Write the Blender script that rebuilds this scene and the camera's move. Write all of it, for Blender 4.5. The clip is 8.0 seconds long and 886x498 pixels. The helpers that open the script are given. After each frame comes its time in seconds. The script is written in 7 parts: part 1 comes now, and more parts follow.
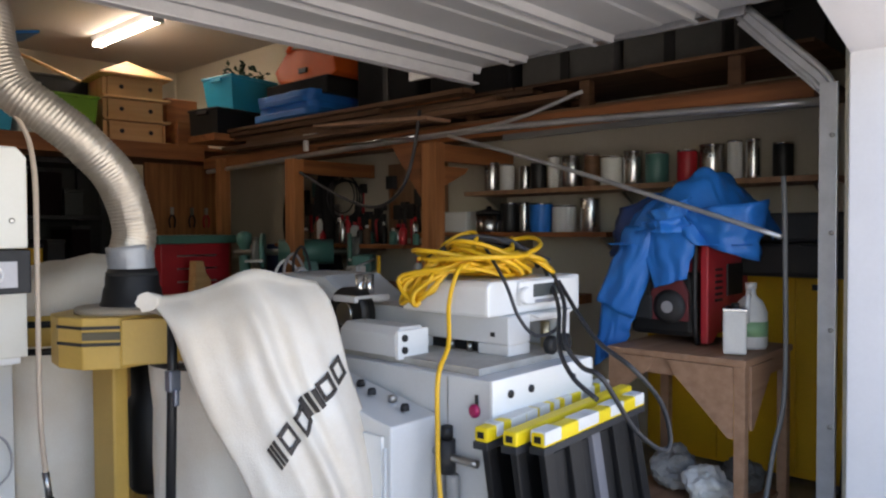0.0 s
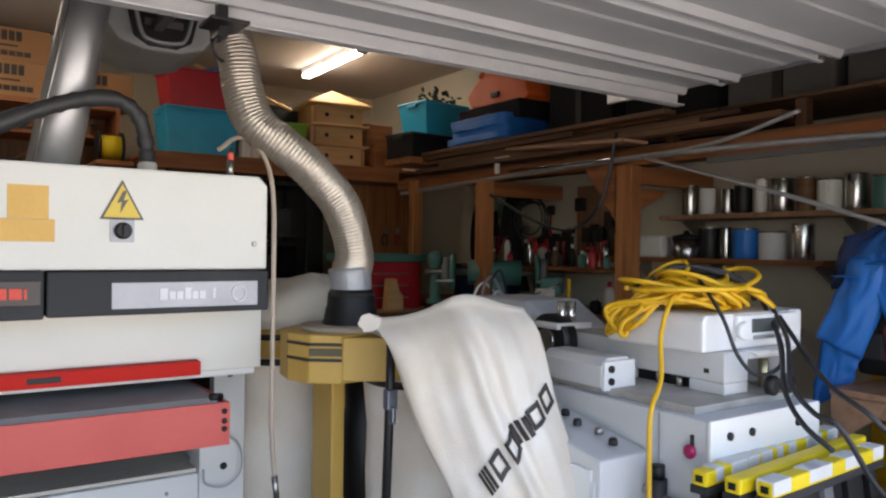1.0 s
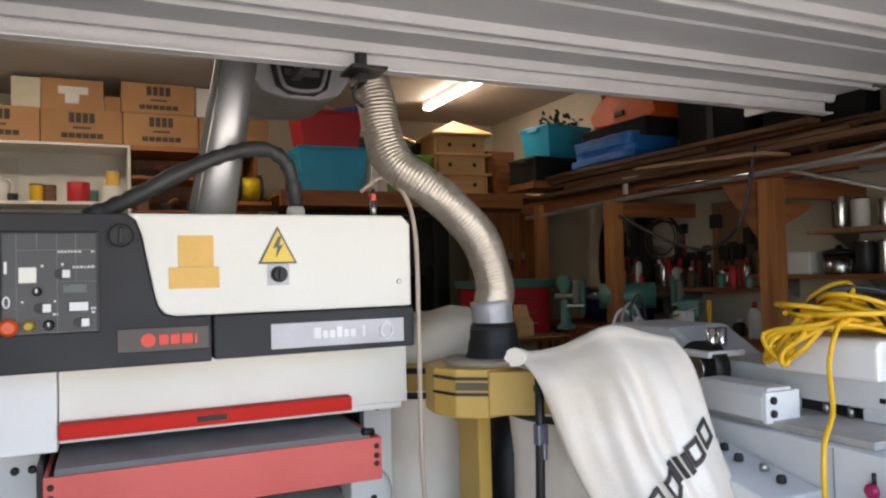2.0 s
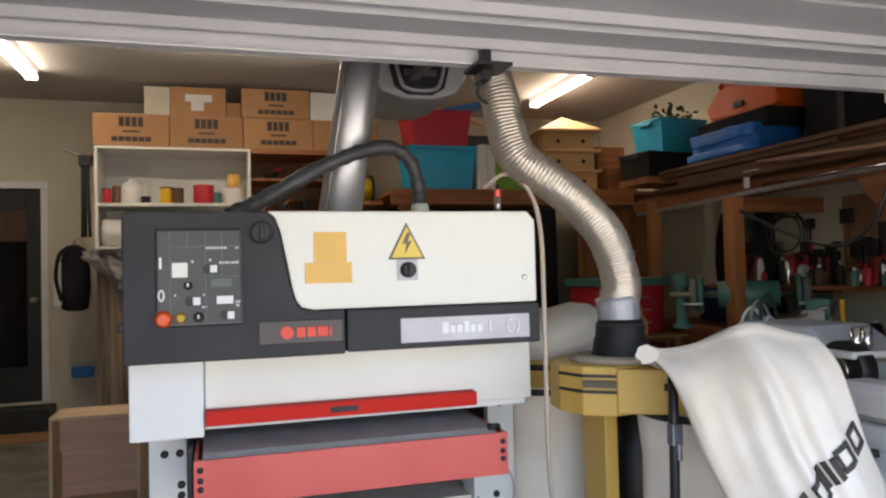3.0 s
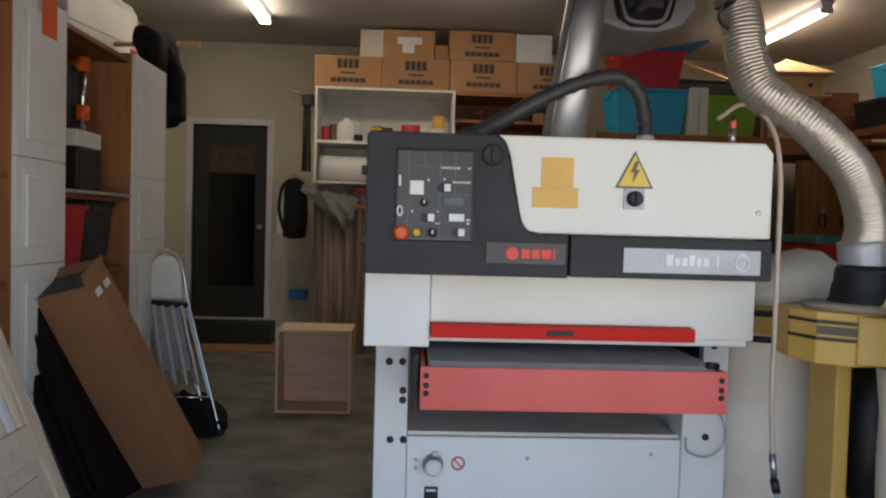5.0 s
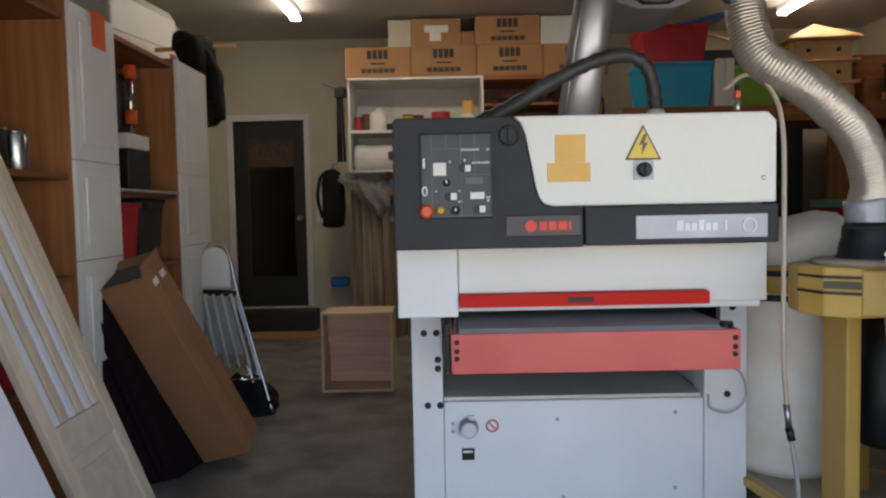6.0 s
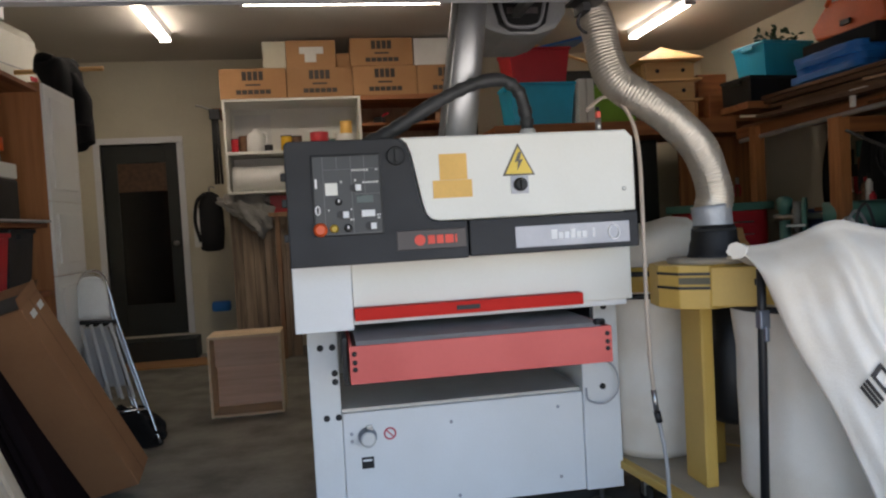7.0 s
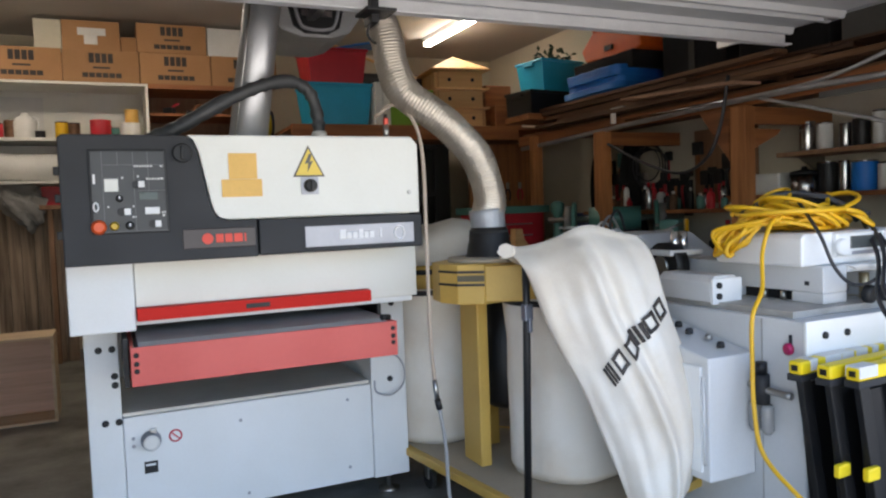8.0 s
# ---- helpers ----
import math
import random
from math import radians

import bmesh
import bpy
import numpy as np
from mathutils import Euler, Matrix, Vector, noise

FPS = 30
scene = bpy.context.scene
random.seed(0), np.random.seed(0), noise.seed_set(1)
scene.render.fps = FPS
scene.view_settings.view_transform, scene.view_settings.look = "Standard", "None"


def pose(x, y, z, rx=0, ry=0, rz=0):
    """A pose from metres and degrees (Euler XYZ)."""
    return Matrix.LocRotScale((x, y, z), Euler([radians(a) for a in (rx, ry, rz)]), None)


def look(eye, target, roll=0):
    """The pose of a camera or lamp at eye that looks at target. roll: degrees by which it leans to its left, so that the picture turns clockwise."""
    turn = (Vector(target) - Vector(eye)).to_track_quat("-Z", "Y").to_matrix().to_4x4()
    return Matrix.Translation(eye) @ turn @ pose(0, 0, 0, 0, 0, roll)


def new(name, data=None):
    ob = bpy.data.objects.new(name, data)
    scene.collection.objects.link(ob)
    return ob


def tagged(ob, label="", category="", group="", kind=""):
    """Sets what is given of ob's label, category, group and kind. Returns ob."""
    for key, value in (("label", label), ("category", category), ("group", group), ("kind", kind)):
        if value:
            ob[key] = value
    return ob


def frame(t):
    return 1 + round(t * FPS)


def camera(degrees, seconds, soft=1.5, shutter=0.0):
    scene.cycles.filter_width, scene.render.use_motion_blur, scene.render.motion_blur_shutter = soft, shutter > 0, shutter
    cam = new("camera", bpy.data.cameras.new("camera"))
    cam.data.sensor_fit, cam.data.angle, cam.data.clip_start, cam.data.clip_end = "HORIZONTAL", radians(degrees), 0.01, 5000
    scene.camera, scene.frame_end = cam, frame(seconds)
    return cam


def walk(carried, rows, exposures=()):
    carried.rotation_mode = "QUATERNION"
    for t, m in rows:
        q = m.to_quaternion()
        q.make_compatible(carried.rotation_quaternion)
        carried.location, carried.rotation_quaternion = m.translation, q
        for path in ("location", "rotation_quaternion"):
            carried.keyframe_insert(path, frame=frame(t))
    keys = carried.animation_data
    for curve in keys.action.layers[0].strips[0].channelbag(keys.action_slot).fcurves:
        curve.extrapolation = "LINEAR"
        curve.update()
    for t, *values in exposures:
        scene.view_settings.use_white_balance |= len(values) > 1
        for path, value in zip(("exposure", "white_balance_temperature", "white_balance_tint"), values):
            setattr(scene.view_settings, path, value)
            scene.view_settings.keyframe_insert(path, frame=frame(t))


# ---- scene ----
cam = camera(62.28, 8.0, soft=2.2)
# seconds, place in metres, turn in degrees
ROWS = [
    (0, 0.0008, 0.0002, 1.3208, 88.46, 0.31, -47.38),
    (0.5, -0.0520, 0.0373, 1.3252, 88.40, -0.09, -39.32),
    (1, -0.0867, 0.0754, 1.3511, 89.81, -0.77, -33.92),
    (1.5, -0.1221, 0.0971, 1.3747, 91.37, -0.42, -28.88),
    (1.7, -0.1316, 0.1057, 1.3859, 91.42, 0.34, -27.10),
    (2.8, -0.2138, 0.1268, 1.3864, 92.37, 2.02, -18.54),
    (3, -0.2301, 0.1392, 1.3772, 91.72, 1.45, -16.93),
    (3.5, -0.2689, 0.1680, 1.3547, 89.48, 1.03, -13.65),
    (4, -0.2963, 0.1950, 1.3419, 88.53, 0.61, -10.71),
    (4.5, -0.3408, 0.1866, 1.3223, 88.36, -0.11, -6.01),
    (5, -0.3611, 0.1282, 1.2940, 87.99, -1.61, -2.74),
    (5.2, -0.3593, 0.0744, 1.2843, 87.47, -1.23, -1.85),
    (6.3, -0.3060, -0.0863, 1.2704, 86.86, 1.48, 0.52),
    (6.5, -0.3140, -0.1094, 1.2707, 87.31, 1.78, -1.22),
    (7, -0.3688, -0.1917, 1.2688, 87.85, 3.24, -9.22),
    (7.5, -0.3777, -0.2562, 1.2736, 87.52, 2.94, -16.96),
    (8, -0.3561, -0.3068, 1.2793, 86.91, 2.14, -24.62),
]
walk(cam, [(t, pose(x, y, z, rx, ry, rz)) for t, x, y, z, rx, ry, rz in ROWS], [(0.0, 2.26, 7150, 17), (1.0, 2.20, 7150, 17), (1.5, 2.36, 7150, 17), (3.0, 2.36, 7150, 16), (3.5, 2.18, 7050, 16), (4.0, 1.90, 7000, 15), (4.5, 1.74, 7000, 15), (5.0, 1.90, 7000, 15), (6.5, 1.96, 6900, 15), (7.0, 1.98, 6900, 15), (8.0, 2.28, 6850, 14)])

# ---------------------------------------------------------------- light
world = bpy.data.worlds.new("sky")
scene.world = world
world.use_nodes = True
wn = world.node_tree.nodes
sky = wn.new("ShaderNodeTexSky")
sky.sky_type = "NISHITA"
sky.sun_disc = False
sky.sun_elevation = radians(72)
sky.sun_rotation = radians(37)
world.node_tree.links.new(sky.outputs[0], wn["Background"].inputs[0])
wn["Background"].inputs[1].default_value = 0.15
sun = new("sun", bpy.data.lights.new("sun", "SUN"))
sun.data.energy, sun.data.angle, sun.data.color = 5.0, radians(0.6), (1.0, 0.95, 0.88)
# the sun stands behind the building, so that the open front lies in its shade
sun.matrix_world = look((3.2, 4.2, 16.0), (0.0, 0.0, 0.0))


# ---------------------------------------------------------------- materials
def mat(name, color, rough=0.6, metal=0.0, second=None, scale=4.0, fine=60.0, bump=0.1, amount=0.5, stretch=(1, 1, 1), coat=0.0, per_object=0.0, spec=0.5):
    """A surface with blotches at a coarse scale, grain at a fine one, and relief."""
    m = bpy.data.materials.new(name)
    m.use_nodes = True
    n, l = m.node_tree.nodes, m.node_tree.links
    b = n["Principled BSDF"]
    co = n.new("ShaderNodeTexCoord")
    mp = n.new("ShaderNodeMapping")
    mp.inputs["Scale"].default_value = stretch
    l.new(co.outputs["Object"], mp.inputs[0])
    n1, n2 = n.new("ShaderNodeTexNoise"), n.new("ShaderNodeTexNoise")
    n1.inputs["Scale"].default_value, n1.inputs["Detail"].default_value = scale, 5
    n2.inputs["Scale"].default_value, n2.inputs["Detail"].default_value = fine, 3
    l.new(mp.outputs[0], n1.inputs[0])
    l.new(mp.outputs[0], n2.inputs[0])
    if second is None:
        second = tuple(c * 0.72 for c in color)
    ramp = n.new("ShaderNodeMapRange")
    ramp.inputs[1].default_value, ramp.inputs[2].default_value = 0.35, 0.68
    l.new(n1.outputs[0], ramp.inputs[0])
    add = n.new("ShaderNodeMath")
    add.operation = "MULTIPLY_ADD"
    add.inputs[1].default_value, add.inputs[2].default_value = 0.45, -0.22
    l.new(n2.outputs[0], add.inputs[0])
    tot = n.new("ShaderNodeMath")
    tot.operation = "MULTIPLY_ADD"
    tot.inputs[1].default_value = amount
    tot.use_clamp = True
    l.new(ramp.outputs[0], tot.inputs[0])
    l.new(add.outputs[0], tot.inputs[2])
    mix = n.new("ShaderNodeMix")
    mix.data_type = "RGBA"
    mix.inputs[6].default_value, mix.inputs[7].default_value = (*color, 1), (*second, 1)
    l.new(tot.outputs[0], mix.inputs[0])
    out = mix.outputs[2]
    if per_object:
        info, hsv, mr = n.new("ShaderNodeObjectInfo"), n.new("ShaderNodeHueSaturation"), n.new("ShaderNodeMapRange")
        mr.inputs[3].default_value, mr.inputs[4].default_value = 1 - per_object, 1 + per_object
        l.new(info.outputs["Random"], mr.inputs[0])
        l.new(mr.outputs[0], hsv.inputs["Value"])
        l.new(out, hsv.inputs["Color"])
        out = hsv.outputs[0]
    l.new(out, b.inputs["Base Color"])
    b.inputs["Metallic"].default_value = metal
    rr = n.new("ShaderNodeMapRange")
    rr.inputs[3].default_value, rr.inputs[4].default_value = max(rough - 0.1, 0.03), min(rough + 0.12, 1)
    l.new(n1.outputs[0], rr.inputs[0])
    l.new(rr.outputs[0], b.inputs["Roughness"])
    b.inputs["Coat Weight"].default_value = coat
    b.inputs["Specular IOR Level"].default_value = spec
    if bump:
        bp = n.new("ShaderNodeBump")
        bp.inputs["Strength"].default_value, bp.inputs["Distance"].default_value = bump, 0.01
        l.new(n2.outputs[0], bp.inputs["Height"])
        l.new(bp.outputs[0], b.inputs["Normal"])
    return m


def glow(name, color, strength):
    m = bpy.data.materials.new(name)
    m.use_nodes = True
    b = m.node_tree.nodes["Principled BSDF"]
    b.inputs["Base Color"].default_value = (*color, 1)
    b.inputs["Emission Color"].default_value = (*color, 1)
    b.inputs["Emission Strength"].default_value = strength
    return m


def wood(name, a, b, along, rough=0.6, per_object=0.12):
    s = [22.0, 22.0, 22.0]
    s["xyz".index(along)] = 1.4
    return mat(name, a, rough, 0, b, 1.0, 6.0, 0.12, 0.85, tuple(s), per_object=per_object)


WHITE = mat("machine_white_paint", (0.80, 0.81, 0.81), 0.38, second=(0.71, 0.71, 0.69), scale=3, fine=120, bump=0.02, amount=0.5)
CREAM = mat("machine_cream_paint", (0.76, 0.75, 0.69), 0.4, second=(0.68, 0.66, 0.58), scale=2.5, fine=120, bump=0.02, amount=0.5)
CHARCOAL = mat("textured_charcoal_plastic", (0.022, 0.023, 0.026), 0.62, scale=5, fine=300, bump=0.15)
BLACK = mat("black_plastic", (0.007, 0.007, 0.008), 0.5, scale=6, fine=200, bump=0.05)
RUBBER = mat("black_rubber", (0.018, 0.018, 0.018), 0.75, scale=6, fine=200, bump=0.1)
RED = mat("red_machine_paint", (0.64, 0.014, 0.006), 0.6, second=(0.54, 0.012, 0.006), scale=3, fine=90, bump=0.03, spec=0.3)
TRAY_RED = mat("worn_red_paint", (0.66, 0.10, 0.085), 0.4, second=(0.56, 0.075, 0.06), scale=4, fine=70, bump=0.03)
BELT = mat("grey_conveyor_rubber", (0.33, 0.33, 0.325), 0.9, scale=8, fine=260, bump=0.4)
STEEL = mat("bare_steel", (0.46, 0.45, 0.43), 0.32, 1.0, (0.3, 0.29, 0.28), 5, 120, 0.05)
GALV = mat("galvanised_steel", (0.60, 0.61, 0.63), 0.38, 0.7, (0.44, 0.45, 0.47), 9, 60, 0.04, 0.7)
FOIL = mat("dusty_silver_foil", (0.60, 0.535, 0.45), 0.40, 0.8, (0.42, 0.365, 0.30), 5, 60, 0.15, 0.7)
DUCT = mat("spiral_steel_duct", (0.62, 0.63, 0.645), 0.42, 0.85, (0.47, 0.48, 0.50), 3, 60, 0.03, 0.5)
YELLOW = mat("dull_yellow_paint", (0.60, 0.38, 0.085), 0.5, second=(0.48, 0.30, 0.07), scale=5, fine=80, bump=0.04)
CLOTH = mat("natural_canvas", (0.80, 0.755, 0.68), 0.92, second=(0.62, 0.52, 0.40), scale=3.4, fine=240, bump=0.25, amount=0.65)
TAPE = mat("grey_duct_tape", (0.36, 0.37, 0.39), 0.35, 0.3, scale=12, fine=60, bump=0.25)
PLASTER = mat("painted_plaster", (0.60, 0.555, 0.44), 0.9, second=(0.50, 0.45, 0.345), scale=1.3, fine=45, bump=0.1, amount=0.6)
CEIL = mat("ceiling_paint", (0.50, 0.47, 0.43), 0.9, second=(0.42, 0.39, 0.35), scale=0.9, fine=40, bump=0.1, amount=0.6)
CONCRETE = mat("stained_concrete", (0.245, 0.236, 0.207), 0.45, second=(0.085, 0.082, 0.07), scale=3.6, fine=38, bump=0.25, amount=0.85)
DRIVE = mat("driveway_concrete", (0.36, 0.35, 0.33), 0.85, second=(0.29, 0.28, 0.26), scale=0.8, fine=50, bump=0.15, amount=0.6)
TRIM = mat("white_trim_paint", (0.72, 0.72, 0.74), 0.5, second=(0.62, 0.62, 0.63), scale=3, fine=80, bump=0.04)
DOORSKIN = mat("garage_door_paint", (0.47, 0.47, 0.465), 0.5, second=(0.37, 0.37, 0.365), scale=2.5, fine=90, bump=0.03)
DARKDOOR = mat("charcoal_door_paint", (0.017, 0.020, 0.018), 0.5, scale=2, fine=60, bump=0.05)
CARD = mat("brown_cardboard", (0.41, 0.215, 0.095), 0.8, second=(0.33, 0.165, 0.07), scale=3, fine=60, bump=0.08, per_object=0.08)
INK = mat("dark_printed_ink", (0.05, 0.04, 0.035), 0.7, scale=20, fine=100, bump=0)
WOODX = wood("fir_timber_x", (0.37, 0.135, 0.042), (0.19, 0.06, 0.02), "x")
WOODY = wood("fir_timber_y", (0.30, 0.105, 0.032), (0.15, 0.046, 0.015), "y")
WOODZ = wood("fir_timber_z", (0.42, 0.165, 0.055), (0.20, 0.07, 0.022), "z")
PINEX = wood("pale_pine_x", (0.72, 0.45, 0.20), (0.6, 0.34, 0.13), "x")
PALEX = wood("pale_bare_pine_x", (0.64, 0.55, 0.44), (0.55, 0.44, 0.33), "x")
PALEZ = wood("pale_bare_pine_z", (0.64, 0.53, 0.40), (0.54, 0.42, 0.29), "z")
PINEZ = wood("pale_pine_z", (0.66, 0.41, 0.19), (0.54, 0.31, 0.13), "z")
BROWNY = wood("dark_board_y", (0.15, 0.072, 0.033), (0.075, 0.034, 0.016), "y", per_object=0.4)
PLYZ = wood("brown_plywood_z", (0.30, 0.165, 0.09), (0.2, 0.1, 0.05), "z")
WEATHER = wood("weathered_board_z", (0.34, 0.25, 0.175), (0.075, 0.048, 0.03), "z")
# darker copy of CARD: the leaning carton's shade is put into its colour
SHADECARD = mat("shaded_brown_cardboard", (0.29, 0.135, 0.06), 0.75, second=(0.20, 0.09, 0.04), scale=3, fine=60, bump=0.08)
FIRSIDE = wood("planed_fir_z", (0.45, 0.185, 0.066), (0.30, 0.11, 0.036), "z")
CABDOOR = mat("cabinet_door_white", (0.80, 0.795, 0.77), 0.45, second=(0.70, 0.69, 0.66), scale=3, fine=90, bump=0.03)
GLASS_WHITE = glow("lit_fluorescent_tube", (1.0, 0.93, 0.81), 5.8)


def plain(name, color, rough=0.5, metal=0.0, **k):
    return mat(name, color, rough, metal, scale=5, fine=90, bump=0.05, amount=0.4, **k)


TEAL = plain("teal_plastic", (0.003, 0.38, 0.60), 0.4)
REDBIN = plain("red_plastic", (0.52, 0.018, 0.03), 0.4)
GREEN = plain("lime_plastic", (0.19, 0.40, 0.03), 0.45)
ORANGE = plain("orange_plastic", (0.80, 0.12, 0.012), 0.5)
BLUE = mat("blue_tarpaulin", (0.012, 0.19, 0.62), 0.45, second=(0.008, 0.13, 0.46), scale=6, fine=160, bump=0.15)
CABLE_Y = plain("yellow_cable", (0.80, 0.45, 0.015), 0.42)
CABLE_K = plain("dark_cable", (0.03, 0.03, 0.034), 0.5)
HOSE_K = plain("black_ribbed_hose", (0.045, 0.047, 0.05), 0.45)
HOSE_T = plain("tan_air_hose", (0.52, 0.42, 0.33), 0.5)
LABEL_Y = plain("yellow_sticker", (0.80, 0.47, 0.11), 0.45)
SIGN_Y = plain("warning_yellow", (0.78, 0.56, 0.08), 0.45)
SILVER = mat("brushed_plate", (0.42, 0.42, 0.45), 0.4, 0.3, scale=5, fine=60, bump=0.02)
LETTER = plain("white_lettering", (0.8, 0.8, 0.8), 0.5)
REDLOGO = plain("red_lettering", (0.80, 0.06, 0.03), 0.4)
LOGOPLATE = plain("dark_brown_plate", (0.055, 0.04, 0.038), 0.35)
YBAR = plain("bright_yellow_plastic", (0.85, 0.62, 0.015), 0.45)
YSTEEL = plain("yellow_steel", (0.74, 0.43, 0.012), 0.45)
BENCH = wood("bench_plywood", (0.38, 0.22, 0.135), (0.28, 0.15, 0.085), "x")
MAROON = plain("dark_maroon_vinyl", (0.010, 0.005, 0.006), 0.8, spec=0.12)
GREENM = plain("green_machine_enamel", (0.07, 0.20, 0.17), 0.4)
CHROME = mat("chrome_tube", (0.7, 0.7, 0.7), 0.15, 1.0, (0.55, 0.55, 0.55), 6, 80, 0.02)
DARKCLOTH = mat("black_fabric", (0.008, 0.008, 0.009), 0.95, scale=5, fine=150, bump=0.3)
GREYCLOTH = mat("grey_fabric", (0.30, 0.29, 0.28), 0.95, second=(0.13, 0.125, 0.12), scale=9, fine=150, bump=0.3)
PAPER = plain("white_paper", (0.7, 0.69, 0.66), 0.7)
TIN = mat("tin_can", (0.6, 0.6, 0.6), 0.25, 1.0, (0.45, 0.44, 0.42), 6, 60, 0.03, per_object=0.25)


# ---------------------------------------------------------------- mesh helpers
def finish(bm, bevel=0.0, smooth=False):
    if bevel:
        edges = [e for e in bm.edges if len(e.link_faces) == 2 and e.calc_face_angle(0) > 0.6]
        bmesh.ops.bevel(bm, geom=edges, offset=bevel, segments=2, profile=0.6, affect="EDGES", clamp_overlap=True)
    if smooth:
        for f in bm.faces:
            f.smooth = True
    return bm


def add_box(bm, lo, hi):
    lo, hi = Vector(lo), Vector(hi)
    r = bmesh.ops.create_cube(bm, size=1)
    bmesh.ops.transform(bm, matrix=Matrix.Translation((lo + hi) / 2) @ Matrix.Diagonal((*(hi - lo), 1)), verts=r["verts"])
    return r["verts"]


def box(lo, hi, bevel=0.004):
    bm = bmesh.new()
    add_box(bm, lo, hi)
    return finish(bm, bevel)


def boxes(pairs, bevel=0.003):
    bm = bmesh.new()
    for lo, hi in pairs:
        add_box(bm, lo, hi)
    return finish(bm, bevel)


def prism(profile, axis, a, b, bevel=0.003):
    """A profile of 2D points, drawn out along an axis from a to b."""
    k = "xyz".index(axis)
    bm = bmesh.new()
    rows = []
    for d in (a, b):
        row = []
        for p in profile:
            v = list(p)
            v.insert(k, d)
            row.append(bm.verts.new(v))
        rows.append(row)
    n = len(profile)
    bm.faces.new(rows[0])
    bm.faces.new(rows[1][::-1])
    for i in range(n):
        bm.faces.new((rows[0][i], rows[1][i], rows[1][(i + 1) % n], rows[0][(i + 1) % n]))
    bmesh.ops.recalc_face_normals(bm, faces=bm.faces)
    return finish(bm, bevel)


def lathe(profile, segs=24, at=(0, 0, 0), turn=None):
    """Radius and height pairs turned round z."""
    bm = bmesh.new()
    rings = []
    for r, z in profile:
        rings.append([bm.verts.new((r * math.cos(2 * math.pi * i / segs), r * math.sin(2 * math.pi * i / segs), z)) for i in range(segs)])
    for a, b in zip(rings, rings[1:]):
        for i in range(segs):
            f = bm.faces.new((a[i], a[(i + 1) % segs], b[(i + 1) % segs], b[i]))
            f.smooth = True
    for ring in (rings[0][::-1], rings[-1]):
        bm.faces.new(ring)
    if turn is not None:
        bmesh.ops.transform(bm, matrix=turn, verts=bm.verts)
    bmesh.ops.translate(bm, vec=at, verts=bm.verts)
    bmesh.ops.recalc_face_normals(bm, faces=bm.faces)
    return bm


AHEAD = Matrix.Rotation(radians(90), 4, "X")     # z to -y
SIDE = Matrix.Rotation(radians(90), 4, "Y")      # z to +x


def spline(points, n=8):
    """Catmull-Rom through the points."""
    P = [Vector(p) for p in points]
    P = [P[0] * 2 - P[1]] + P + [P[-1] * 2 - P[-2]]
    out = []
    for i in range(1, len(P) - 2):
        for k in range(n):
            t = k / n
            a, b, c, d = P[i - 1], P[i], P[i + 1], P[i + 2]
            out.append(0.5 * ((2 * b) + (c - a) * t + (2 * a - 5 * b + 4 * c - d) * t * t + (3 * b - a - 3 * c + d) * t ** 3))
    out.append(P[-2])
    return out


def tube(points, radius, n=8, segs=8, ripple=0.0, pitch=0.02, wobble=0.0):
    """A round tube along a smooth line; ripple gives rings of that height."""
    line = spline(points, n) if n > 1 else [Vector(p) for p in points]
    bm = bmesh.new()
    side = Vector((0.3, 0.2, 1.0))
    rings, run = [], 0.0
    for i, p in enumerate(line):
        d = (line[min(i + 1, len(line) - 1)] - line[max(i - 1, 0)]).normalized()
        if i:
            run += (p - line[i - 1]).length
        side = (side - d * side.dot(d))
        side = side.normalized() if side.length > 1e-4 else d.orthogonal().normalized()
        up = d.cross(side)
        r = radius + ripple * (1 if int(run / pitch * 2) % 2 else -1) * 0.5
        ring = []
        for k in range(segs):
            a = 2 * math.pi * k / segs
            rr = r + (wobble * noise.noise(p * 9 + Vector((k, 0, 0))) if wobble else 0)
            ring.append(bm.verts.new(p + side * rr * math.cos(a) + up * rr * math.sin(a)))
        rings.append(ring)
    for a, b in zip(rings, rings[1:]):
        for k in range(segs):
            f = bm.faces.new((a[k], b[k], b[(k + 1) % segs], a[(k + 1) % segs]))
            f.smooth = True
    bm.faces.new(rings[0])
    bm.faces.new(rings[-1][::-1])
    bmesh.ops.recalc_face_normals(bm, faces=bm.faces)
    return bm


def cloth(fn, nu, nv, thick=0.004):
    """A soft sheet from a function of u and v, with thickness."""
    bm = bmesh.new()
    g = [[bm.verts.new(fn(i / nu, j / nv)) for j in range(nv + 1)] for i in range(nu + 1)]
    for i in range(nu):
        for j in range(nv):
            bm.faces.new((g[i][j], g[i + 1][j], g[i + 1][j + 1], g[i][j + 1])).smooth = True
    bmesh.ops.recalc_face_normals(bm, faces=bm.faces)
    bm.normal_update()
    back = {v: bm.verts.new(v.co - v.normal * thick) for v in bm.verts[:]}
    faces = bm.faces[:]
    rim = [e for e in bm.edges if len(e.link_faces) == 1]
    for f in faces:
        bm.faces.new([back[v] for v in reversed(f.verts)])
    for e in rim:
        a, b = e.verts
        bm.faces.new((a, back[a], back[b], b))
    bmesh.ops.recalc_face_normals(bm, faces=bm.faces)
    for f in bm.faces:
        f.smooth = True
    return bm


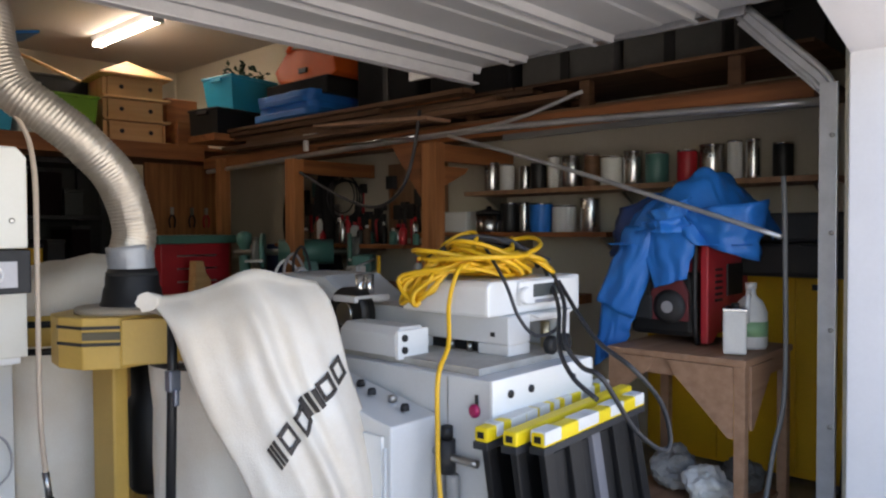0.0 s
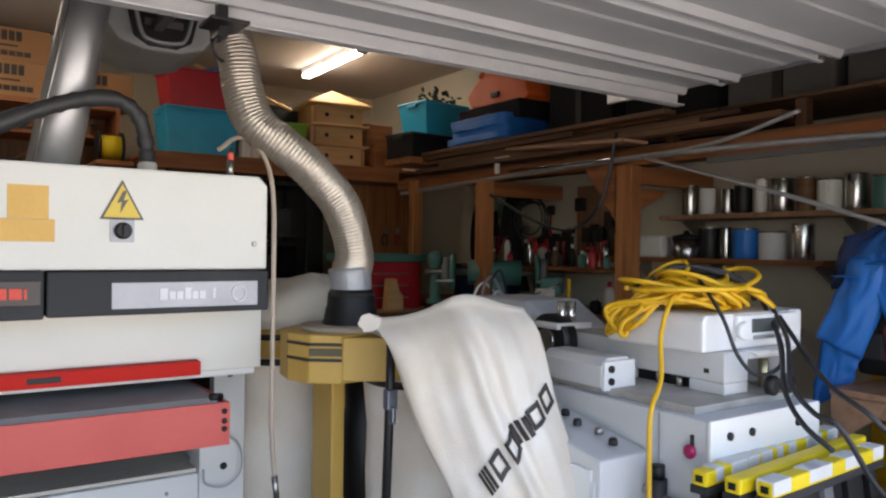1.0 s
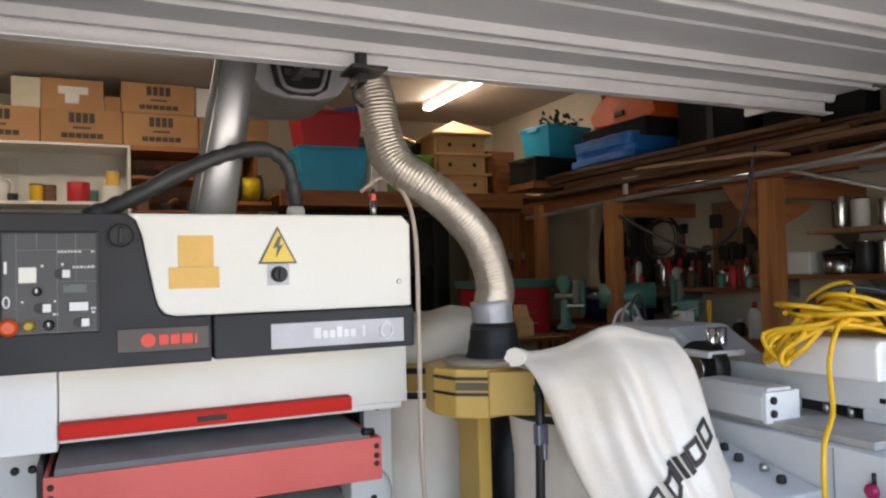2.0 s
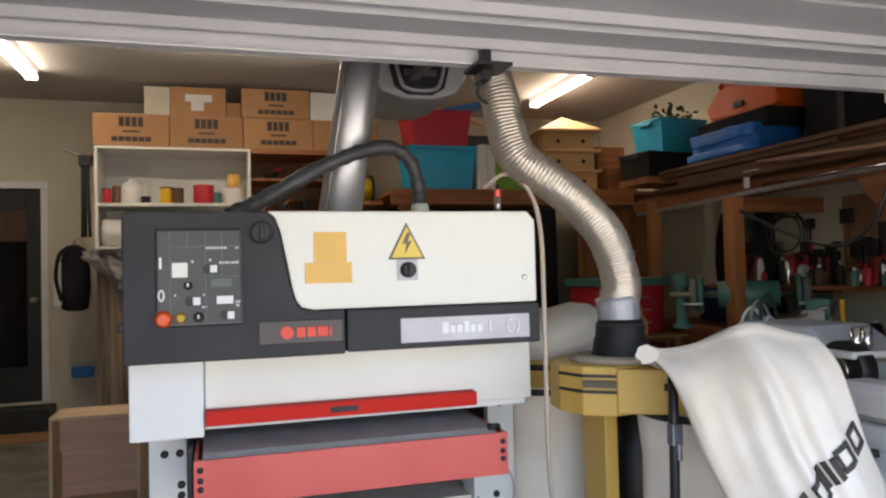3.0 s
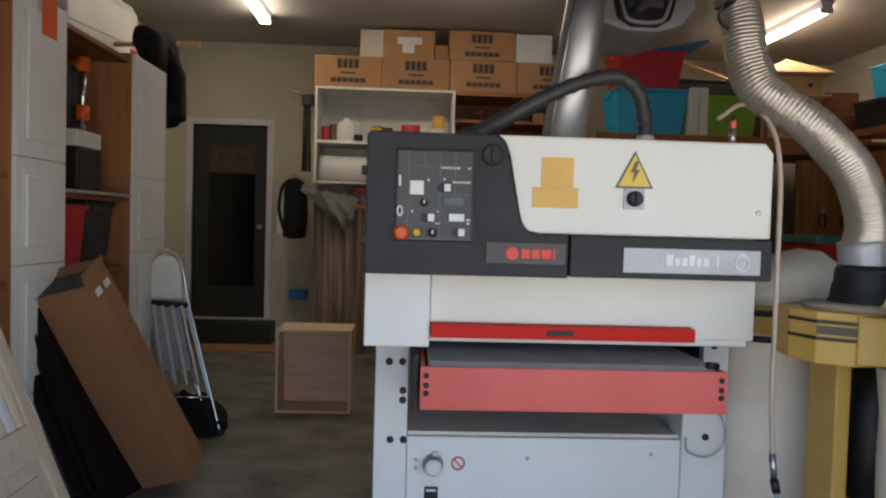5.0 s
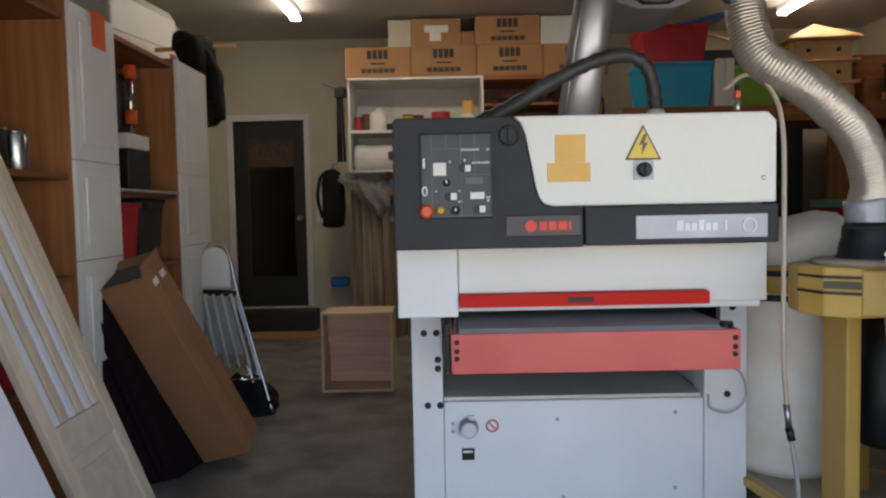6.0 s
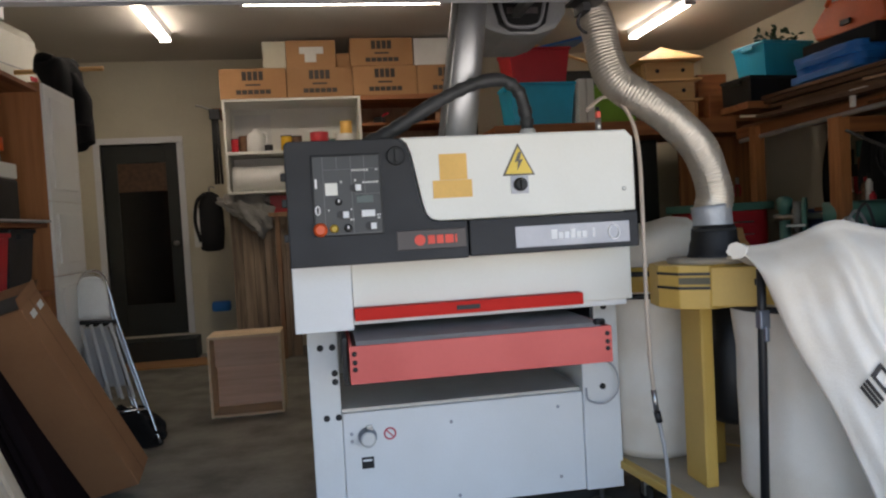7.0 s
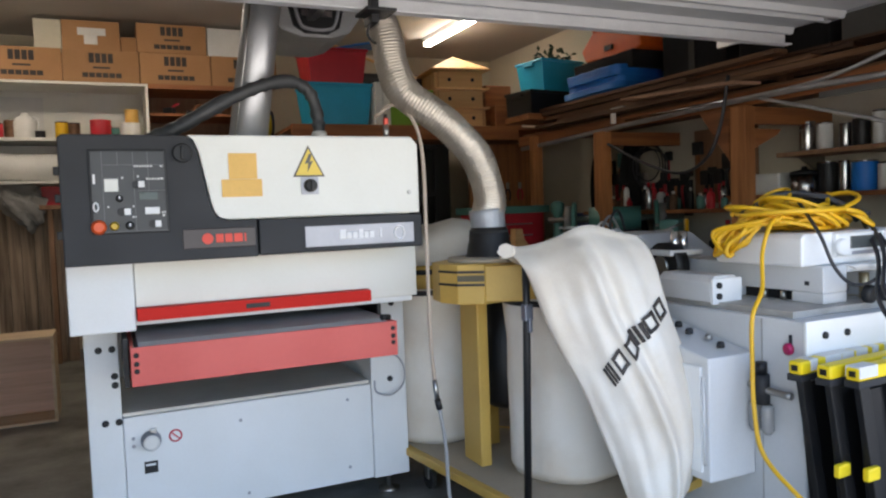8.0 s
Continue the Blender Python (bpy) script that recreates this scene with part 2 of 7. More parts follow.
def slab(a, u, w, v, bevel=0.004):
    """A box from a corner and three edges."""
    a, u, w, v = Vector(a), Vector(u), Vector(w), Vector(v)
    bm = bmesh.new()
    p = [bm.verts.new(a + u * i + w * j + v * k) for i in (0, 1) for j in (0, 1) for k in (0, 1)]
    for f in ((0, 1, 3, 2), (4, 6, 7, 5), (0, 4, 5, 1), (2, 3, 7, 6), (0, 2, 6, 4), (1, 5, 7, 3)):
        bm.faces.new([p[i] for i in f])
    bmesh.ops.recalc_face_normals(bm, faces=bm.faces)
    return finish(bm, bevel)


def mesh_of(name, bm, material):
    me = bpy.data.meshes.new(name)
    bm.to_mesh(me)
    bm.free()
    me.materials.append(material)
    return me


def part(name, bm, material, parent, label=""):
    ob = new(name, mesh_of(name, bm, material))
    ob.parent = parent
    return tagged(ob, label)


def thing(name, label, category, at=(0, 0, 0), turn=0.0, group="", kind=""):
    ob = new(name)
    ob.matrix_basis = pose(*at, 0, 0, turn)
    ob.empty_display_size = 0.05
    return tagged(ob, label, category, group, kind)


def solid(name, bm, material, label, category="", group="", kind=""):
    """A thing of one mesh."""
    return tagged(new(name, mesh_of(name, bm, material)), label, category, group, kind)


def structure(name, bm, material, label):
    return solid(name, bm, material, label, "", "", "structure")


def joined(*bms):
    out = bmesh.new()
    for b in bms:
        me = bpy.data.meshes.new("tmp")
        b.to_mesh(me)
        b.free()
        out.from_mesh(me)
        bpy.data.meshes.remove(me)
    return out


def moved(bm, m):
    bmesh.ops.transform(bm, matrix=m, verts=bm.verts)
    return bm


def cable(name, points, radius, material, label, category="cable", n=10, segs=7):
    return solid(name, tube(points, radius, n, segs), material, label, category)


# ---------------------------------------------------------------- the garage
LEFT, RIGHT, BACK, FRONT, TOP = -2.95, 4.15, 7.95, 0.70, 3.12
OPEN_L, OPEN_R, OPEN_TOP = -1.45, 2.72, 2.0

structure("ground", box((-60, -80, -0.25), (60, 0.45, -0.02), 0), DRIVE, "pale worn concrete driveway outside the garage")
structure("floor", box((LEFT - 0.2, 0.45, -0.2), (RIGHT + 0.2, BACK + 0.2, 0.0), 0), CONCRETE, "dark stained concrete garage floor")
structure("ceiling", box((LEFT - 0.2, 0.4, TOP), (RIGHT + 0.2, BACK + 0.2, TOP + 0.15), 0), CEIL, "off-white painted garage ceiling")
structure("wall_left", box((LEFT - 0.2, 0.4, 0), (LEFT, BACK + 0.2, TOP), 0), PLASTER, "cream painted side wall of the garage")
structure("wall_right", box((RIGHT, 0.4, 0), (RIGHT + 0.2, BACK + 0.2, TOP), 0), PLASTER, "cream painted wall behind the paint shelves")

# the back wall has a doorway with a raised sill
DX0, DX1, DZ0, DZ1 = -2.625, -1.855, 0.236, 2.262
structure("wall_back", boxes([((LEFT, BACK, 0), (DX0, BACK + 0.2, TOP)), ((DX1, BACK, 0), (RIGHT, BACK + 0.2, TOP)),
                              ((DX0, BACK, DZ1), (DX1, BACK + 0.2, TOP)), ((DX0, BACK, 0), (DX1, BACK + 0.2, DZ0))], 0), PLASTER, "cream painted back wall with a doorway")
structure("wall_front", boxes([((LEFT, 0.46, 0), (OPEN_L, FRONT, TOP)), ((OPEN_R + 0.1, 0.46, 0), (RIGHT, FRONT, TOP)),
                               ((OPEN_L, 0.46, OPEN_TOP + 0.1), (OPEN_R + 0.1, FRONT, TOP))], 0), PLASTER, "front wall round the wide garage opening")
# unseen slab above the ceiling, added to block the sun
structure("roof", box((LEFT - 0.9, 0.1, TOP + 0.16), (RIGHT + 0.9, BACK + 0.9, TOP + 0.4), 0), DARKDOOR, "unseen roof slab added to keep the sun off the garage")
structure("trim", box((OPEN_R, 0.43, 0), (OPEN_R + 0.12, 0.665, OPEN_TOP), 0.006), TRIM, "white painted jamb of the garage opening")
structure("trim", box((OPEN_L - 0.12, 0.43, 0), (OPEN_L, 0.665, OPEN_TOP), 0.006), TRIM, "white painted jamb of the garage opening")
structure("trim", box((OPEN_L - 0.12, 0.43, OPEN_TOP), (OPEN_R + 0.12, 0.665, OPEN_TOP + 0.11), 0.006), TRIM, "white painted head of the garage opening")

structure("trim", prism([(OPEN_R, 1.90), (OPEN_R, OPEN_TOP), (OPEN_R - 0.42, OPEN_TOP)], "y", 0.432, 0.663, 0.003), TRIM, "white painted corner bracket of the garage opening")

# step and door to the house
solid("door_step", box((DX0 - 0.12, 7.62, 0), (DX1 + 0.12, BACK - 0.002, DZ0 - 0.02), 0.01), DARKDOOR, "dark painted wooden step below the door", "step")
solid("door_mat", box((-2.6, 7.2, 0.001), (-1.5, 7.58, 0.02), 0.004), CARD, "flat brown mat on the floor before the step", "mat")
door = thing("door_1", "closed charcoal door with a tall dark glass pane", "door", kind="structure")
part("stile", box((DX0, BACK + 0.03, DZ0), (DX0 + 0.15, BACK + 0.08, DZ1), 0.004), DARKDOOR, door)
part("stile", box((DX1 - 0.13, BACK + 0.03, DZ0), (DX1, BACK + 0.08, DZ1), 0.004), DARKDOOR, door)
part("top_rail", box((DX0 + 0.15, BACK + 0.03, DZ1 - 0.2), (DX1 - 0.13, BACK + 0.08, DZ1), 0.004), DARKDOOR, door)
part("bottom_rail", box((DX0 + 0.15, BACK + 0.03, DZ0), (DX1 - 0.13, BACK + 0.08, DZ0 + 0.33), 0.004), DARKDOOR, door)
GLASS = plain("dark_glass", (0.006, 0.007, 0.008), 0.08)
part("pane", box((DX0 + 0.15, BACK + 0.048, DZ0 + 0.33), (DX1 - 0.13, BACK + 0.06, DZ1 - 0.5), 0), GLASS, door, "dark reflecting glass")
part("blind", box((DX0 + 0.15, BACK + 0.04, DZ1 - 0.5), (DX1 - 0.13, BACK + 0.058, DZ1 - 0.2), 0.003), BROWNY, door, "rolled brown woven blind behind the glass")
part("door_handle", lathe([(0.028, 0), (0.028, 0.012), (0.012, 0.014), (0.012, 0.05), (0.026, 0.055), (0.026, 0.08), (0.01, 0.085)], 14, (DX1 - 0.065, BACK + 0.03, 1.2), AHEAD), STEEL, door)
for nm, lo, hi in (("door_frame", (DX0 - 0.065, BACK - 0.02, DZ0), (DX0, BACK + 0.08, DZ1)), ("door_frame", (DX1, BACK - 0.02, DZ0), (DX1 + 0.065, BACK + 0.08, DZ1)),
                   ("door_frame", (DX0 - 0.065, BACK - 0.02, DZ1), (DX1 + 0.065, BACK + 0.08, DZ1 + 0.065))):
    part(nm, box(lo, hi, 0.004), TRIM, door, "white painted door casing")

# raised sectional garage door: ribbed sections lying under the ceiling
gd = thing("garage_door", "raised grey sectional garage door with pressed ribs", "garage door")
GX0, GX1 = OPEN_L - 0.04, 2.84
SLOPE = -0.03


def gz(y):
    return 2.125 + SLOPE * (y - 2.4)


# joints between the sections, each with a pressed rib on both sides
joints = [2.40, 2.115, 1.66, 1.205, 0.75]
for y1, y0 in zip(joints, joints[1:]):
    prof = [(y0 + 0.003, 0.045), (y0 + 0.003, 0.0), (y0 + 0.016, 0.0), (y0 + 0.026, -0.030), (y0 + 0.046, -0.030), (y0 + 0.058, 0.0)]
    if y1 - y0 > 0.4:
        mid = (y0 + y1) / 2
        prof += [(mid - 0.05, 0.0), (mid - 0.04, -0.006), (mid + 0.04, -0.006), (mid + 0.05, 0.0)]
    prof += [(y1 - 0.058, 0.0), (y1 - 0.046, -0.030), (y1 - 0.026, -0.030), (y1 - 0.016, 0.0), (y1 - 0.003, 0.0), (y1 - 0.003, 0.045)]
    part("door_section", prism([(y, z + gz(y)) for y, z in prof], "x", GX0, GX1, 0.002), DOORSKIN, gd)
    part("hinge", box((GX1 - 0.05, y0 - 0.03, gz(y0) - 0.026), (GX1 + 0.01, y0 + 0.03, gz(y0) + 0.02), 0.003), STEEL, gd)
    part("roller", tube([(GX1, y0, gz(y0) + 0.03), (GX1 + 0.04, y0, gz(y0) + 0.03)], 0.02, 1, 10), BLACK, gd)
part("edge_strip", boxes([((GX0, 2.402, 2.045), (GX1, 2.412, 2.14)), ((GX0, 2.36, 2.045), (GX1, 2.402, 2.052))], 0.002), plain("door_edge_metal", (0.74, 0.74, 0.74), 0.35, 0.3), gd, "folded metal edge of the door")
for x in (-0.6, 1.62):
    part("stile_bracket", box((x - 0.03, 0.7, gz(1.5) + 0.05), (x + 0.03, 2.39, gz(1.5) + 0.08), 0.003), GALV, gd)
part("lift_bracket", boxes([((0.56, 2.30, 2.03), (0.68, 2.44, 2.042)), ((0.60, 2.36, 2.0), (0.63, 2.46, 2.12))], 0.003), BLACK, gd, "black bracket for the opener arm")
part("arm", tube([(0.62, 2.42, 2.08), (0.63, 2.6, 2.16), (0.65, 2.9, 2.27)], 0.012, 4, 6), BLACK, gd)
part("pull_cord", tube([(0.62, 2.4, 2.03), (0.60, 2.42, 1.97), (0.64, 2.44, 1.94), (0.66, 2.43, 1.98)], 0.006, 6, 6), BLACK, gd)

for sx, lab in ((GX1 + 0.05, "galvanised track for the garage door"), (GX0 - 0.06, "galvanised track for the garage door")):
    tr = thing("door_track", lab, "door track", group="garage door tracks")
    part("upright_rail", joined(box((sx - 0.012, 0.74, 0), (sx + 0.012, 0.80, 1.84), 0.002), box((sx + 0.012, 0.79, 0), (sx + 0.03, 0.80, 1.84), 0.001)), GALV, tr)
    part("curved_rail", joined(tube([(sx, 0.755, 1.82), (sx, 0.79, 1.885), (sx, 0.93, 2.03), (sx, 1.06, 2.165)], 0.013, 5, 6), tube([(sx, 0.80, 1.82), (sx, 0.835, 1.865), (sx, 0.975, 2.005), (sx, 1.10, 2.14)], 0.011, 5, 6), slab((sx + 0.012, 0.765, 1.84), (0, 0.30, 0.31), (0.006, 0, 0), (0, 0.04, -0.035), 0.001)), GALV, tr)
    part("level_rail", box((sx - 0.012, 1.07, 2.14), (sx + 0.012, 2.9, 2.20), 0.002), GALV, tr)
    part("hanger", box((sx - 0.015, 2.86, 2.21), (sx + 0.015, 2.9, TOP), 0.002), GALV, tr)
    for z in (0.25, 0.6, 0.95, 1.3, 1.65):
        part("track_bolt", lathe([(0.009, 0), (0.009, 0.008), (0.004, 0.01)], 8, (sx - 0.012, 0.755, z), Matrix.Rotation(radians(-90), 4, "Y")), STEEL, tr)

# opener
op = thing("garage_door_opener", "dark grey garage door opener hanging under the ceiling", "door opener")
GREYCASE = plain("light_grey_casing", (0.40, 0.40, 0.40), 0.45)
part("body", prism([(0.44, 2.30), (0.50, 2.22), (0.60, 2.19), (0.76, 2.19), (0.86, 2.22), (0.92, 2.30), (0.92, 2.38), (0.86, 2.43), (0.50, 2.43), (0.44, 2.38)], "y", 3.44, 3.95, 0.02), GREYCASE, op, "light grey plastic casing")
part("front_plate", prism([(0.52, 2.40), (0.56, 2.24), (0.62, 2.205), (0.74, 2.205), (0.80, 2.24), (0.84, 2.40)], "y", 3.415, 3.445, 0.008), BLACK, op, "black front plate")
part("plate_trim", tube([(0.55, 3.41, 2.41), (0.585, 3.41, 2.26), (0.63, 3.41, 2.225), (0.73, 3.41, 2.225), (0.775, 3.41, 2.26), (0.81, 3.41, 2.41)], 0.009, 6, 8), SILVER, op, "silver trim line")
part("badge_bar", box((0.60, 3.408, 2.29), (0.76, 3.416, 2.32), 0.002), plain("dim_badge", (0.12, 0.10, 0.10), 0.4), op)
part("rail", box((0.63, 2.45, 2.27), (0.67, 3.42, 2.31), 0.003), STEEL, op)
for x in (0.56, 0.8):
    part("hanger", box((x - 0.012, 3.6, 2.42), (x + 0.012, 3.63, TOP), 0.001), GALV, op)


def strip_light(at, turn, length, label):
    o = thing("fluorescent_light", label, "ceiling light", at, turn, "fluorescent ceiling lights")
    part("housing", prism([(-0.06, 0.0), (-0.035, -0.05), (0.035, -0.05), (0.06, 0.0)], "y", -length / 2, length / 2, 0.003), TRIM, o, "white metal housing")
    for x in (-0.026, 0.026):
        part("tube", tube([(x, -length / 2 + 0.03, -0.072), (x, length / 2 - 0.03, -0.072)], 0.016, 1, 10), GLASS_WHITE, o, "lit white tube")
    for y in (-length / 2 + 0.015, length / 2 - 0.015):
        part("end_cap", box((-0.05, y - 0.012, -0.095), (0.05, y + 0.012, -0.05), 0.003), TRIM, o)
    return o


strip_light((-1.68, 6.22, TOP), 0, 1.22, "lit twin-tube fluorescent strip on the ceiling")
strip_light((2.88, 6.4, TOP), 0, 1.22, "lit twin-tube fluorescent strip near the loft shelf")
strip_light((-0.11, 5.72, TOP), 90, 1.6, "lit long fluorescent strip across the ceiling")
# ---------------------------------------------------------------- wide belt sander
sander = thing("wide_belt_sander", "white and charcoal industrial wide belt sander with red infeed table", "sander")
HX0, HX1, HY, HZ0, HZ1 = -0.488, 0.757, 2.33, 1.138, 1.565
part("frame_body", box((-0.46, 2.80, 0.09), (0.80, 3.75, 0.512), 0.006), WHITE, sander)
for x in (-0.46, 0.70):
    part("side_frame", box((x, 2.9, 0.512), (x + 0.10, 3.75, 0.90), 0.006), WHITE, sander)
part("upper_body", box((-0.47, 2.56, 0.90), (0.80, 3.75, 1.135), 0.008), WHITE, sander)
part("hood", box((HX0 + 0.02, 2.42, 1.142), (HX1 - 0.01, 3.70, 1.56), 0.015), CREAM, sander)
# front cover of the hood: cream door, charcoal panel with a slanted rounded edge
sp = [(-0.098, HZ1), (-0.075, HZ1 - 0.02), (-0.06, HZ1 - 0.06), (-0.028, 1.335), (-0.018, 1.30), (-0.002, 1.28), (0.03, 1.272)]
part("charcoal_cover", prism([(HX0, HZ0), (0.126, HZ0), (0.126, 1.27)] + [(x - 0.002, z - 0.002) for x, z in sp[::-1]] + [(HX0 + 0.012, HZ1), (HX0, HZ1 - 0.012)], "y", HY - 0.006, 2.43, 0.006), CHARCOAL, sander, "charcoal textured control cover")
part("access_door", prism([(x + 0.002, z) for x, z in sp] + [(HX1 - 0.004, 1.272), (HX1 - 0.004, HZ1 - 0.03), (HX1 - 0.03, HZ1)], "y", HY, 2.43, 0.008), CREAM, sander, "cream painted steel access door")
part("trim_band", box((0.132, HY - 0.008, HZ0 + 0.004), (HX1, 2.43, 1.268), 0.006), CHARCOAL, sander, "charcoal trim band")
part("name_plate", box((0.295, HY - 0.011, 1.160), (0.720, HY - 0.004, 1.236), 0.002), SILVER, sander, "grey plate with pale lettering")
for i, (a, b) in enumerate(((0.425, 0.448), (0.452, 0.470), (0.474, 0.492), (0.497, 0.515), (0.519, 0.536), (0.540, 0.558), (0.580, 0.588))):
    part("letter_bar", box((a, HY - 0.0135, 1.184), (b, HY - 0.009, 1.218 if i in (0, 3, 6) else 1.209), 0.001), LETTER, sander)
part("emblem", tube([(0.66 + 0.02 * math.cos(a * 0.55), HY - 0.012, 1.198 + 0.024 * math.sin(a * 0.55)) for a in range(13)], 0.0035, 2, 6), LETTER, sander)
part("logo_plate", box((-0.125, HY - 0.011, 1.176), (0.118, HY - 0.003, 1.244), 0.003), LOGOPLATE, sander, "dark plate with a red mark")
part("logo_dot", lathe([(0.019, 0), (0.019, 0.003)], 16, (-0.045, HY - 0.010, 1.209), AHEAD), REDLOGO, sander)
for a, b in ((-0.018, 0.008), (0.013, 0.038), (0.043, 0.073), (0.078, 0.085)):
    part("logo_bar", box((a, HY - 0.0135, 1.194), (b, HY - 0.009, 1.224), 0.002), REDLOGO, sander)
# control panel
cp = part("control_panel", box((-0.402, HY - 0.012, 1.238), (-0.165, HY - 0.004, 1.515), 0.004), BLACK, sander, "black control panel with white legends")
part("panel_face", box((-0.396, HY - 0.015, 1.242), (-0.173, HY - 0.011, 1.509), 0.002), plain("panel_grey", (0.036, 0.037, 0.038), 0.4), cp)
PANEL_INK = plain("grey_panel_ink", (0.17, 0.17, 0.17), 0.5)
for x, za, zb in ((-0.363, 1.245, 1.508), (-0.316, 1.466, 1.508), (-0.269, 1.245, 1.508), (-0.224, 1.38, 1.508)):
    part("panel_line", box((x, HY - 0.0165, za), (x + 0.0014, HY - 0.0145, zb), 0), PANEL_INK, cp)
for z, xa, xb in ((1.463, -0.363, -0.174), (1.378, -0.259, -0.174), (1.245, -0.363, -0.174)):
    part("panel_line", box((xa, HY - 0.0175, z), (xb, HY - 0.0145, z + 0.0014), 0), PANEL_INK, cp)


def pill(x, z, w, h):
    """A flat button with round ends."""
    r = h / 2
    ends = [(x + s * (w / 2 - r) + s * r * math.cos(a), z + s * r * math.sin(a)) for s in (1, -1) for a in [-1.571 + i * 0.449 for i in range(8)]]
    return prism(ends, "y", HY - 0.020, HY - 0.014, 0.001)


for x, z, w, h in ((-0.255, 1.400, 0.040, 0.026), (-0.302, 1.310, 0.042, 0.027), (-0.218, 1.3115, 0.052, 0.028), (-0.210, 1.268, 0.040, 0.026)):
    sw = part("rocker_switch", pill(x, z, w, h), BLACK, cp, "small black and white switch")
    part("switch_cap", box((x - w * (0.02 if w < 0.05 else 0.42), HY - 0.023, z - h * 0.42), (x + w * 0.46, HY - 0.019, z + h * 0.42), 0.008), LETTER, sw)
part("blank_button", box((-0.358, HY - 0.019, 1.377), (-0.316, HY - 0.014, 1.419), 0.003), CREAM, cp, "square cream button")
part("on_mark", box((-0.391, HY - 0.018, 1.402), (-0.384, HY - 0.0145, 1.434), 0.001), LETTER, cp)
part("off_mark", tube([(-0.386 + 0.007 * math.cos(a * 0.524), HY - 0.017, 1.328 + 0.014 * math.sin(a * 0.524)) for a in range(13)], 0.0028, 2, 6), LETTER, cp)
random.seed(3)
for xa, xb, z in ((-0.266, -0.21, 1.459), (-0.186, -0.176, 1.459), (-0.231, -0.176, 1.417), (-0.258, -0.252, 1.425), (-0.306, -0.300, 1.421), (-0.352, -0.347, 1.328), (-0.276, -0.270, 1.328), (-0.186, -0.178, 1.295), (-0.279, -0.266, 1.293), (-0.188, -0.176, 1.305)):
    x = xa
    while x < xb:
        w = random.uniform(0.004, 0.008)
        part("legend", box((x, HY - 0.0165, z - 0.003), (min(x + w, xb), HY - 0.0145, z + random.uniform(0.002, 0.004)), 0), PAPER, cp)
        x += w + 0.0025
for x, z, r, m in ((-0.381, 1.2625, 0.0205, plain("red_button", (0.75, 0.10, 0.02), 0.4)), (-0.335, 1.2645, 0.0125, plain("mustard_button", (0.50, 0.32, 0.02), 0.4)), (-0.288, 1.265, 0.012, BLACK), (-0.315, 1.354, 0.010, BLACK)):
    b = part("push_button", lathe([(r * 1.15, 0), (r * 1.15, 0.008), (r, 0.01), (r, 0.022), (r * 0.7, 0.027)], 18, (x, HY - 0.014, z), AHEAD), m, cp)
    if m is BLACK:
        part("pointer", box((x - 0.002, HY - 0.043, z - 0.002), (x + 0.002, HY - 0.040, z + 0.008), 0), LETTER, b)
part("display", box((-0.254, HY - 0.0175, 1.348), (-0.198, HY - 0.014, 1.373), 0.001), plain("lcd", (0.06, 0.085, 0.08), 0.25), cp, "grey green display")
part("round_lock", lathe([(0.032, 0), (0.032, 0.014), (0.026, 0.018), (0.026, 0.01)], 22, (-0.112, HY - 0.005, 1.502), AHEAD), BLACK, sander)
part("lock_lever", box((-0.118, HY - 0.03, 1.48), (-0.106, HY - 0.008, 1.524), 0.003), BLACK, sander)
for z in (1.45, 1.36, 1.24):
    part("side_catch", box((HX0 - 0.018, 2.37, z - 0.014), (HX0 + 0.002, 2.40, z + 0.014), 0.004), BLACK, sander)
# signs on the cream door
part("sticker", box((0.038, HY - 0.004, 1.412), (0.135, HY - 0.001, 1.502), 0), LABEL_Y, sander, "faded orange safety sticker")
part("sticker", box((0.012, HY - 0.005, 1.35), (0.150, HY - 0.001, 1.411), 0), LABEL_Y, sander, "faded orange safety sticker")
part("sign_border", prism([(0.262, 1.416), (0.380, 1.416), (0.321, 1.530)], "y", HY - 0.003, HY - 0.001, 0), plain("worn_sign_ink", (0.13, 0.115, 0.09), 0.5), sander)
part("warning_sign", prism([(0.272, 1.422), (0.370, 1.422), (0.321, 1.517)], "y", HY - 0.006, HY - 0.003, 0), SIGN_Y, sander, "yellow triangle with a black lightning bolt")
part("lightning_bolt", prism([(0.322, 1.498), (0.306, 1.462), (0.319, 1.466), (0.315, 1.434), (0.337, 1.474), (0.324, 1.470), (0.332, 1.498)], "y", HY - 0.009, HY - 0.006, 0), plain("faded_bolt_ink", (0.13, 0.115, 0.09), 0.5), sander)
part("switch_plate", box((0.290, HY - 0.006, 1.352), (0.354, HY - 0.001, 1.415), 0.002), SILVER, sander)
part("rotary_switch", lathe([(0.024, 0), (0.024, 0.018), (0.019, 0.022), (0.019, 0.03)], 20, (0.322, HY - 0.005, 1.384), AHEAD), BLACK, sander, "black rotary main switch")
part("switch_grip", box((0.317, HY - 0.047, 1.366), (0.327, HY - 0.03, 1.402), 0.003), BLACK, sander)
part("door_screw", lathe([(0.008, 0), (0.008, 0.004), (0.004, 0.005)], 10, (0.710, HY, 1.352), AHEAD), STEEL, sander)
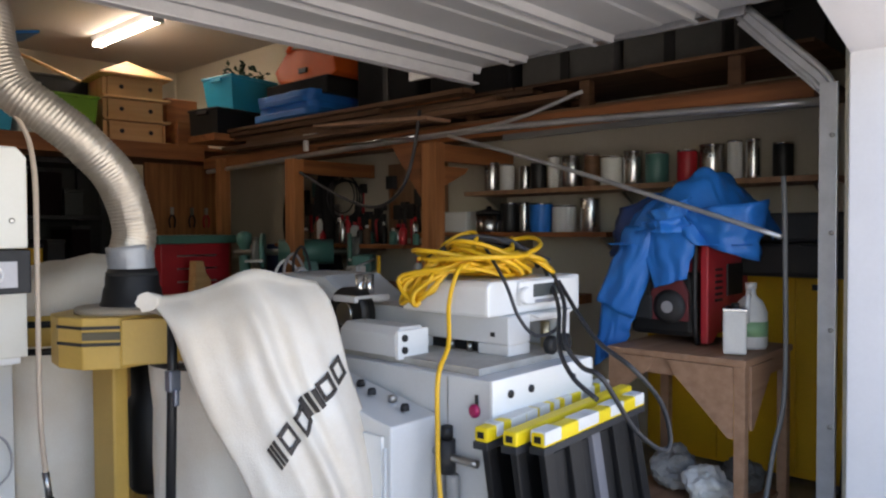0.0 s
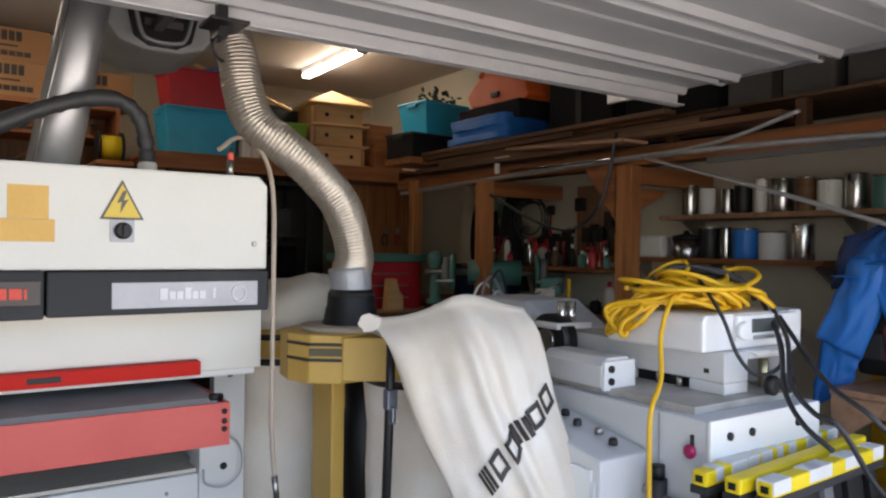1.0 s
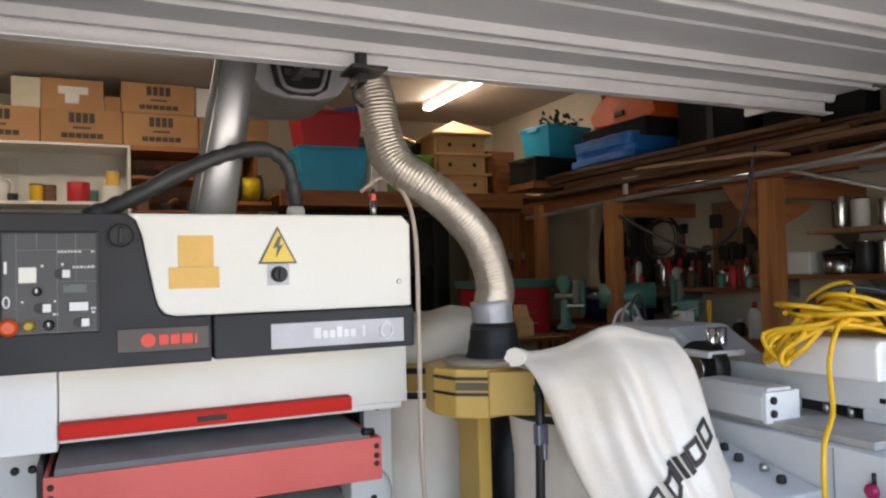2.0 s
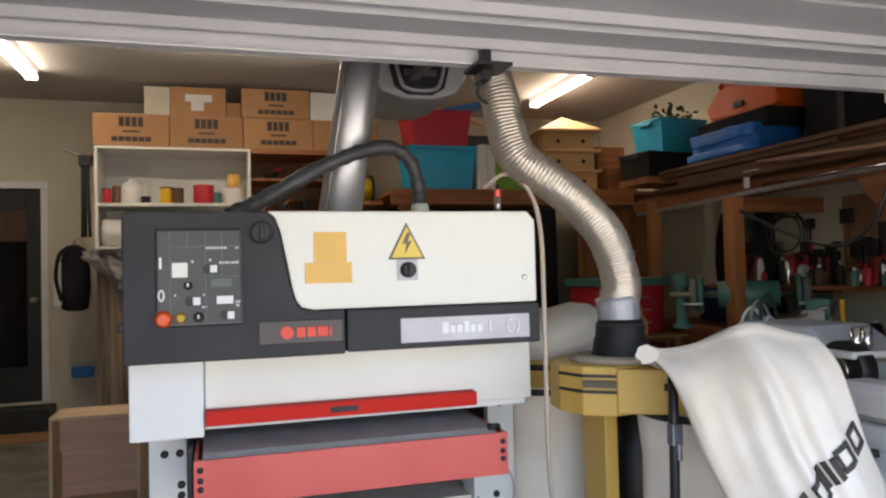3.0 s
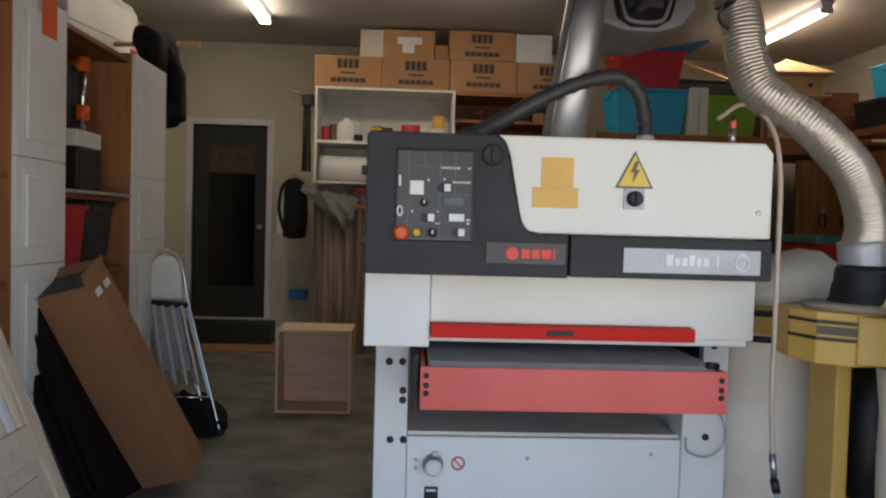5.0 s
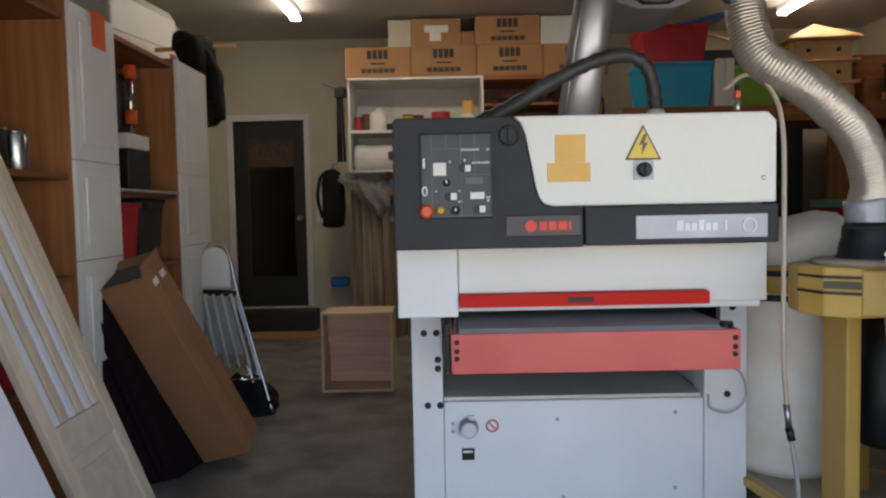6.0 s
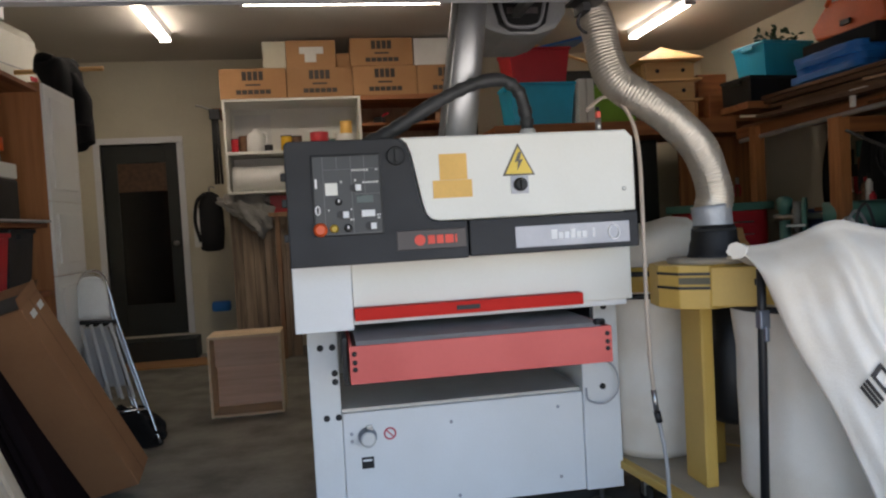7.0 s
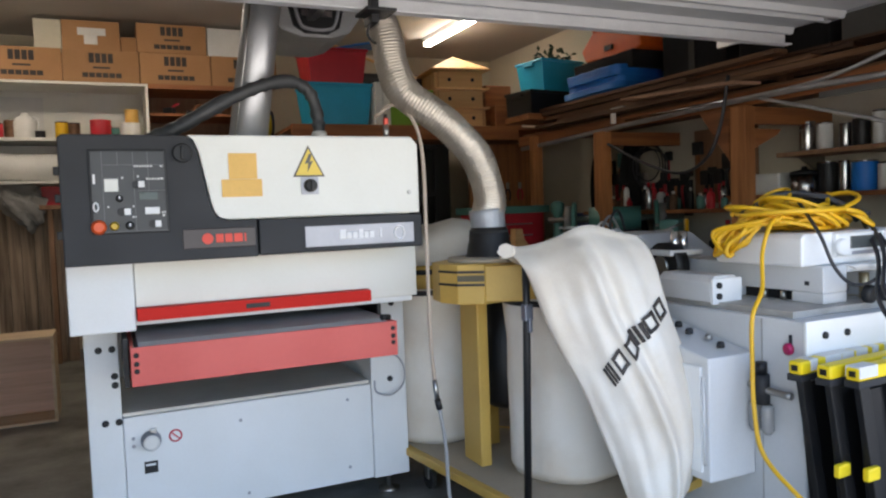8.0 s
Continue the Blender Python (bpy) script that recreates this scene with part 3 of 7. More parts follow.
# head
part("corner_block", box((-0.495, 2.51, 0.888), (-0.282, 2.86, 1.132), 0.006), WHITE, sander)
part("cross_beam", prism([(-0.280, 0.968), (0.598, 0.968), (0.598, 0.925), (0.812, 0.925), (0.812, 1.13), (-0.280, 1.13)], "y", 2.535, 2.62, 0.005), CREAM, sander)
part("red_guard", box((-0.278, 2.492, 0.922), (0.596, 2.60, 0.967), 0.004), RED, sander, "red painted guard bar")
part("guard_slot", box((0.10, 2.489, 0.936), (0.19, 2.494, 0.954), 0.002), BLACK, sander)
part("pressure_roller", tube([(-0.27, 2.68, 0.915), (0.62, 2.68, 0.915)], 0.03, 1, 14), RUBBER, sander)
# infeed table with its belt
tray = part("infeed_table", box((-0.31, 2.365, 0.718), (0.652, 2.378, 0.852), 0.002), TRAY_RED, sander, "red steel infeed table front")
for x in (-0.31, 0.64):
    part("table_side", box((x, 2.378, 0.718), (x + 0.012, 3.0, 0.852), 0.002), TRAY_RED, tray)
part("belt", prism([(2.39, 0.80), (2.385, 0.825), (2.39, 0.85), (2.41, 0.862), (3.6, 0.875), (3.6, 0.76), (2.41, 0.78)], "x", -0.285, 0.622, 0.004), BELT, tray, "grey rubber conveyor belt")
for x in (-0.292, 0.634):
    for z in (0.825, 0.795, 0.77):
        part("table_screw", lathe([(0.009, 0), (0.009, 0.004), (0.004, 0.005)], 10, (x, 2.366, z), AHEAD), BLACK, tray)
part("roller_end", tube([(0.60, 2.40, 0.866), (0.638, 2.41, 0.862)], 0.012, 1, 8), BLACK, tray)
part("side_plate", box((-0.332, 2.45, 0.70), (-0.314, 3.0, 0.87), 0.003), BLACK, sander)
part("side_plate", box((0.656, 2.6, 0.70), (0.672, 3.0, 0.92), 0.003), BLACK, sander)
# legs and base
part("leg", box((-0.465, 2.77, 0.088), (-0.345, 2.90, 0.888), 0.006), WHITE, sander)
part("leg", box((0.672, 2.77, 0.088), (0.838, 2.90, 0.925), 0.006), WHITE, sander)
part("base_panel", box((-0.343, 2.776, 0.092), (0.670, 2.86, 0.515), 0.005), WHITE, sander, "white painted base panel")
part("inner_shelf", box((-0.343, 2.80, 0.515), (0.670, 3.7, 0.528), 0.002), plain("dusty_grey_paint", (0.74, 0.69, 0.61), 0.9), sander, "dust covered inner tray")
part("dark_inside", box((-0.343, 3.55, 0.528), (0.670, 3.6, 0.9), 0), BELT, sander)
for x, z in ((-0.415, 0.79), (-0.367, 0.79), (-0.363, 0.685), (-0.363, 0.65), (-0.405, 0.505), (-0.357, 0.505), (0.76, 0.53), (0.78, 0.87)):
    part("frame_bolt", lathe([(0.013, 0), (0.013, 0.006), (0.007, 0.009)], 12, (x, 2.771, z), AHEAD), BLACK, sander)
for x, z in ((0.1, 0.44), (0.56, 0.46), (0.56, 0.16), (-0.31, 0.43), (-0.31, 0.40), (0.12, 0.13)):
    part("panel_screw", lathe([(0.007, 0), (0.007, 0.004), (0.003, 0.005)], 10, (x, 2.777, z), AHEAD), SILVER, sander)
hw = part("handwheel", lathe([(0.038, 0), (0.038, 0.012), (0.035, 0.02), (0.033, 0.045), (0.03, 0.052)], 24, (-0.247, 2.777, 0.415), AHEAD), plain("dark_dial_rim", (0.2, 0.21, 0.24), 0.35), sander, "grey dial with a white face")
part("dial_face", lathe([(0.031, 0), (0.031, 0.004), (0.02, 0.006)], 20, (-0.247, 2.727, 0.415), AHEAD), PAPER, hw)
part("dial_bracket", box((-0.25, 2.755, 0.44), (-0.225, 2.776, 0.462), 0.003), STEEL, sander)
part("prohibition_sign", lathe([(0.026, 0), (0.026, 0.002), (0.019, 0.002), (0.019, 0.0)], 24, (-0.155, 2.777, 0.418), AHEAD), plain("sign_red", (0.6, 0.08, 0.1), 0.5), sander, "small round red prohibition sign")
part("sign_bar", moved(box((-0.022, -0.002, -0.003), (0.022, 0.0, 0.003), 0), Matrix.Translation((-0.155, 2.775, 0.418)) @ Matrix.Rotation(radians(45), 4, "Y")), plain("sign_red", (0.6, 0.08, 0.1), 0.5), sander)
part("data_plate", box((-0.276, 2.772, 0.284), (-0.226, 2.777, 0.331), 0.001), BLACK, sander)
part("data_line", box((-0.270, 2.770, 0.314), (-0.234, 2.773, 0.322), 0), LETTER, sander)
for x, y in ((-0.40, 2.84), (0.76, 2.84), (-0.40, 3.65), (0.76, 3.65)):
    ft = part("levelling_foot", lathe([(0.05, 0.0), (0.05, 0.012), (0.02, 0.022), (0.012, 0.024), (0.012, 0.09)], 16, (x, y, 0)), STEEL, sander)
part("wire_loop", tube([(0.70, 2.765, 0.68), (0.80, 2.74, 0.62), (0.815, 2.735, 0.52), (0.76, 2.74, 0.465), (0.69, 2.75, 0.48), (0.685, 2.765, 0.53)], 0.004, 8, 6), SILVER, sander, "thin grey wire loop")
# on top of the hood
part("top_hose", tube([(-0.20, 2.55, 1.57), (-0.08, 2.60, 1.63), (0.10, 2.62, 1.735), (0.25, 2.64, 1.80), (0.36, 2.66, 1.815), (0.43, 2.67, 1.77), (0.455, 2.67, 1.68), (0.46, 2.67, 1.60)], 0.026, 9, 12, 0.004, 0.012), HOSE_K, sander, "black ribbed dust hose")
part("hose_cuff", lathe([(0.032, 0), (0.032, 0.05), (0.027, 0.06)], 16, (0.46, 2.67, 1.56)), PAPER, sander)
vl = part("air_valve", tube([(0.66, 2.42, 1.56), (0.66, 2.42, 1.62)], 0.012, 1, 10), STEEL, sander, "air valve with a red lever")
part("valve_lever", box((0.651, 2.41, 1.612), (0.669, 2.43, 1.645), 0.005), plain("valve_red", (0.75, 0.09, 0.05), 0.4), vl)
part("valve_cap", tube([(0.66, 2.42, 1.645), (0.66, 2.42, 1.66)], 0.007, 1, 8), BLACK, vl)

ho = thing("air_hose", "tan coiled air hose hanging beside the sander", "hose")
part("hose", tube([(0.645, 2.50, 1.66), (0.70, 2.44, 1.70), (0.755, 2.38, 1.64), (0.772, 2.33, 1.50), (0.768, 2.31, 1.2), (0.768, 2.31, 0.80), (0.784, 2.32, 0.60)], 0.0075, 10, 8), HOSE_T, ho)
part("coupling", tube([(0.783, 2.32, 0.61), (0.793, 2.32, 0.52)], 0.010, 1, 8), STEEL, ho, "steel quick coupling")
part("nozzle", tube([(0.792, 2.32, 0.53), (0.799, 2.315, 0.49)], 0.013, 1, 8), BLACK, ho)
part("tail", tube([(0.798, 2.32, 0.50), (0.812, 2.3, 0.35), (0.815, 2.28, 0.12), (0.83, 2.2, 0.012), (0.93, 2.05, 0.012)], 0.0075, 8, 8), plain("grey_hose", (0.34, 0.34, 0.34), 0.5), ho)

# straight steel duct from the hood
sd = thing("steel_duct", "straight shiny steel extraction duct rising from the sander", "duct")
part("pipe", tube([(0.175, 2.74, 1.54), (0.33, 2.98, 2.3), (0.475, 3.2, TOP)], 0.077, 1, 28), DUCT, sd)
part("seam", tube([(0.118, 2.685, 1.56), (0.273, 2.925, 2.3), (0.418, 3.145, TOP - 0.01)], 0.004, 1, 6), STEEL, sd)
part("collar", lathe([(0.092, 0), (0.092, 0.03), (0.082, 0.035)], 26, (0.175, 2.74, 1.548)), GALV, sd)

# ---------------------------------------------------------------- dust collector
dc = thing("dust_collector", "yellow two-bag dust collector with canvas bags", "dust collector")
part("base_plate", prism([(0.80, 3.25), (0.86, 3.35), (1.75, 2.45), (1.75, 1.85), (1.35, 1.75), (0.93, 1.93), (0.815, 2.85)], "z", 0.165, 0.20, 0.006), YELLOW, dc)
part("plate_dust", prism([(0.84, 3.2), (0.88, 3.28), (1.70, 2.43), (1.70, 1.88), (1.36, 1.79), (0.96, 1.96), (0.85, 2.85)], "z", 0.20, 0.204, 0.001), plain("sawdust_film", (0.42, 0.36, 0.27), 0.9), dc, "film of sawdust on the base")
for x, y in ((0.88, 3.15), (0.93, 2.75), (1.35, 1.85), (1.68, 2.0), (1.65, 2.45), (0.99, 2.05)):
    part("caster", tube([(x - 0.012, y, 0.05), (x + 0.012, y, 0.05)], 0.05, 1, 14), RUBBER, dc)
    part("caster_fork", box((x - 0.02, y - 0.02, 0.05), (x + 0.02, y + 0.02, 0.165), 0.003), STEEL, dc)
part("post", box((1.0, 2.36, 0.204), (1.05, 2.52, 0.93), 0.008), YELLOW, dc)
part("post", box((1.17, 2.60, 0.204), (1.22, 2.85, 0.93), 0.006), YELLOW, dc)
part("fan_housing", prism([(0.955, 2.20), (0.87, 2.26), (0.84, 2.36), (0.86, 2.48), (0.95, 2.56), (1.10, 2.58), (1.22, 2.50), (1.24, 2.36), (1.20, 2.24)], "z", 0.905, 1.062, 0.006), YELLOW, dc)
part("outlet_box", prism([(0.957, 2.195), (1.25, 2.02), (1.36, 2.16), (1.10, 2.40)], "z", 0.915, 1.055, 0.005), YELLOW, dc)
part("plinth_top", lathe([(0.16, 0), (0.16, 0.018), (0.10, 0.022)], 26, (1.06, 2.37, 1.060)), plain("dusty_tan", (0.42, 0.36, 0.28), 0.8), dc)
part("motor", lathe([(0.09, 0), (0.11, 0.03), (0.11, 0.30), (0.09, 0.33), (0.09, 0.49)], 22, (1.21, 2.48, 0.42)), BLACK, dc, "black electric motor")
for z0 in (0.978, 1.028):
    part("band_line", prism([(0.953, 2.190), (0.865, 2.252), (0.835, 2.36), (0.837, 2.362), (0.868, 2.26), (0.957, 2.197)], "z", z0, z0 + 0.009, 0), BLACK, dc)
part("band_text", prism([(0.952, 2.189), (0.866, 2.250), (0.869, 2.258), (0.956, 2.196)], "z", 0.996, 1.019, 0), plain("faded_band_print", (0.10, 0.085, 0.05), 0.6), dc, "dark printed strip")
part("inlet_collar", lathe([(0.100, 0), (0.100, 0.012), (0.094, 0.02), (0.088, 0.06), (0.083, 0.07), (0.082, 0.10), (0.078, 0.105), (0.074, 0.125)], 28, (1.07, 2.36, 1.075)), BLACK, dc, "black rubber inlet collar")
part("collar_clamp", lathe([(0.080, 0), (0.080, 0.014)], 28, (1.07, 2.36, 1.175)), RUBBER, dc)
part("tape_wrap", tube([(1.07, 2.36, 1.185), (1.067, 2.362, 1.23), (1.062, 2.363, 1.275)], 0.071, 3, 24, 0, 1, 0.004), TAPE, dc, "grey tape round the duct end")
part("flexible_duct", tube([(1.068, 2.362, 1.25), (1.078, 2.36, 1.33), (1.035, 2.36, 1.47), (0.935, 2.36, 1.585), (0.83, 2.38, 1.672), (0.742, 2.42, 1.75), (0.708, 2.45, 1.86), (0.695, 2.48, 1.99), (0.655, 2.56, 2.15), (0.58, 2.8, 2.4), (0.52, 3.1, 2.7)], 0.0655, 90, 26, 0.0017, 0.0125, 0.006), FOIL, dc, "dusty silver flexible duct")
# lower bags and their rings
for cx, cy, r, nm in ((1.05, 2.92, 0.24, "lower_bag"), (1.32, 2.20, 0.245, "lower_bag")):
    prof = [(r * 0.5, 0.206), (r * 0.9, 0.21), (r * 0.99, 0.25), (r * 0.985, 0.4), (r * 0.985, 0.6), (r * 0.96, 0.75), (r, 0.88), (r * 0.99, 0.925)]
    bm = lathe(prof, 40, (cx, cy, 0))
    for v in bm.verts:
        d = Vector((v.co.x - cx, v.co.y - cy, 0))
        v.co += d * 0.05 * noise.noise(Vector((d.x * 9, d.y * 9, v.co.z * 1.5)))
    part(nm, bm, CLOTH, dc, "bulging off-white canvas bag")
    part("bag_ring", lathe([(r * 1.02, 0), (r * 1.02, 0.10), (r * 0.9, 0.105)], 40, (cx, cy, 0.925)), YELLOW, dc)
    part("bag_strap", lathe([(r * 1.035, 0), (r * 1.035, 0.022)], 40, (cx, cy, 0.895)), BLACK, dc, "black clamping strap")
    part("bag_strap", lathe([(r * 1.035, 0), (r * 1.035, 0.022)], 40, (cx, cy, 0.99)), BLACK, dc, "black clamping strap")
part("upright", tube([(0.962, 1.93, 0.20), (0.993, 1.95, 0.93), (1.0, 1.96, 1.06)], 0.014, 1, 10), BLACK, dc, "black support pole")
part("pole_clamp", boxes([((0.975, 1.932, 0.87), (1.01, 1.962, 0.93)), ((0.985, 1.922, 0.83), (1.0, 1.94, 0.88))], 0.005), plain("dull_clamp_steel", (0.16, 0.18, 0.22), 0.4, 0.6), dc, "steel clamp on the pole")
# slumped upper bag of the far ring
bm = lathe([(0.245, 1.03), (0.25, 1.08), (0.235, 1.13), (0.19, 1.17), (0.11, 1.19), (0.03, 1.195)], 40, (1.05, 2.92, 0))
for v in bm.verts:
    v.co.z += (0.05 * noise.noise(v.co * 5) + 0.11 * max(0, v.co.x - 1.0)) * min(1, (v.co.z - 1.03) * 9)
part("upper_bag", bm, CLOTH, dc, "slumped canvas filter bag")


# upper bag that has flopped over the ring and hangs to the front
def along(points, t):
    """A smooth place between the points, t from 0 to 1."""
    f = min(max(t, 0.0), 0.9999) * (len(points) - 1)
    i = int(f)
    f -= i
    P = [Vector(points[max(0, min(len(points) - 1, i + k))]) for k in (-1, 0, 1, 2)]
    a, b, c, d = P
    return 0.5 * ((2 * b) + (c - a) * f + (2 * a - 5 * b + 4 * c - d) * f * f + (3 * b - a - 3 * c + d) * f ** 3)


BAG_L = [(0.975, 2.04, 1.12), (0.98, 1.93, 1.05), (1.02, 1.86, 0.86), (1.10, 1.78, 0.64), (1.16, 1.72, 0.44), (1.22, 1.69, 0.25)]
BAG_R = [(1.485, 1.92, 1.14), (1.485, 1.85, 1.07), (1.49, 1.77, 0.86), (1.52, 1.70, 0.66), (1.54, 1.67, 0.45), (1.50, 1.68, 0.27)]
BACK_L, BACK_R = Vector((1.10, 2.40, 1.0)), Vector((1.53, 2.22, 1.0))


def flop(u, v):
    out = Vector((-0.42, -0.90, 0.0))
    s = u * 2 - 1
    if v < 0.26:
        t = v / 0.26
        a, b = BACK_L.lerp(Vector(BAG_L[0]), t), BACK_R.lerp(Vector(BAG_R[0]), t)
        p = a.lerp(b, u)
        p.z += 0.085 * math.sin(math.pi * min(1, 0.12 + t * 0.80)) * (0.55 + 0.45 * math.exp(-((s - 0.25) / 0.55) ** 2)) - 0.05 * (1 - t)
        p.z += 0.05 * t * math.exp(-((s - 0.15) / 0.5) ** 2)
        p += out * 0.05 * t * (1 - s * s)
    else:
        t = (v - 0.26) / 0.74
        p = along(BAG_L, t).lerp(along(BAG_R, t), u)
        amp = min(1.0, t * 4)
        fold = 0.010 * math.sin(s * 5.0 + 0.6 - t) + 0.040 * noise.noise(Vector((s * 1.7, t * 1.3, 2.0))) + 0.015 * noise.noise(Vector((s * 5, t * 3, 7.0))) + 0.03 * math.exp(-((s + 0.2 - 0.45 * t) / 0.10) ** 2) - 0.022 * math.exp(-((s - 0.02 - 0.4 * t) / 0.09) ** 2)
        p += out * (0.05 * (1 - s * s) + (0.085 * math.sin(math.pi * min(1, t * 0.95)) * (1 - s * s) + fold) * amp)
        p.z += (1 - t) ** 3 * 0.05 * math.exp(-((s - 0.15) / 0.5) ** 2)
        p.z -= 0.05 * max(0, t - 0.8) / 0.2 * (1 - s * s)
    p.z += 0.008 * noise.noise(p * 7)
    return p


# dark printed marks that follow the cloth, as open and solid blocks
for k, (wide, hollow) in enumerate(((0.10, True), (0.12, True), (0.13, False), (0.085, True), (0.10, True), (0.07, False))):
    u0, v0 = 0.93 - 0.125 * k, 0.505 + 0.026 * k
    bars = [(0, 0, 1, 0.2), (0, 0.8, 1, 1), (0, 0.2, 0.2, 0.8), (0.8, 0.2, 1, 0.8)] if hollow else [(0, 0, 0.28, 1), (0.4, 0, 0.62, 1), (0.74, 0, 1, 1)]
    for a0, b0, a1, b1 in bars:

        def bar(a, b, u0=u0, v0=v0, wide=wide, q=(a0, b0, a1, b1)):
            x, y = q[0] + (q[2] - q[0]) * a, q[1] + (q[3] - q[1]) * b
            return flop(u0 - wide * x + 0.03 * y, v0 + 0.038 * y + 0.02 * x) + Vector((-0.42, -0.90, 0.1)) * 0.0055

        part("print_mark", cloth(bar, 4, 4, 0.002), INK, dc, "dark printed mark")
part("upper_bag", cloth(flop, 48, 64, 0.006), CLOTH, dc, "empty canvas filter bag flopped over to the front")
part("bag_ear", tube([(0.955, 2.02, 1.12), (1.0, 2.06, 1.11), (1.08, 2.12, 1.08)], 0.029, 6, 18, 0, 1, 0.008), CLOTH, dc)


# ---------------------------------------------------------------- back wall: shelves, boxes, hanging things
SF = 7.05


def carton(lo, hi, label, printed=True, turn=0.0):
    w, d, h = (hi[0] - lo[0]), (hi[1] - lo[1]), (hi[2] - lo[2])
    o = thing("cardboard_box", label, "box", ((lo[0] + hi[0]) / 2, (lo[1] + hi[1]) / 2, lo[2]), turn, "stacked cardboard boxes")
    part("body", box((-w / 2, -d / 2, 0), (w / 2, d / 2, h - 0.004), 0.004), CARD, o)
    part("flap", box((-w / 2 + 0.002, -d / 2 + 0.002, h - 0.004), (-0.002, d / 2 - 0.002, h), 0.001), CARD, o)
    part("flap", box((0.002, -d / 2 + 0.002, h - 0.004), (w / 2 - 0.002, d / 2 - 0.002, h), 0.001), CARD, o)
    if printed:
        for i in range(4):
            part("print_block", box((-0.10 + i * 0.052, -d / 2 - 0.002, h * 0.60), (-0.058 + i * 0.052, -d / 2 + 0.001, h * 0.90), 0), INK, o, "dark printed block")
        part("print_line", box((-0.07, -d / 2 - 0.002, h * 0.42), (0.07, -d / 2 + 0.001, h * 0.48), 0), INK, o)
        for i in range(6):
            part("print_line", box((-0.16 + i * 0.055, -d / 2 - 0.002, h * 0.14), (-0.112 + i * 0.055, -d / 2 + 0.001, h * 0.29), 0), INK, o)
    return o


ZB = 2.545
H1 = 0.285
X = [-1.27, -0.64, -0.005, 0.63, 1.26]
for i in range(4):
    carton((X[i] + 0.004, SF + 0.01, ZB), (X[i + 1] - 0.004, SF + 0.45, ZB + H1), "brown cardboard carton with dark print on the shelf top")
carton((X[2] - 0.01, SF, ZB + H1), (X[3] - 0.03, SF + 0.42, ZB + H1 * 2 - 0.015), "brown cardboard carton with dark print on another carton")
c2 = carton((-0.63, SF + 0.02, ZB + H1), (-0.155, SF + 0.40, ZB + H1 * 1.92), "plain brown carton with torn white label on the stack", False)
part("torn_label", boxes([((-0.06, -0.194, 0.05), (0.05, -0.189, 0.19)), ((-0.11, -0.197, 0.13), (0.12, -0.192, 0.195))], 0), PAPER, c2, "torn white paper label")
carton((-0.15, SF + 0.06, ZB + H1), (-0.02, SF + 0.3, ZB + H1 * 1.5), "small brown carton wedged between larger ones", False)
solid("white_box", box((-0.85, SF + 0.03, ZB + H1), (-0.635, SF + 0.33, ZB + H1 * 1.9), 0.004), PLASTER, "cream cardboard box on the stack", "box")
solid("white_box", box((X[3] - 0.02, SF + 0.02, ZB + H1), (X[4] - 0.3, SF + 0.35, ZB + H1 * 2 - 0.02), 0.004), PAPER, "white cardboard box on the stack", "box")

ws = thing("wall_shelf", "white painted open shelf unit with tins and jars", "shelf")
for nm, lo, hi in (("side_panel", (-1.255, SF, 1.64), (-1.232, BACK - 0.01, 2.54)), ("side_panel", (0.03, SF, 1.64), (0.055, BACK - 0.01, 2.54)),
                   ("top_board", (-1.255, SF - 0.003, 2.517), (0.055, BACK - 0.01, 2.54)), ("shelf_board", (-1.232, SF, 2.015), (0.03, BACK - 0.01, 2.042)),
                   ("shelf_board", (-1.232, SF, 1.64), (0.03, BACK - 0.01, 1.662)), ("back_board", (-1.232, SF + 0.5, 1.662), (0.03, SF + 0.515, 2.517))):
    part(nm, box(lo, hi, 0.003), CREAM, ws)
solid("paper_sheet", box((-1.20, SF + 0.48, 2.12), (-0.84, SF + 0.49, 2.46), 0), PAPER, "pale sheet of paper pinned inside the shelf", "paper")


def tin(at, r, h, m, label, lid=TIN, cat="can"):
    o = thing("paint_can", label, cat, at, 0, "tins and cans")
    part("can_body", lathe([(r * 0.97, 0), (r, 0.004), (r, h - 0.006), (r * 0.97, h)], 18), m, o)
    part("lid", lathe([(r * 1.02, h - 0.004), (r * 1.02, h + 0.006), (r * 0.88, h + 0.006), (r * 0.86, h + 0.001)], 18), lid, o)
    return o


tin((-1.17, SF + 0.12, 2.042), 0.035, 0.13, REDBIN, "red spray can with black cap on the white shelf", BLACK)
tin((-1.09, SF + 0.2, 2.042), 0.05, 0.17, BROWNY, "dark brown tin on the white shelf")
jug = thing("plastic_jug", "milky white plastic jug on the white shelf", "jug", (-0.97, SF + 0.18, 2.042))
part("body", lathe([(0.085, 0), (0.095, 0.02), (0.095, 0.15), (0.07, 0.19), (0.03, 0.21), (0.028, 0.23)], 20), PAPER, jug)
part("handle", tube([(0.06, -0.05, 0.19), (0.11, -0.06, 0.16), (0.10, -0.05, 0.06)], 0.012, 6, 8), PAPER, jug)
tin((-0.85, SF + 0.1, 2.042), 0.04, 0.06, BLACK, "small black pot on the white shelf", BLACK)
tin((-0.68, SF + 0.16, 2.042), 0.055, 0.15, YSTEEL, "yellow and black tin on the white shelf", BLACK)
tin((-0.58, SF + 0.14, 2.042), 0.05, 0.14, BROWNY, "dark tin on the white shelf", BLACK)
tin((-0.36, SF + 0.16, 2.042), 0.09, 0.17, REDBIN, "large red tin on the white shelf", REDBIN)
tin((-0.1, SF + 0.2, 2.042), 0.09, 0.15, PAPER, "white tub on the white shelf", PAPER)
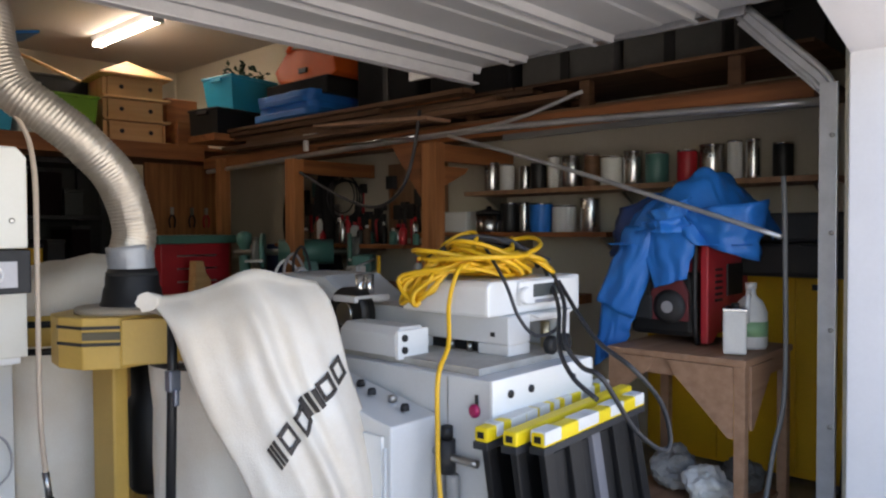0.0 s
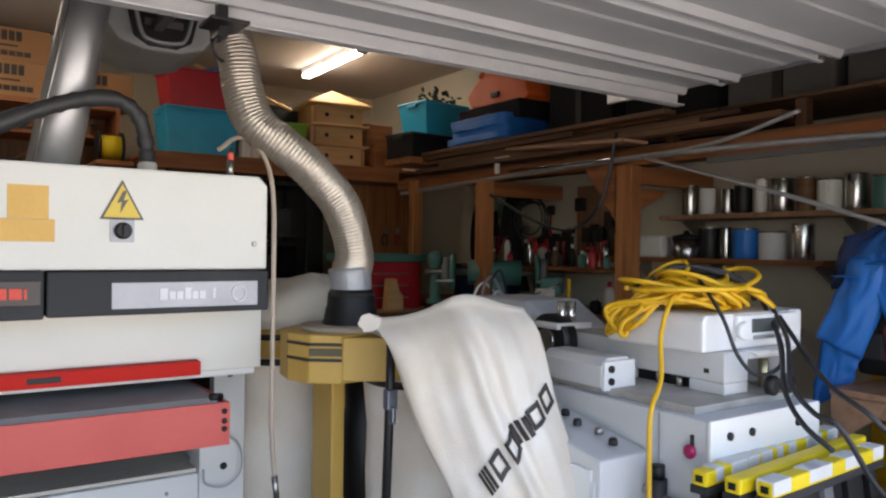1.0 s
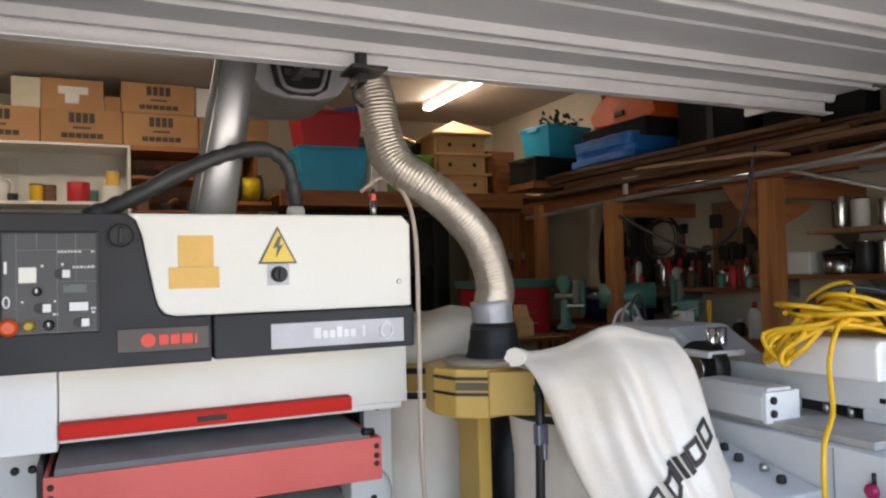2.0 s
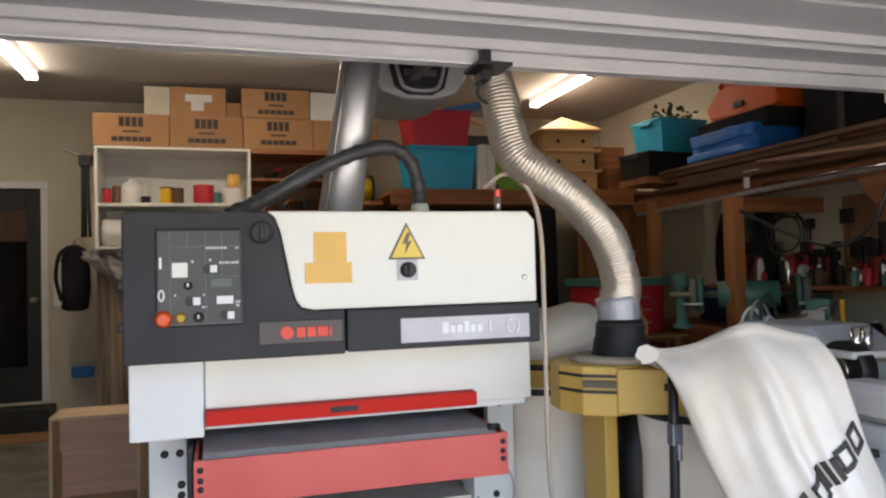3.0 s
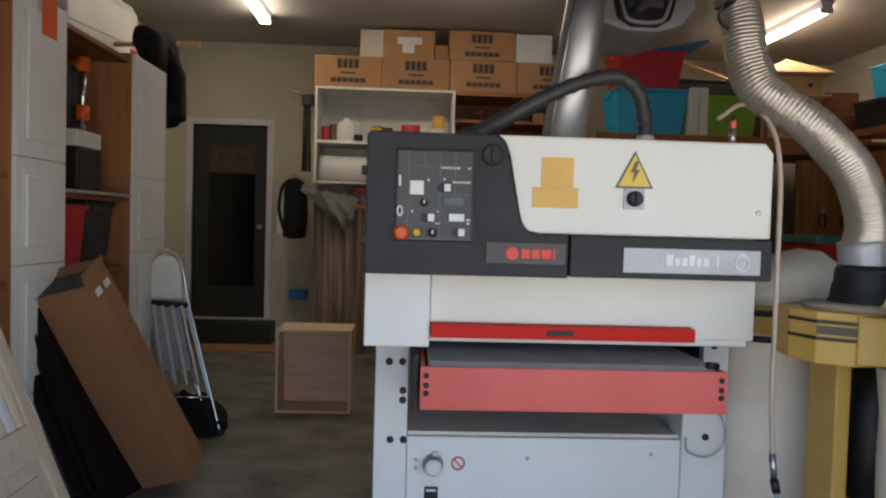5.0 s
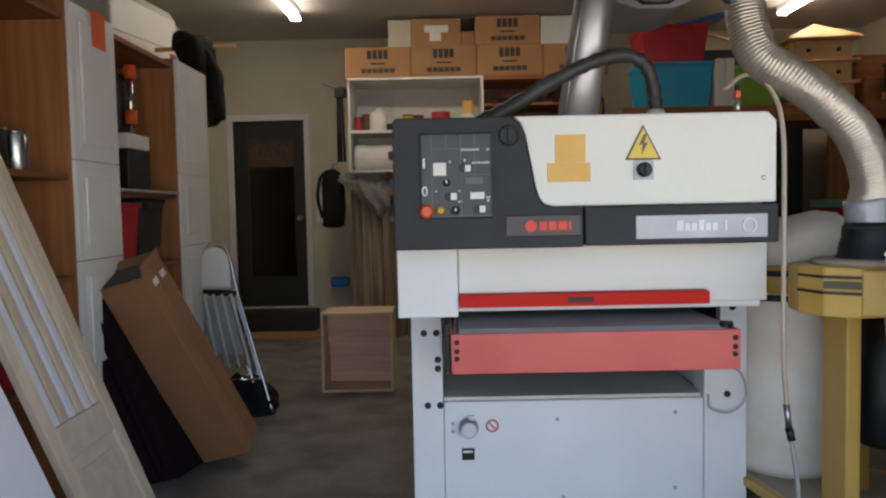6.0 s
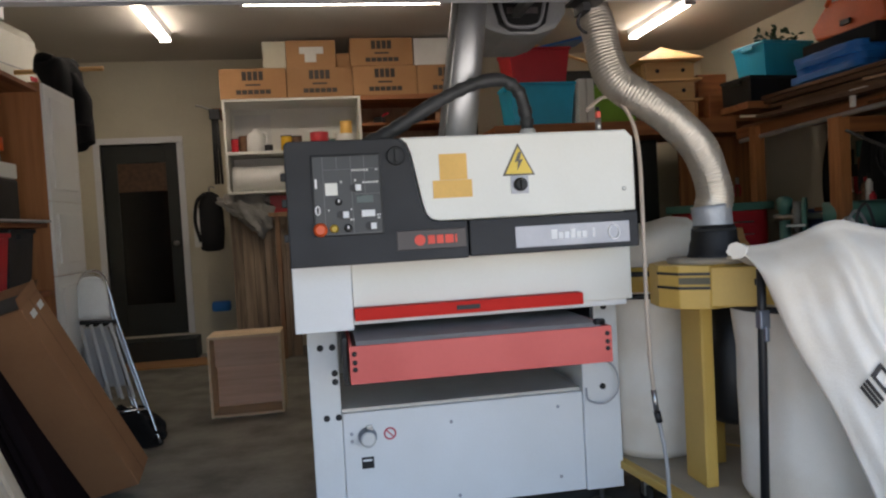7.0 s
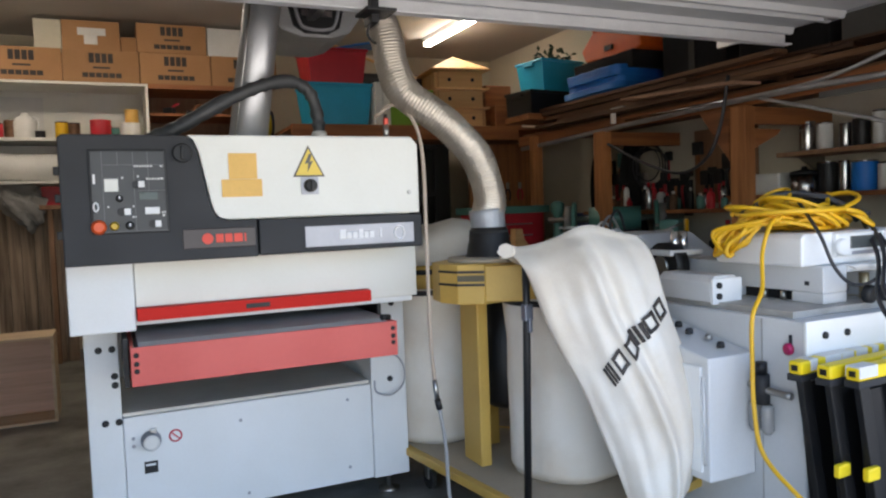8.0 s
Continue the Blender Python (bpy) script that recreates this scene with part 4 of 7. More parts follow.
tin((-0.09, SF + 0.2, 2.20), 0.06, 0.12, LABEL_Y, "amber bottle standing on a white tub", LABEL_Y)
tin((-0.25, SF + 0.2, 2.042), 0.05, 0.11, GREENM, "dark green jar on the white shelf", TIN)
roll = thing("paper_roll", "white wrapped roll lying under the shelf", "roll")
bm = tube([(-1.21, SF + 0.16, 1.79), (-0.9, SF + 0.16, 1.785), (-0.3, SF + 0.16, 1.79)], 0.122, 6, 22, 0, 1, 0.012)
part("roll", bm, PAPER, roll)

bs = thing("tool_shelf", "brown wooden shelf with dark hand tools", "shelf")
for nm, lo, hi in (("top_board", (0.06, SF, 2.50), (1.12, BACK - 0.01, 2.543)), ("shelf_board", (0.06, SF, 2.25), (1.12, BACK - 0.01, 2.275)), ("shelf_board", (0.06, SF, 1.95), (1.12, BACK - 0.01, 1.975)),
                   ("side_panel", (1.12, SF, 1.6), (1.15, BACK - 0.01, 2.543)), ("back_board", (0.06, SF + 0.55, 1.6), (1.12, SF + 0.57, 2.5))):
    part(nm, box(lo, hi, 0.003), PLYZ if nm == "back_board" else WOODX, bs)
random.seed(5)
for i in range(9):
    x = 0.14 + i * 0.105
    z = 2.275 if i % 2 else 1.975
    o = thing("hand_tool", "dark metal hand tool lying on the brown shelf", "tool", (x, SF + 0.15 + 0.05 * random.random(), z), random.uniform(-40, 40), "tools on the brown shelf")
    part("tool_body", box((-0.05, -0.03, 0), (0.06, 0.03, 0.05 + 0.06 * random.random()), 0.008), random.choice((BLACK, STEEL, PLYZ)), o)
    part("handle", tube([(0.0, 0, 0.03), (0.05, 0.02, 0.1), (0.10, 0.02, 0.11)], 0.012, 5, 7), random.choice((BLACK, WOODX, REDBIN)), o)

# weathered board, backpack and grey bag under the shelf
solid("weathered_door", boxes([((-1.28 + i * 0.105, 7.30 + 0.004 * (i % 2), 0.0), (-1.28 + i * 0.105 + 0.102, 7.33 + 0.004 * (i % 2), 1.62)) for i in range(6)], 0.004), WEATHER, "weathered brown plank door leaning below the shelf", "door panel")
bp = thing("backpack", "black and white backpack hanging on the wall", "backpack", (-1.49, 7.5, 1.1))
part("pack_body", lathe([(0.06, 0.0), (0.11, 0.02), (0.13, 0.2), (0.125, 0.4), (0.09, 0.56), (0.03, 0.60)], 20), DARKCLOTH, bp)
part("side_panel", box((-0.155, -0.12, 0.05), (-0.095, -0.02, 0.44), 0.015), PAPER, bp, "white side panel")
part("strap", tube([(-0.03, -0.1, 0.58), (-0.1, -0.15, 0.5), (-0.13, -0.14, 0.3), (-0.09, -0.12, 0.1)], 0.018, 6, 8), DARKCLOTH, bp)
part("hook", tube([(0.0, 0.4, 0.66), (0, 0.1, 0.66), (0, 0.0, 0.6), (0, -0.03, 0.64)], 0.008, 5, 6), STEEL, bp)


gj = bmesh.new()
bmesh.ops.create_icosphere(gj, subdivisions=5, radius=1)
for v in gj.verts:
    k = 1 + 0.4 * noise.noise(v.co * 2.0 + Vector((3, 1, 0))) + 0.22 * noise.noise(v.co * 5) + 0.08 * noise.noise(v.co * 13)
    taper = 0.65 + 0.35 * v.co.z
    v.co = Vector((-1.06 + v.co.x * 0.30 * k * taper - 0.12 * v.co.z, 7.20 + v.co.y * 0.09 * k, 1.46 + v.co.z * 0.21 * k))
solid("grey_jacket", finish(gj, 0, True), GREYCLOTH, "crumpled grey jacket draped over the weathered board", "jacket")
solid("blue_pouch", box((-1.59, 7.82, 0.45), (-1.40, 7.948, 0.555), 0.025), BLUE, "small blue pouch on the back wall", "pouch")
solid("red_toolbox", box((-0.88, 7.2, 1.45), (-0.4, 7.5, 1.62), 0.015), REDBIN, "red metal toolbox below the white roll", "toolbox")
solid("box_shelf", boxes([((-0.9, 7.15, 1.41), (-0.3, 7.6, 1.45)), ((-0.84, 7.2, 0), (-0.80, 7.5, 1.41)), ((-0.38, 7.2, 0), (-0.34, 7.5, 1.41))], 0.003), PLYZ, "rough plywood stand behind the sander", "stand")
tp = thing("tripod", "folded black tripod hanging beside the shelf", "tripod", (-1.34, 7.15, 1.75))
for dx in (-0.03, 0.0, 0.03):
    part("leg", tube([(dx, 0.02 * (dx != 0), 0), (dx * 0.7, 0.0, 0.62)], 0.013, 1, 8), BLACK, tp)
part("head", box((-0.05, -0.03, 0.62), (0.05, 0.03, 0.72), 0.012), CHARCOAL, tp)
part("pan_handle", tube([(0.0, 0, 0.69), (-0.1, 0, 0.74), (-0.17, 0, 0.76)], 0.011, 4, 7), STEEL, tp)
part("hanger", box((-0.02, 0.0, 0.7), (0.06, 0.79, 0.73), 0.004), WOODY, tp)

# crate
CRATE = wood("crate_edge_pine", (0.74, 0.56, 0.37), (0.60, 0.42, 0.25), "x")
CRATEIN = wood("crate_reddish_plywood", (0.76, 0.49, 0.36), (0.56, 0.33, 0.22), "x")
cr = thing("wooden_crate", "open shallow plywood crate standing on its side", "crate", (-0.965, 5.02, 0))
W, Hc, D = 0.25, 0.56, 0.34
for nm, lo, hi in (("side_board", (-W, 0, 0), (-W + 0.018, D, Hc)), ("side_board", (W - 0.018, 0, 0), (W, D, Hc)), ("end_board", (-W + 0.018, 0, 0), (W - 0.018, D, 0.018)),
                   ("end_board", (-W + 0.018, 0, Hc - 0.018), (W - 0.018, D, Hc)), ("bottom_board", (-W + 0.018, 0.27, 0.018), (W - 0.018, 0.282, 0.34)), ("bottom_board", (-W + 0.018, 0.20, 0.315), (W - 0.018, 0.212, Hc - 0.018))):
    part(nm, box(lo, hi, 0.002), CRATE if nm in ("side_board", "end_board") else CRATEIN, cr)

# ---------------------------------------------------------------- loft shelf along the back and the right wall
loft = thing("loft_shelf", "orange fir timber loft shelf along two walls", "shelf")
part("front_beam", box((1.12, 5.95, 1.93), (3.36, 5.99, 2.06), 0.004), WOODX, loft)
for i in range(7):
    part("deck_board", box((1.14, 5.99 + i * 0.25, 2.03), (4.14, 5.99 + i * 0.25 + 0.244, 2.06), 0.003), WOODX, loft)
part("side_beam", box((3.35, 0.95, 1.86), (3.39, 5.95, 1.95), 0.004), WOODY, loft)
for i in range(3):
    part("deck_board", box((3.40 + i * 0.245, 0.95, 1.95), (3.40 + i * 0.245 + 0.24, 5.94, 1.975), 0.003), BROWNY, loft)
for x, y, z in ((3.30, 5.58, 1.93), (1.20, 5.99, 1.93), (3.0, 7.6, 2.03), (2.2, 7.6, 2.03)):
    part("post", box((x, y, 0), (x + 0.09, y + 0.09, z), 0.004), WOODZ, loft)
for py in (3.10, 4.55):
    part("post", box((3.30, py, 0), (3.39, py + 0.12, 1.86), 0.004), WOODZ, loft)
    if py < 4:
        part("knee_brace", prism([(py + 0.14, 1.52), (py + 0.14, 1.86), (py + 0.40, 1.86), (py + 0.36, 1.80)], "x", 3.315, 3.375, 0.004), WOODY, loft)
    part("cross_beam", box((3.39, py + 0.03, 1.75), (4.14, py + 0.09, 1.86), 0.004), WOODX, loft)
    if py < 4:
        part("knee_brace", prism([(3.39, 1.58), (3.39, 1.72), (3.66, 1.72), (3.62, 1.68)], "y", py + 0.03, py + 0.08, 0.004), WOODX, loft)
part("edge_pipe", tube([(3.32, 0.9, 1.845), (3.32, 3.0, 1.90), (3.36, 5.9, 1.835)], 0.018, 8, 10), GALV, loft, "galvanised pipe along the shelf edge")
part("edge_channel", prism([(3.33, 1.825), (3.345, 1.825), (3.345, 1.86), (3.335, 1.86), (3.335, 1.83), (3.33, 1.83)], "y", 0.9, 2.6, 0.001), plain("dark_channel_steel", (0.14, 0.14, 0.14), 0.5, 0.5), loft, "galvanised channel under the shelf edge")


def bin_box(name, at, w, d, h, m, label, turn=0, taper=0.86):
    o = thing(name, label, "storage bin", at, turn)
    bm = bmesh.new()
    lo = [bm.verts.new((sx * w / 2 * taper, sy * d / 2 * taper, 0)) for sx, sy in ((-1, -1), (1, -1), (1, 1), (-1, 1))]
    hi = [bm.verts.new((sx * w / 2, sy * d / 2, h - 0.03)) for sx, sy in ((-1, -1), (1, -1), (1, 1), (-1, 1))]
    bm.faces.new(lo[::-1])
    bm.faces.new(hi)
    for i in range(4):
        bm.faces.new((lo[i], lo[(i + 1) % 4], hi[(i + 1) % 4], hi[i]))
    part("tub", finish(bm, 0.02), m, o)
    bm2 = boxes([((-w / 2 - 0.012, -d / 2 - 0.012, h - 0.035), (w / 2 + 0.012, d / 2 + 0.012, h - 0.01))], 0.008)
    part("rim", bm2, m, o)
    for s in (-1, 1):
        part("handle", box((s * w / 2 - 0.02, -0.07, h - 0.065), (s * w / 2 + 0.02, 0.07, h - 0.035), 0.006), m, o)
    return o


LZ = 2.06
bin_box("storage_bin", (1.615, 6.32, LZ), 0.60, 0.42, 0.40, TEAL, "teal plastic storage bin on the loft shelf")
bin_box("storage_bin", (1.615, 6.36, LZ + 0.40), 0.56, 0.40, 0.32, REDBIN, "red plastic storage bin stacked on a teal bin")
solid("blue_tray", moved(box((-0.3, -0.2, 0), (0.3, 0.2, 0.02), 0.006), Matrix.Translation((1.84, 6.45, LZ + 0.76)) @ Matrix.Rotation(radians(-12), 4, "Y")), BLUE, "blue plastic tray lying on the red bin", "tray")
for i in range(2):
    b = thing("white_binder", "tall white folder standing on the loft shelf", "folder", (1.955 + i * 0.075, 6.05, LZ), 0, "white folders")
    part("cover", box((-0.032, 0, 0), (0.032, 0.24, 0.40), 0.006), PAPER, b)
    part("spine", box((-0.034, -0.004, 0.0), (0.034, 0.004, 0.398), 0.003), CREAM, b)
bin_box("storage_bin", (2.29, 6.28, LZ), 0.44, 0.36, 0.36, GREEN, "lime green plastic bin on the loft shelf")
yd = thing("cable_reel", "yellow drum reel on the brown shelf", "reel", (1.0, 6.65, 2.0))
part("drum", tube([(-0.08, 0, 0.13), (0.08, 0, 0.13)], 0.10, 1, 20), YBAR, yd)
for s in (-1, 1):
    part("flange", tube([(s * 0.08, 0, 0.13), (s * 0.1, 0, 0.13)], 0.13, 1, 22), BLACK, yd)
part("stand", box((-0.1, -0.1, 0.0), (0.1, 0.1, 0.015), 0.003), BLACK, yd)
solid("wall_bracket_shelf", box((0.85, 6.3, 1.96), (1.12, 7.0, 1.995), 0.003), WOODX, "short wooden shelf beside the loft", "shelf")

# birdhouse with three storeys
bh = thing("birdhouse", "pale pine birdhouse with three storeys and a hip roof", "birdhouse", (2.83, 6.2, LZ), -6)
part("back_block", box((-0.23, 0.02, 0), (0.26, 0.42, 0.55), 0.003), PINEZ, bh)
for k in range(3):
    z = 0.02 + k * 0.185
    part("storey_front", box((-0.20, -0.02, z), (0.255, 0.02, z + 0.165), 0.003), PINEX, bh)
    part("ledge", box((-0.25, -0.09, z - 0.018), (0.30, 0.05, z), 0.003), PINEX, bh)
    for x in (-0.09, 0.15):
        part("entrance_hole", lathe([(0.019, 0), (0.019, 0.004)], 14, (x, -0.019, z + 0.085), AHEAD), BLACK, bh)
for x in (-0.20, 0.245):
    part("corner_post", box((x, -0.05, 0.02), (x + 0.02, -0.02, 0.17), 0.002), PINEZ, bh)
bm = bmesh.new()
a = [bm.verts.new(v) for v in ((-0.29, -0.11, 0.56), (0.31, -0.11, 0.56), (0.31, 0.46, 0.56), (-0.29, 0.46, 0.56))]
b = [bm.verts.new(v) for v in ((-0.29, -0.11, 0.572), (0.31, -0.11, 0.572), (0.31, 0.46, 0.572), (-0.29, 0.46, 0.572))]
t = bm.verts.new((0.02, 0.17, 0.735))
bm.faces.new(a[::-1])
for i in range(4):
    bm.faces.new((a[i], a[(i + 1) % 4], b[(i + 1) % 4], b[i]))
    bm.faces.new((b[i], b[(i + 1) % 4], t))
part("roof", bm, PINEX, bh)
solid("pine_strip", tube([(1.75, 6.9, 2.98), (2.55, 6.55, 2.60)], 0.016, 1, 4), PINEX, "thin pale pine strip leaning behind the birdhouse", "strip")
bin_box("storage_bin", (2.35, 6.85, LZ), 0.75, 0.4, 0.6, BLACK, "black bin at the back of the loft")
solid("orange_crate", boxes([((3.16, 6.05, LZ), (3.46, 6.3, LZ + 0.22)), ((3.20, 6.32, LZ), (3.5, 6.6, LZ + 0.46))], 0.01), WOODX, "orange wooden box beside the birdhouse", "box")
solid("brown_basket", lathe([(0.14, 0), (0.2, 0.05), (0.22, 0.25), (0.2, 0.42), (0.12, 0.5)], 20, (3.35, 6.75, LZ)), PLYZ, "brown wicker basket at the back of the loft", "basket")
bin_box("storage_bin", (3.42, 5.62, 2.12), 0.56, 0.36, 0.22, BLACK, "black plastic box on the shelf corner", 8, 0.98)
bin_box("storage_bin", (3.57, 5.70, 2.345), 0.50, 0.38, 0.30, TEAL, "teal plastic storage bin on a black box", 8)
solid("shelf_pad", box((3.15, 5.42, 2.062), (3.75, 5.85, 2.12), 0.006), WOODX, "short boards under the black box", "board")
pl = thing("leafy_plant_lights", "dark green artificial foliage in the teal bin", "artificial plant", (3.60, 5.7, 2.6))
random.seed(11)
bm = bmesh.new()
for i in range(90):
    a, r = random.uniform(0, 6.28), random.uniform(0.02, 0.22)
    p = Vector((r * math.cos(a), r * 0.7 * math.sin(a), random.uniform(0, 0.16)))
    q = Vector((random.uniform(-1, 1), random.uniform(-1, 1), random.uniform(-0.3, 1))).normalized() * 0.06
    s = q.cross(Vector((0.3, 0.5, 0.8))).normalized() * 0.018
    bm.faces.new([bm.verts.new(v) for v in (p - s * 0.2, p + q * 0.5 + s, p + q, p + q * 0.5 - s)])
part("leaves", bm, plain("dark_leaf", (0.02, 0.05, 0.02), 0.5), pl)


# folded blue tarpaulin, orange case and dark cases on the right-hand shelf
def fold(x0, x1, y0, y1, z0, z1, seed):
    bm = bmesh.new()
    for k in range(4):
        za, zb = z0 + (z1 - z0) * k / 4, z0 + (z1 - z0) * (k + 0.95) / 4
        add_box(bm, (x0 + 0.03 * (k % 2), y0 + 0.02 * k, za), (x1, y1 - 0.03 * (k % 3), zb))
    bmesh.ops.subdivide_edges(bm, edges=bm.edges[:], cuts=5, use_grid_fill=True)
    for v in bm.verts:
        v.co += Vector((1, 1, 0.8)) * 0.03 * noise.noise(v.co * 5 + Vector((seed, 0, 0)))
    for f in bm.faces:
        f.smooth = True
    return bm


solid("folded_tarp", fold(3.36, 3.85, 4.4, 5.15, 2.19, 2.39, 3), BLUE, "folded blue tarpaulin on the boards", "tarpaulin")
oc = thing("orange_case", "orange plastic tool case on the shelf", "case")
part("shell", prism([(4.35, 2.52), (4.5, 2.46), (5.1, 2.52), (5.15, 2.62), (4.95, 2.78), (4.4, 2.72)], "x", 3.55, 3.85, 0.02), ORANGE, oc)
part("grip", tube([(3.54, 4.6, 2.74), (3.54, 4.7, 2.83), (3.54, 4.85, 2.83), (3.54, 4.95, 2.75)], 0.018, 5, 8), ORANGE, oc)
part("latch", box((3.53, 4.7, 2.56), (3.555, 4.8, 2.60), 0.004), BLACK, oc)
solid("black_case", box((3.5, 4.4, 2.36), (3.95, 5.2, 2.50), 0.015), DARKCLOTH, "black soft case under the orange case", "case")
GREYCASE = mat("dusty_grey_case", (0.11, 0.107, 0.10), 0.7, second=(0.06, 0.06, 0.055), scale=4, fine=60, bump=0.1)
for k, (y0, y1, z0, z1, m, lab) in enumerate(((3.55, 4.2, 2.14, 2.75, DARKCLOTH, "black fabric equipment bag on the loft"), (2.75, 3.45, 2.14, 2.62, DARKCLOTH, "dark fabric bag on the loft"),
                                              (2.05, 2.68, 2.14, 2.50, GREYCASE, "dark grey plastic case on the loft"), (1.45, 2.0, 2.14, 2.46, GREYCASE, "dark grey plastic case on the loft"), (0.98, 1.4, 2.14, 2.4, BLACK, "black plastic case at the shelf end"))):
    o = thing("equipment_case", lab, "case", group="dark cases on the loft")
    part("case_body", box((3.62, y0, z0), (4.08, y1, z1), 0.03), m, o)
    part("strap", box((3.612, (y0 + y1) / 2 - 0.03, z0 + 0.01), (3.622, (y0 + y1) / 2 + 0.03, z1 - 0.01), 0.002), BLACK, o)
    part("handle", tube([(3.60, (y0 + y1) / 2 - 0.07, z1 - 0.08), (3.56, (y0 + y1) / 2 - 0.05, z1 - 0.09), (3.56, (y0 + y1) / 2 + 0.05, z1 - 0.09), (3.60, (y0 + y1) / 2 + 0.07, z1 - 0.08)], 0.01, 4, 6), BLACK, o)
rack = thing("case_rack", "thin plywood boards laid under the cases", "board")
for k in range(4):
    part("sheet", box((3.42 + 0.01 * (k % 2), 0.97 + 0.81 * k, 2.123), (4.12, 1.775 + 0.81 * k, 2.14), 0.003), BROWNY, rack)
    part("batten", box((3.46, 1.3 + 0.81 * k, 1.98), (3.52, 1.36 + 0.81 * k, 2.123), 0.003), BROWNY, rack)
# loose boards, each of its own length
random.seed(21)
for k in range(22):
    x = 3.33 + (k % 5) * 0.12 + random.uniform(-0.02, 0.02)
    z = 1.978 + (k // 5) * 0.037
    y0 = random.choice((2.1, 2.4, 2.6, 2.9, 3.6)) + random.uniform(0, 0.3)
    y1 = min(5.55, y0 + random.uniform(1.6, 3.2))
    m = random.choice((BROWNY, BROWNY, WOODY, BROWNY))
    o = solid("lumber_board", moved(box((-0.05, 0, 0), (0.055, y1 - y0, 0.028 + 0.006 * (k % 2)), 0.003), Matrix.Translation((x, y0, z)) @ Matrix.Rotation(radians(random.uniform(-0.8, 0.8)), 4, "Z")), m, "rough brown lumber board stored on the loft shelf", "board", "stored lumber boards")
solid("plywood_offcut", moved(box((-0.1, 0, 0), (0.12, 1.1, 0.02), 0.003), Matrix.Translation((3.27, 3.05, 1.98)) @ Matrix.Rotation(radians(3), 4, "X")), BENCH, "brown plywood offcut jutting over the shelf edge", "board")
solid("steel_angle", tube([(3.24, 3.2, 1.90), (3.26, 4.2, 1.90)], 0.012, 1, 4), CHROME, "bright steel bar resting on the shelf edge", "bar")
solid("clamp_bracket", boxes([((3.28, 4.38, 1.90), (3.31, 4.41, 2.02)), ((3.28, 4.26, 2.0), (3.31, 4.41, 2.02))], 0.003), PAPER, "white painted bracket on the shelf edge", "bracket")
cable("steel_conduit", [(3.30, 3.4, 1.90), (3.24, 2.7, 1.90), (3.20, 2.35, 1.925), (3.25, 2.02, 2.02)], 0.011, GALV, "bent grey conduit resting along the shelf", "conduit")
cable("long_rod", [(3.2, 2.9, 1.87), (3.05, 1.95, 1.60), (2.95, 0.95, 1.285)], 0.011, GALV, "long thin steel rod slanting down from the shelf", "rod")
cable("hanging_cable", [(3.22, 3.15, 2.05), (3.2, 3.2, 1.75), (3.18, 3.3, 1.55), (3.25, 3.6, 1.47), (3.3, 4.0, 1.55), (3.32, 4.5, 1.75)], 0.012, CABLE_K, "black cable hanging in a loop under the shelf")
for k in range(8):
    pts = [(3.93 + 0.015 * k, 4.75 + (0.15 + 0.012 * (k * 5 % 8)) * math.cos(a) + 0.012 * k, 1.60 - 0.006 * k + (0.14 + 0.014 * (k * 3 % 8)) * math.sin(a)) for a in [i * 0.52 for i in range(13)]]
    cable("cable_coil", pts, 0.006, CABLE_K, "coiled dark cable hanging on the wall", "cable coil")

# dark rack and boxes, added to darken the space under the loft
sr = thing("filler_rack", "dark rack added with boxes to darken the space under the loft", "rack")
for x in (1.35, 2.62):
    for y in (6.35, 6.85):
        part("upright", box((x, y, 0), (x + 0.04, y + 0.04, 1.92), 0.003), CHARCOAL, sr)
for z in (0.45, 0.95, 1.42, 1.88):
    part("shelf_board", box((1.35, 6.35, z), (2.66, 6.89, z + 0.03), 0.003), CHARCOAL, sr)
# near-black sheet stands in for the gloom behind the rack
part("shade_sheet", box((1.30, 6.92, 0), (3.05, 6.94, 1.98), 0.003), DARKDOOR, sr)
random.seed(41)
for z in (0.48, 0.98, 1.45):
    x = 1.42
    while x < 2.5:
        w, h = random.uniform(0.14, 0.3), random.uniform(0.18, 0.38)
        o = thing("filler_box", "box added on the rack to fill the dark space under the loft", "box", (x + w / 2, 6.6, z), random.uniform(-6, 6), "boxes on the store rack")
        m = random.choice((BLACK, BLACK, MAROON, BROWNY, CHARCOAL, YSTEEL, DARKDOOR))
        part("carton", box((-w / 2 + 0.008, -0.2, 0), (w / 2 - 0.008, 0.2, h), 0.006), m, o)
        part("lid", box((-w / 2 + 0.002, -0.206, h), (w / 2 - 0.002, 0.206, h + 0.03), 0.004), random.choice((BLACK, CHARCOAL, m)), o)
        x += w + 0.03

# shelves with paint cans on the right wall
for nm, y0, y1, z in (("upper", 1.0, 3.3, 1.575), ("lower", 2.2, 3.75, 1.30)):
    sh = thing("can_shelf", "narrow wooden wall shelf carrying paint cans", "shelf", group="paint can shelves")
    part("board", box((3.80, y0, z - 0.03), (4.14, y1, z), 0.003), PLYZ if nm == "upper" else WOODY, sh)
    for y in (y0 + 0.1, (y0 + y1) / 2, y1 - 0.1):
        part("bracket", prism([(4.14, z - 0.03), (4.14, z - 0.16), (4.12, z - 0.16), (3.9, z - 0.035)], "y", y - 0.01, y + 0.01, 0.002), STEEL, sh)
random.seed(8)
mats = [TIN, PAPER, TIN, BLACK, PAPER, TIN, BROWNY, CREAM, TIN, GREENM, REDBIN]
y = 3.2
k = 0
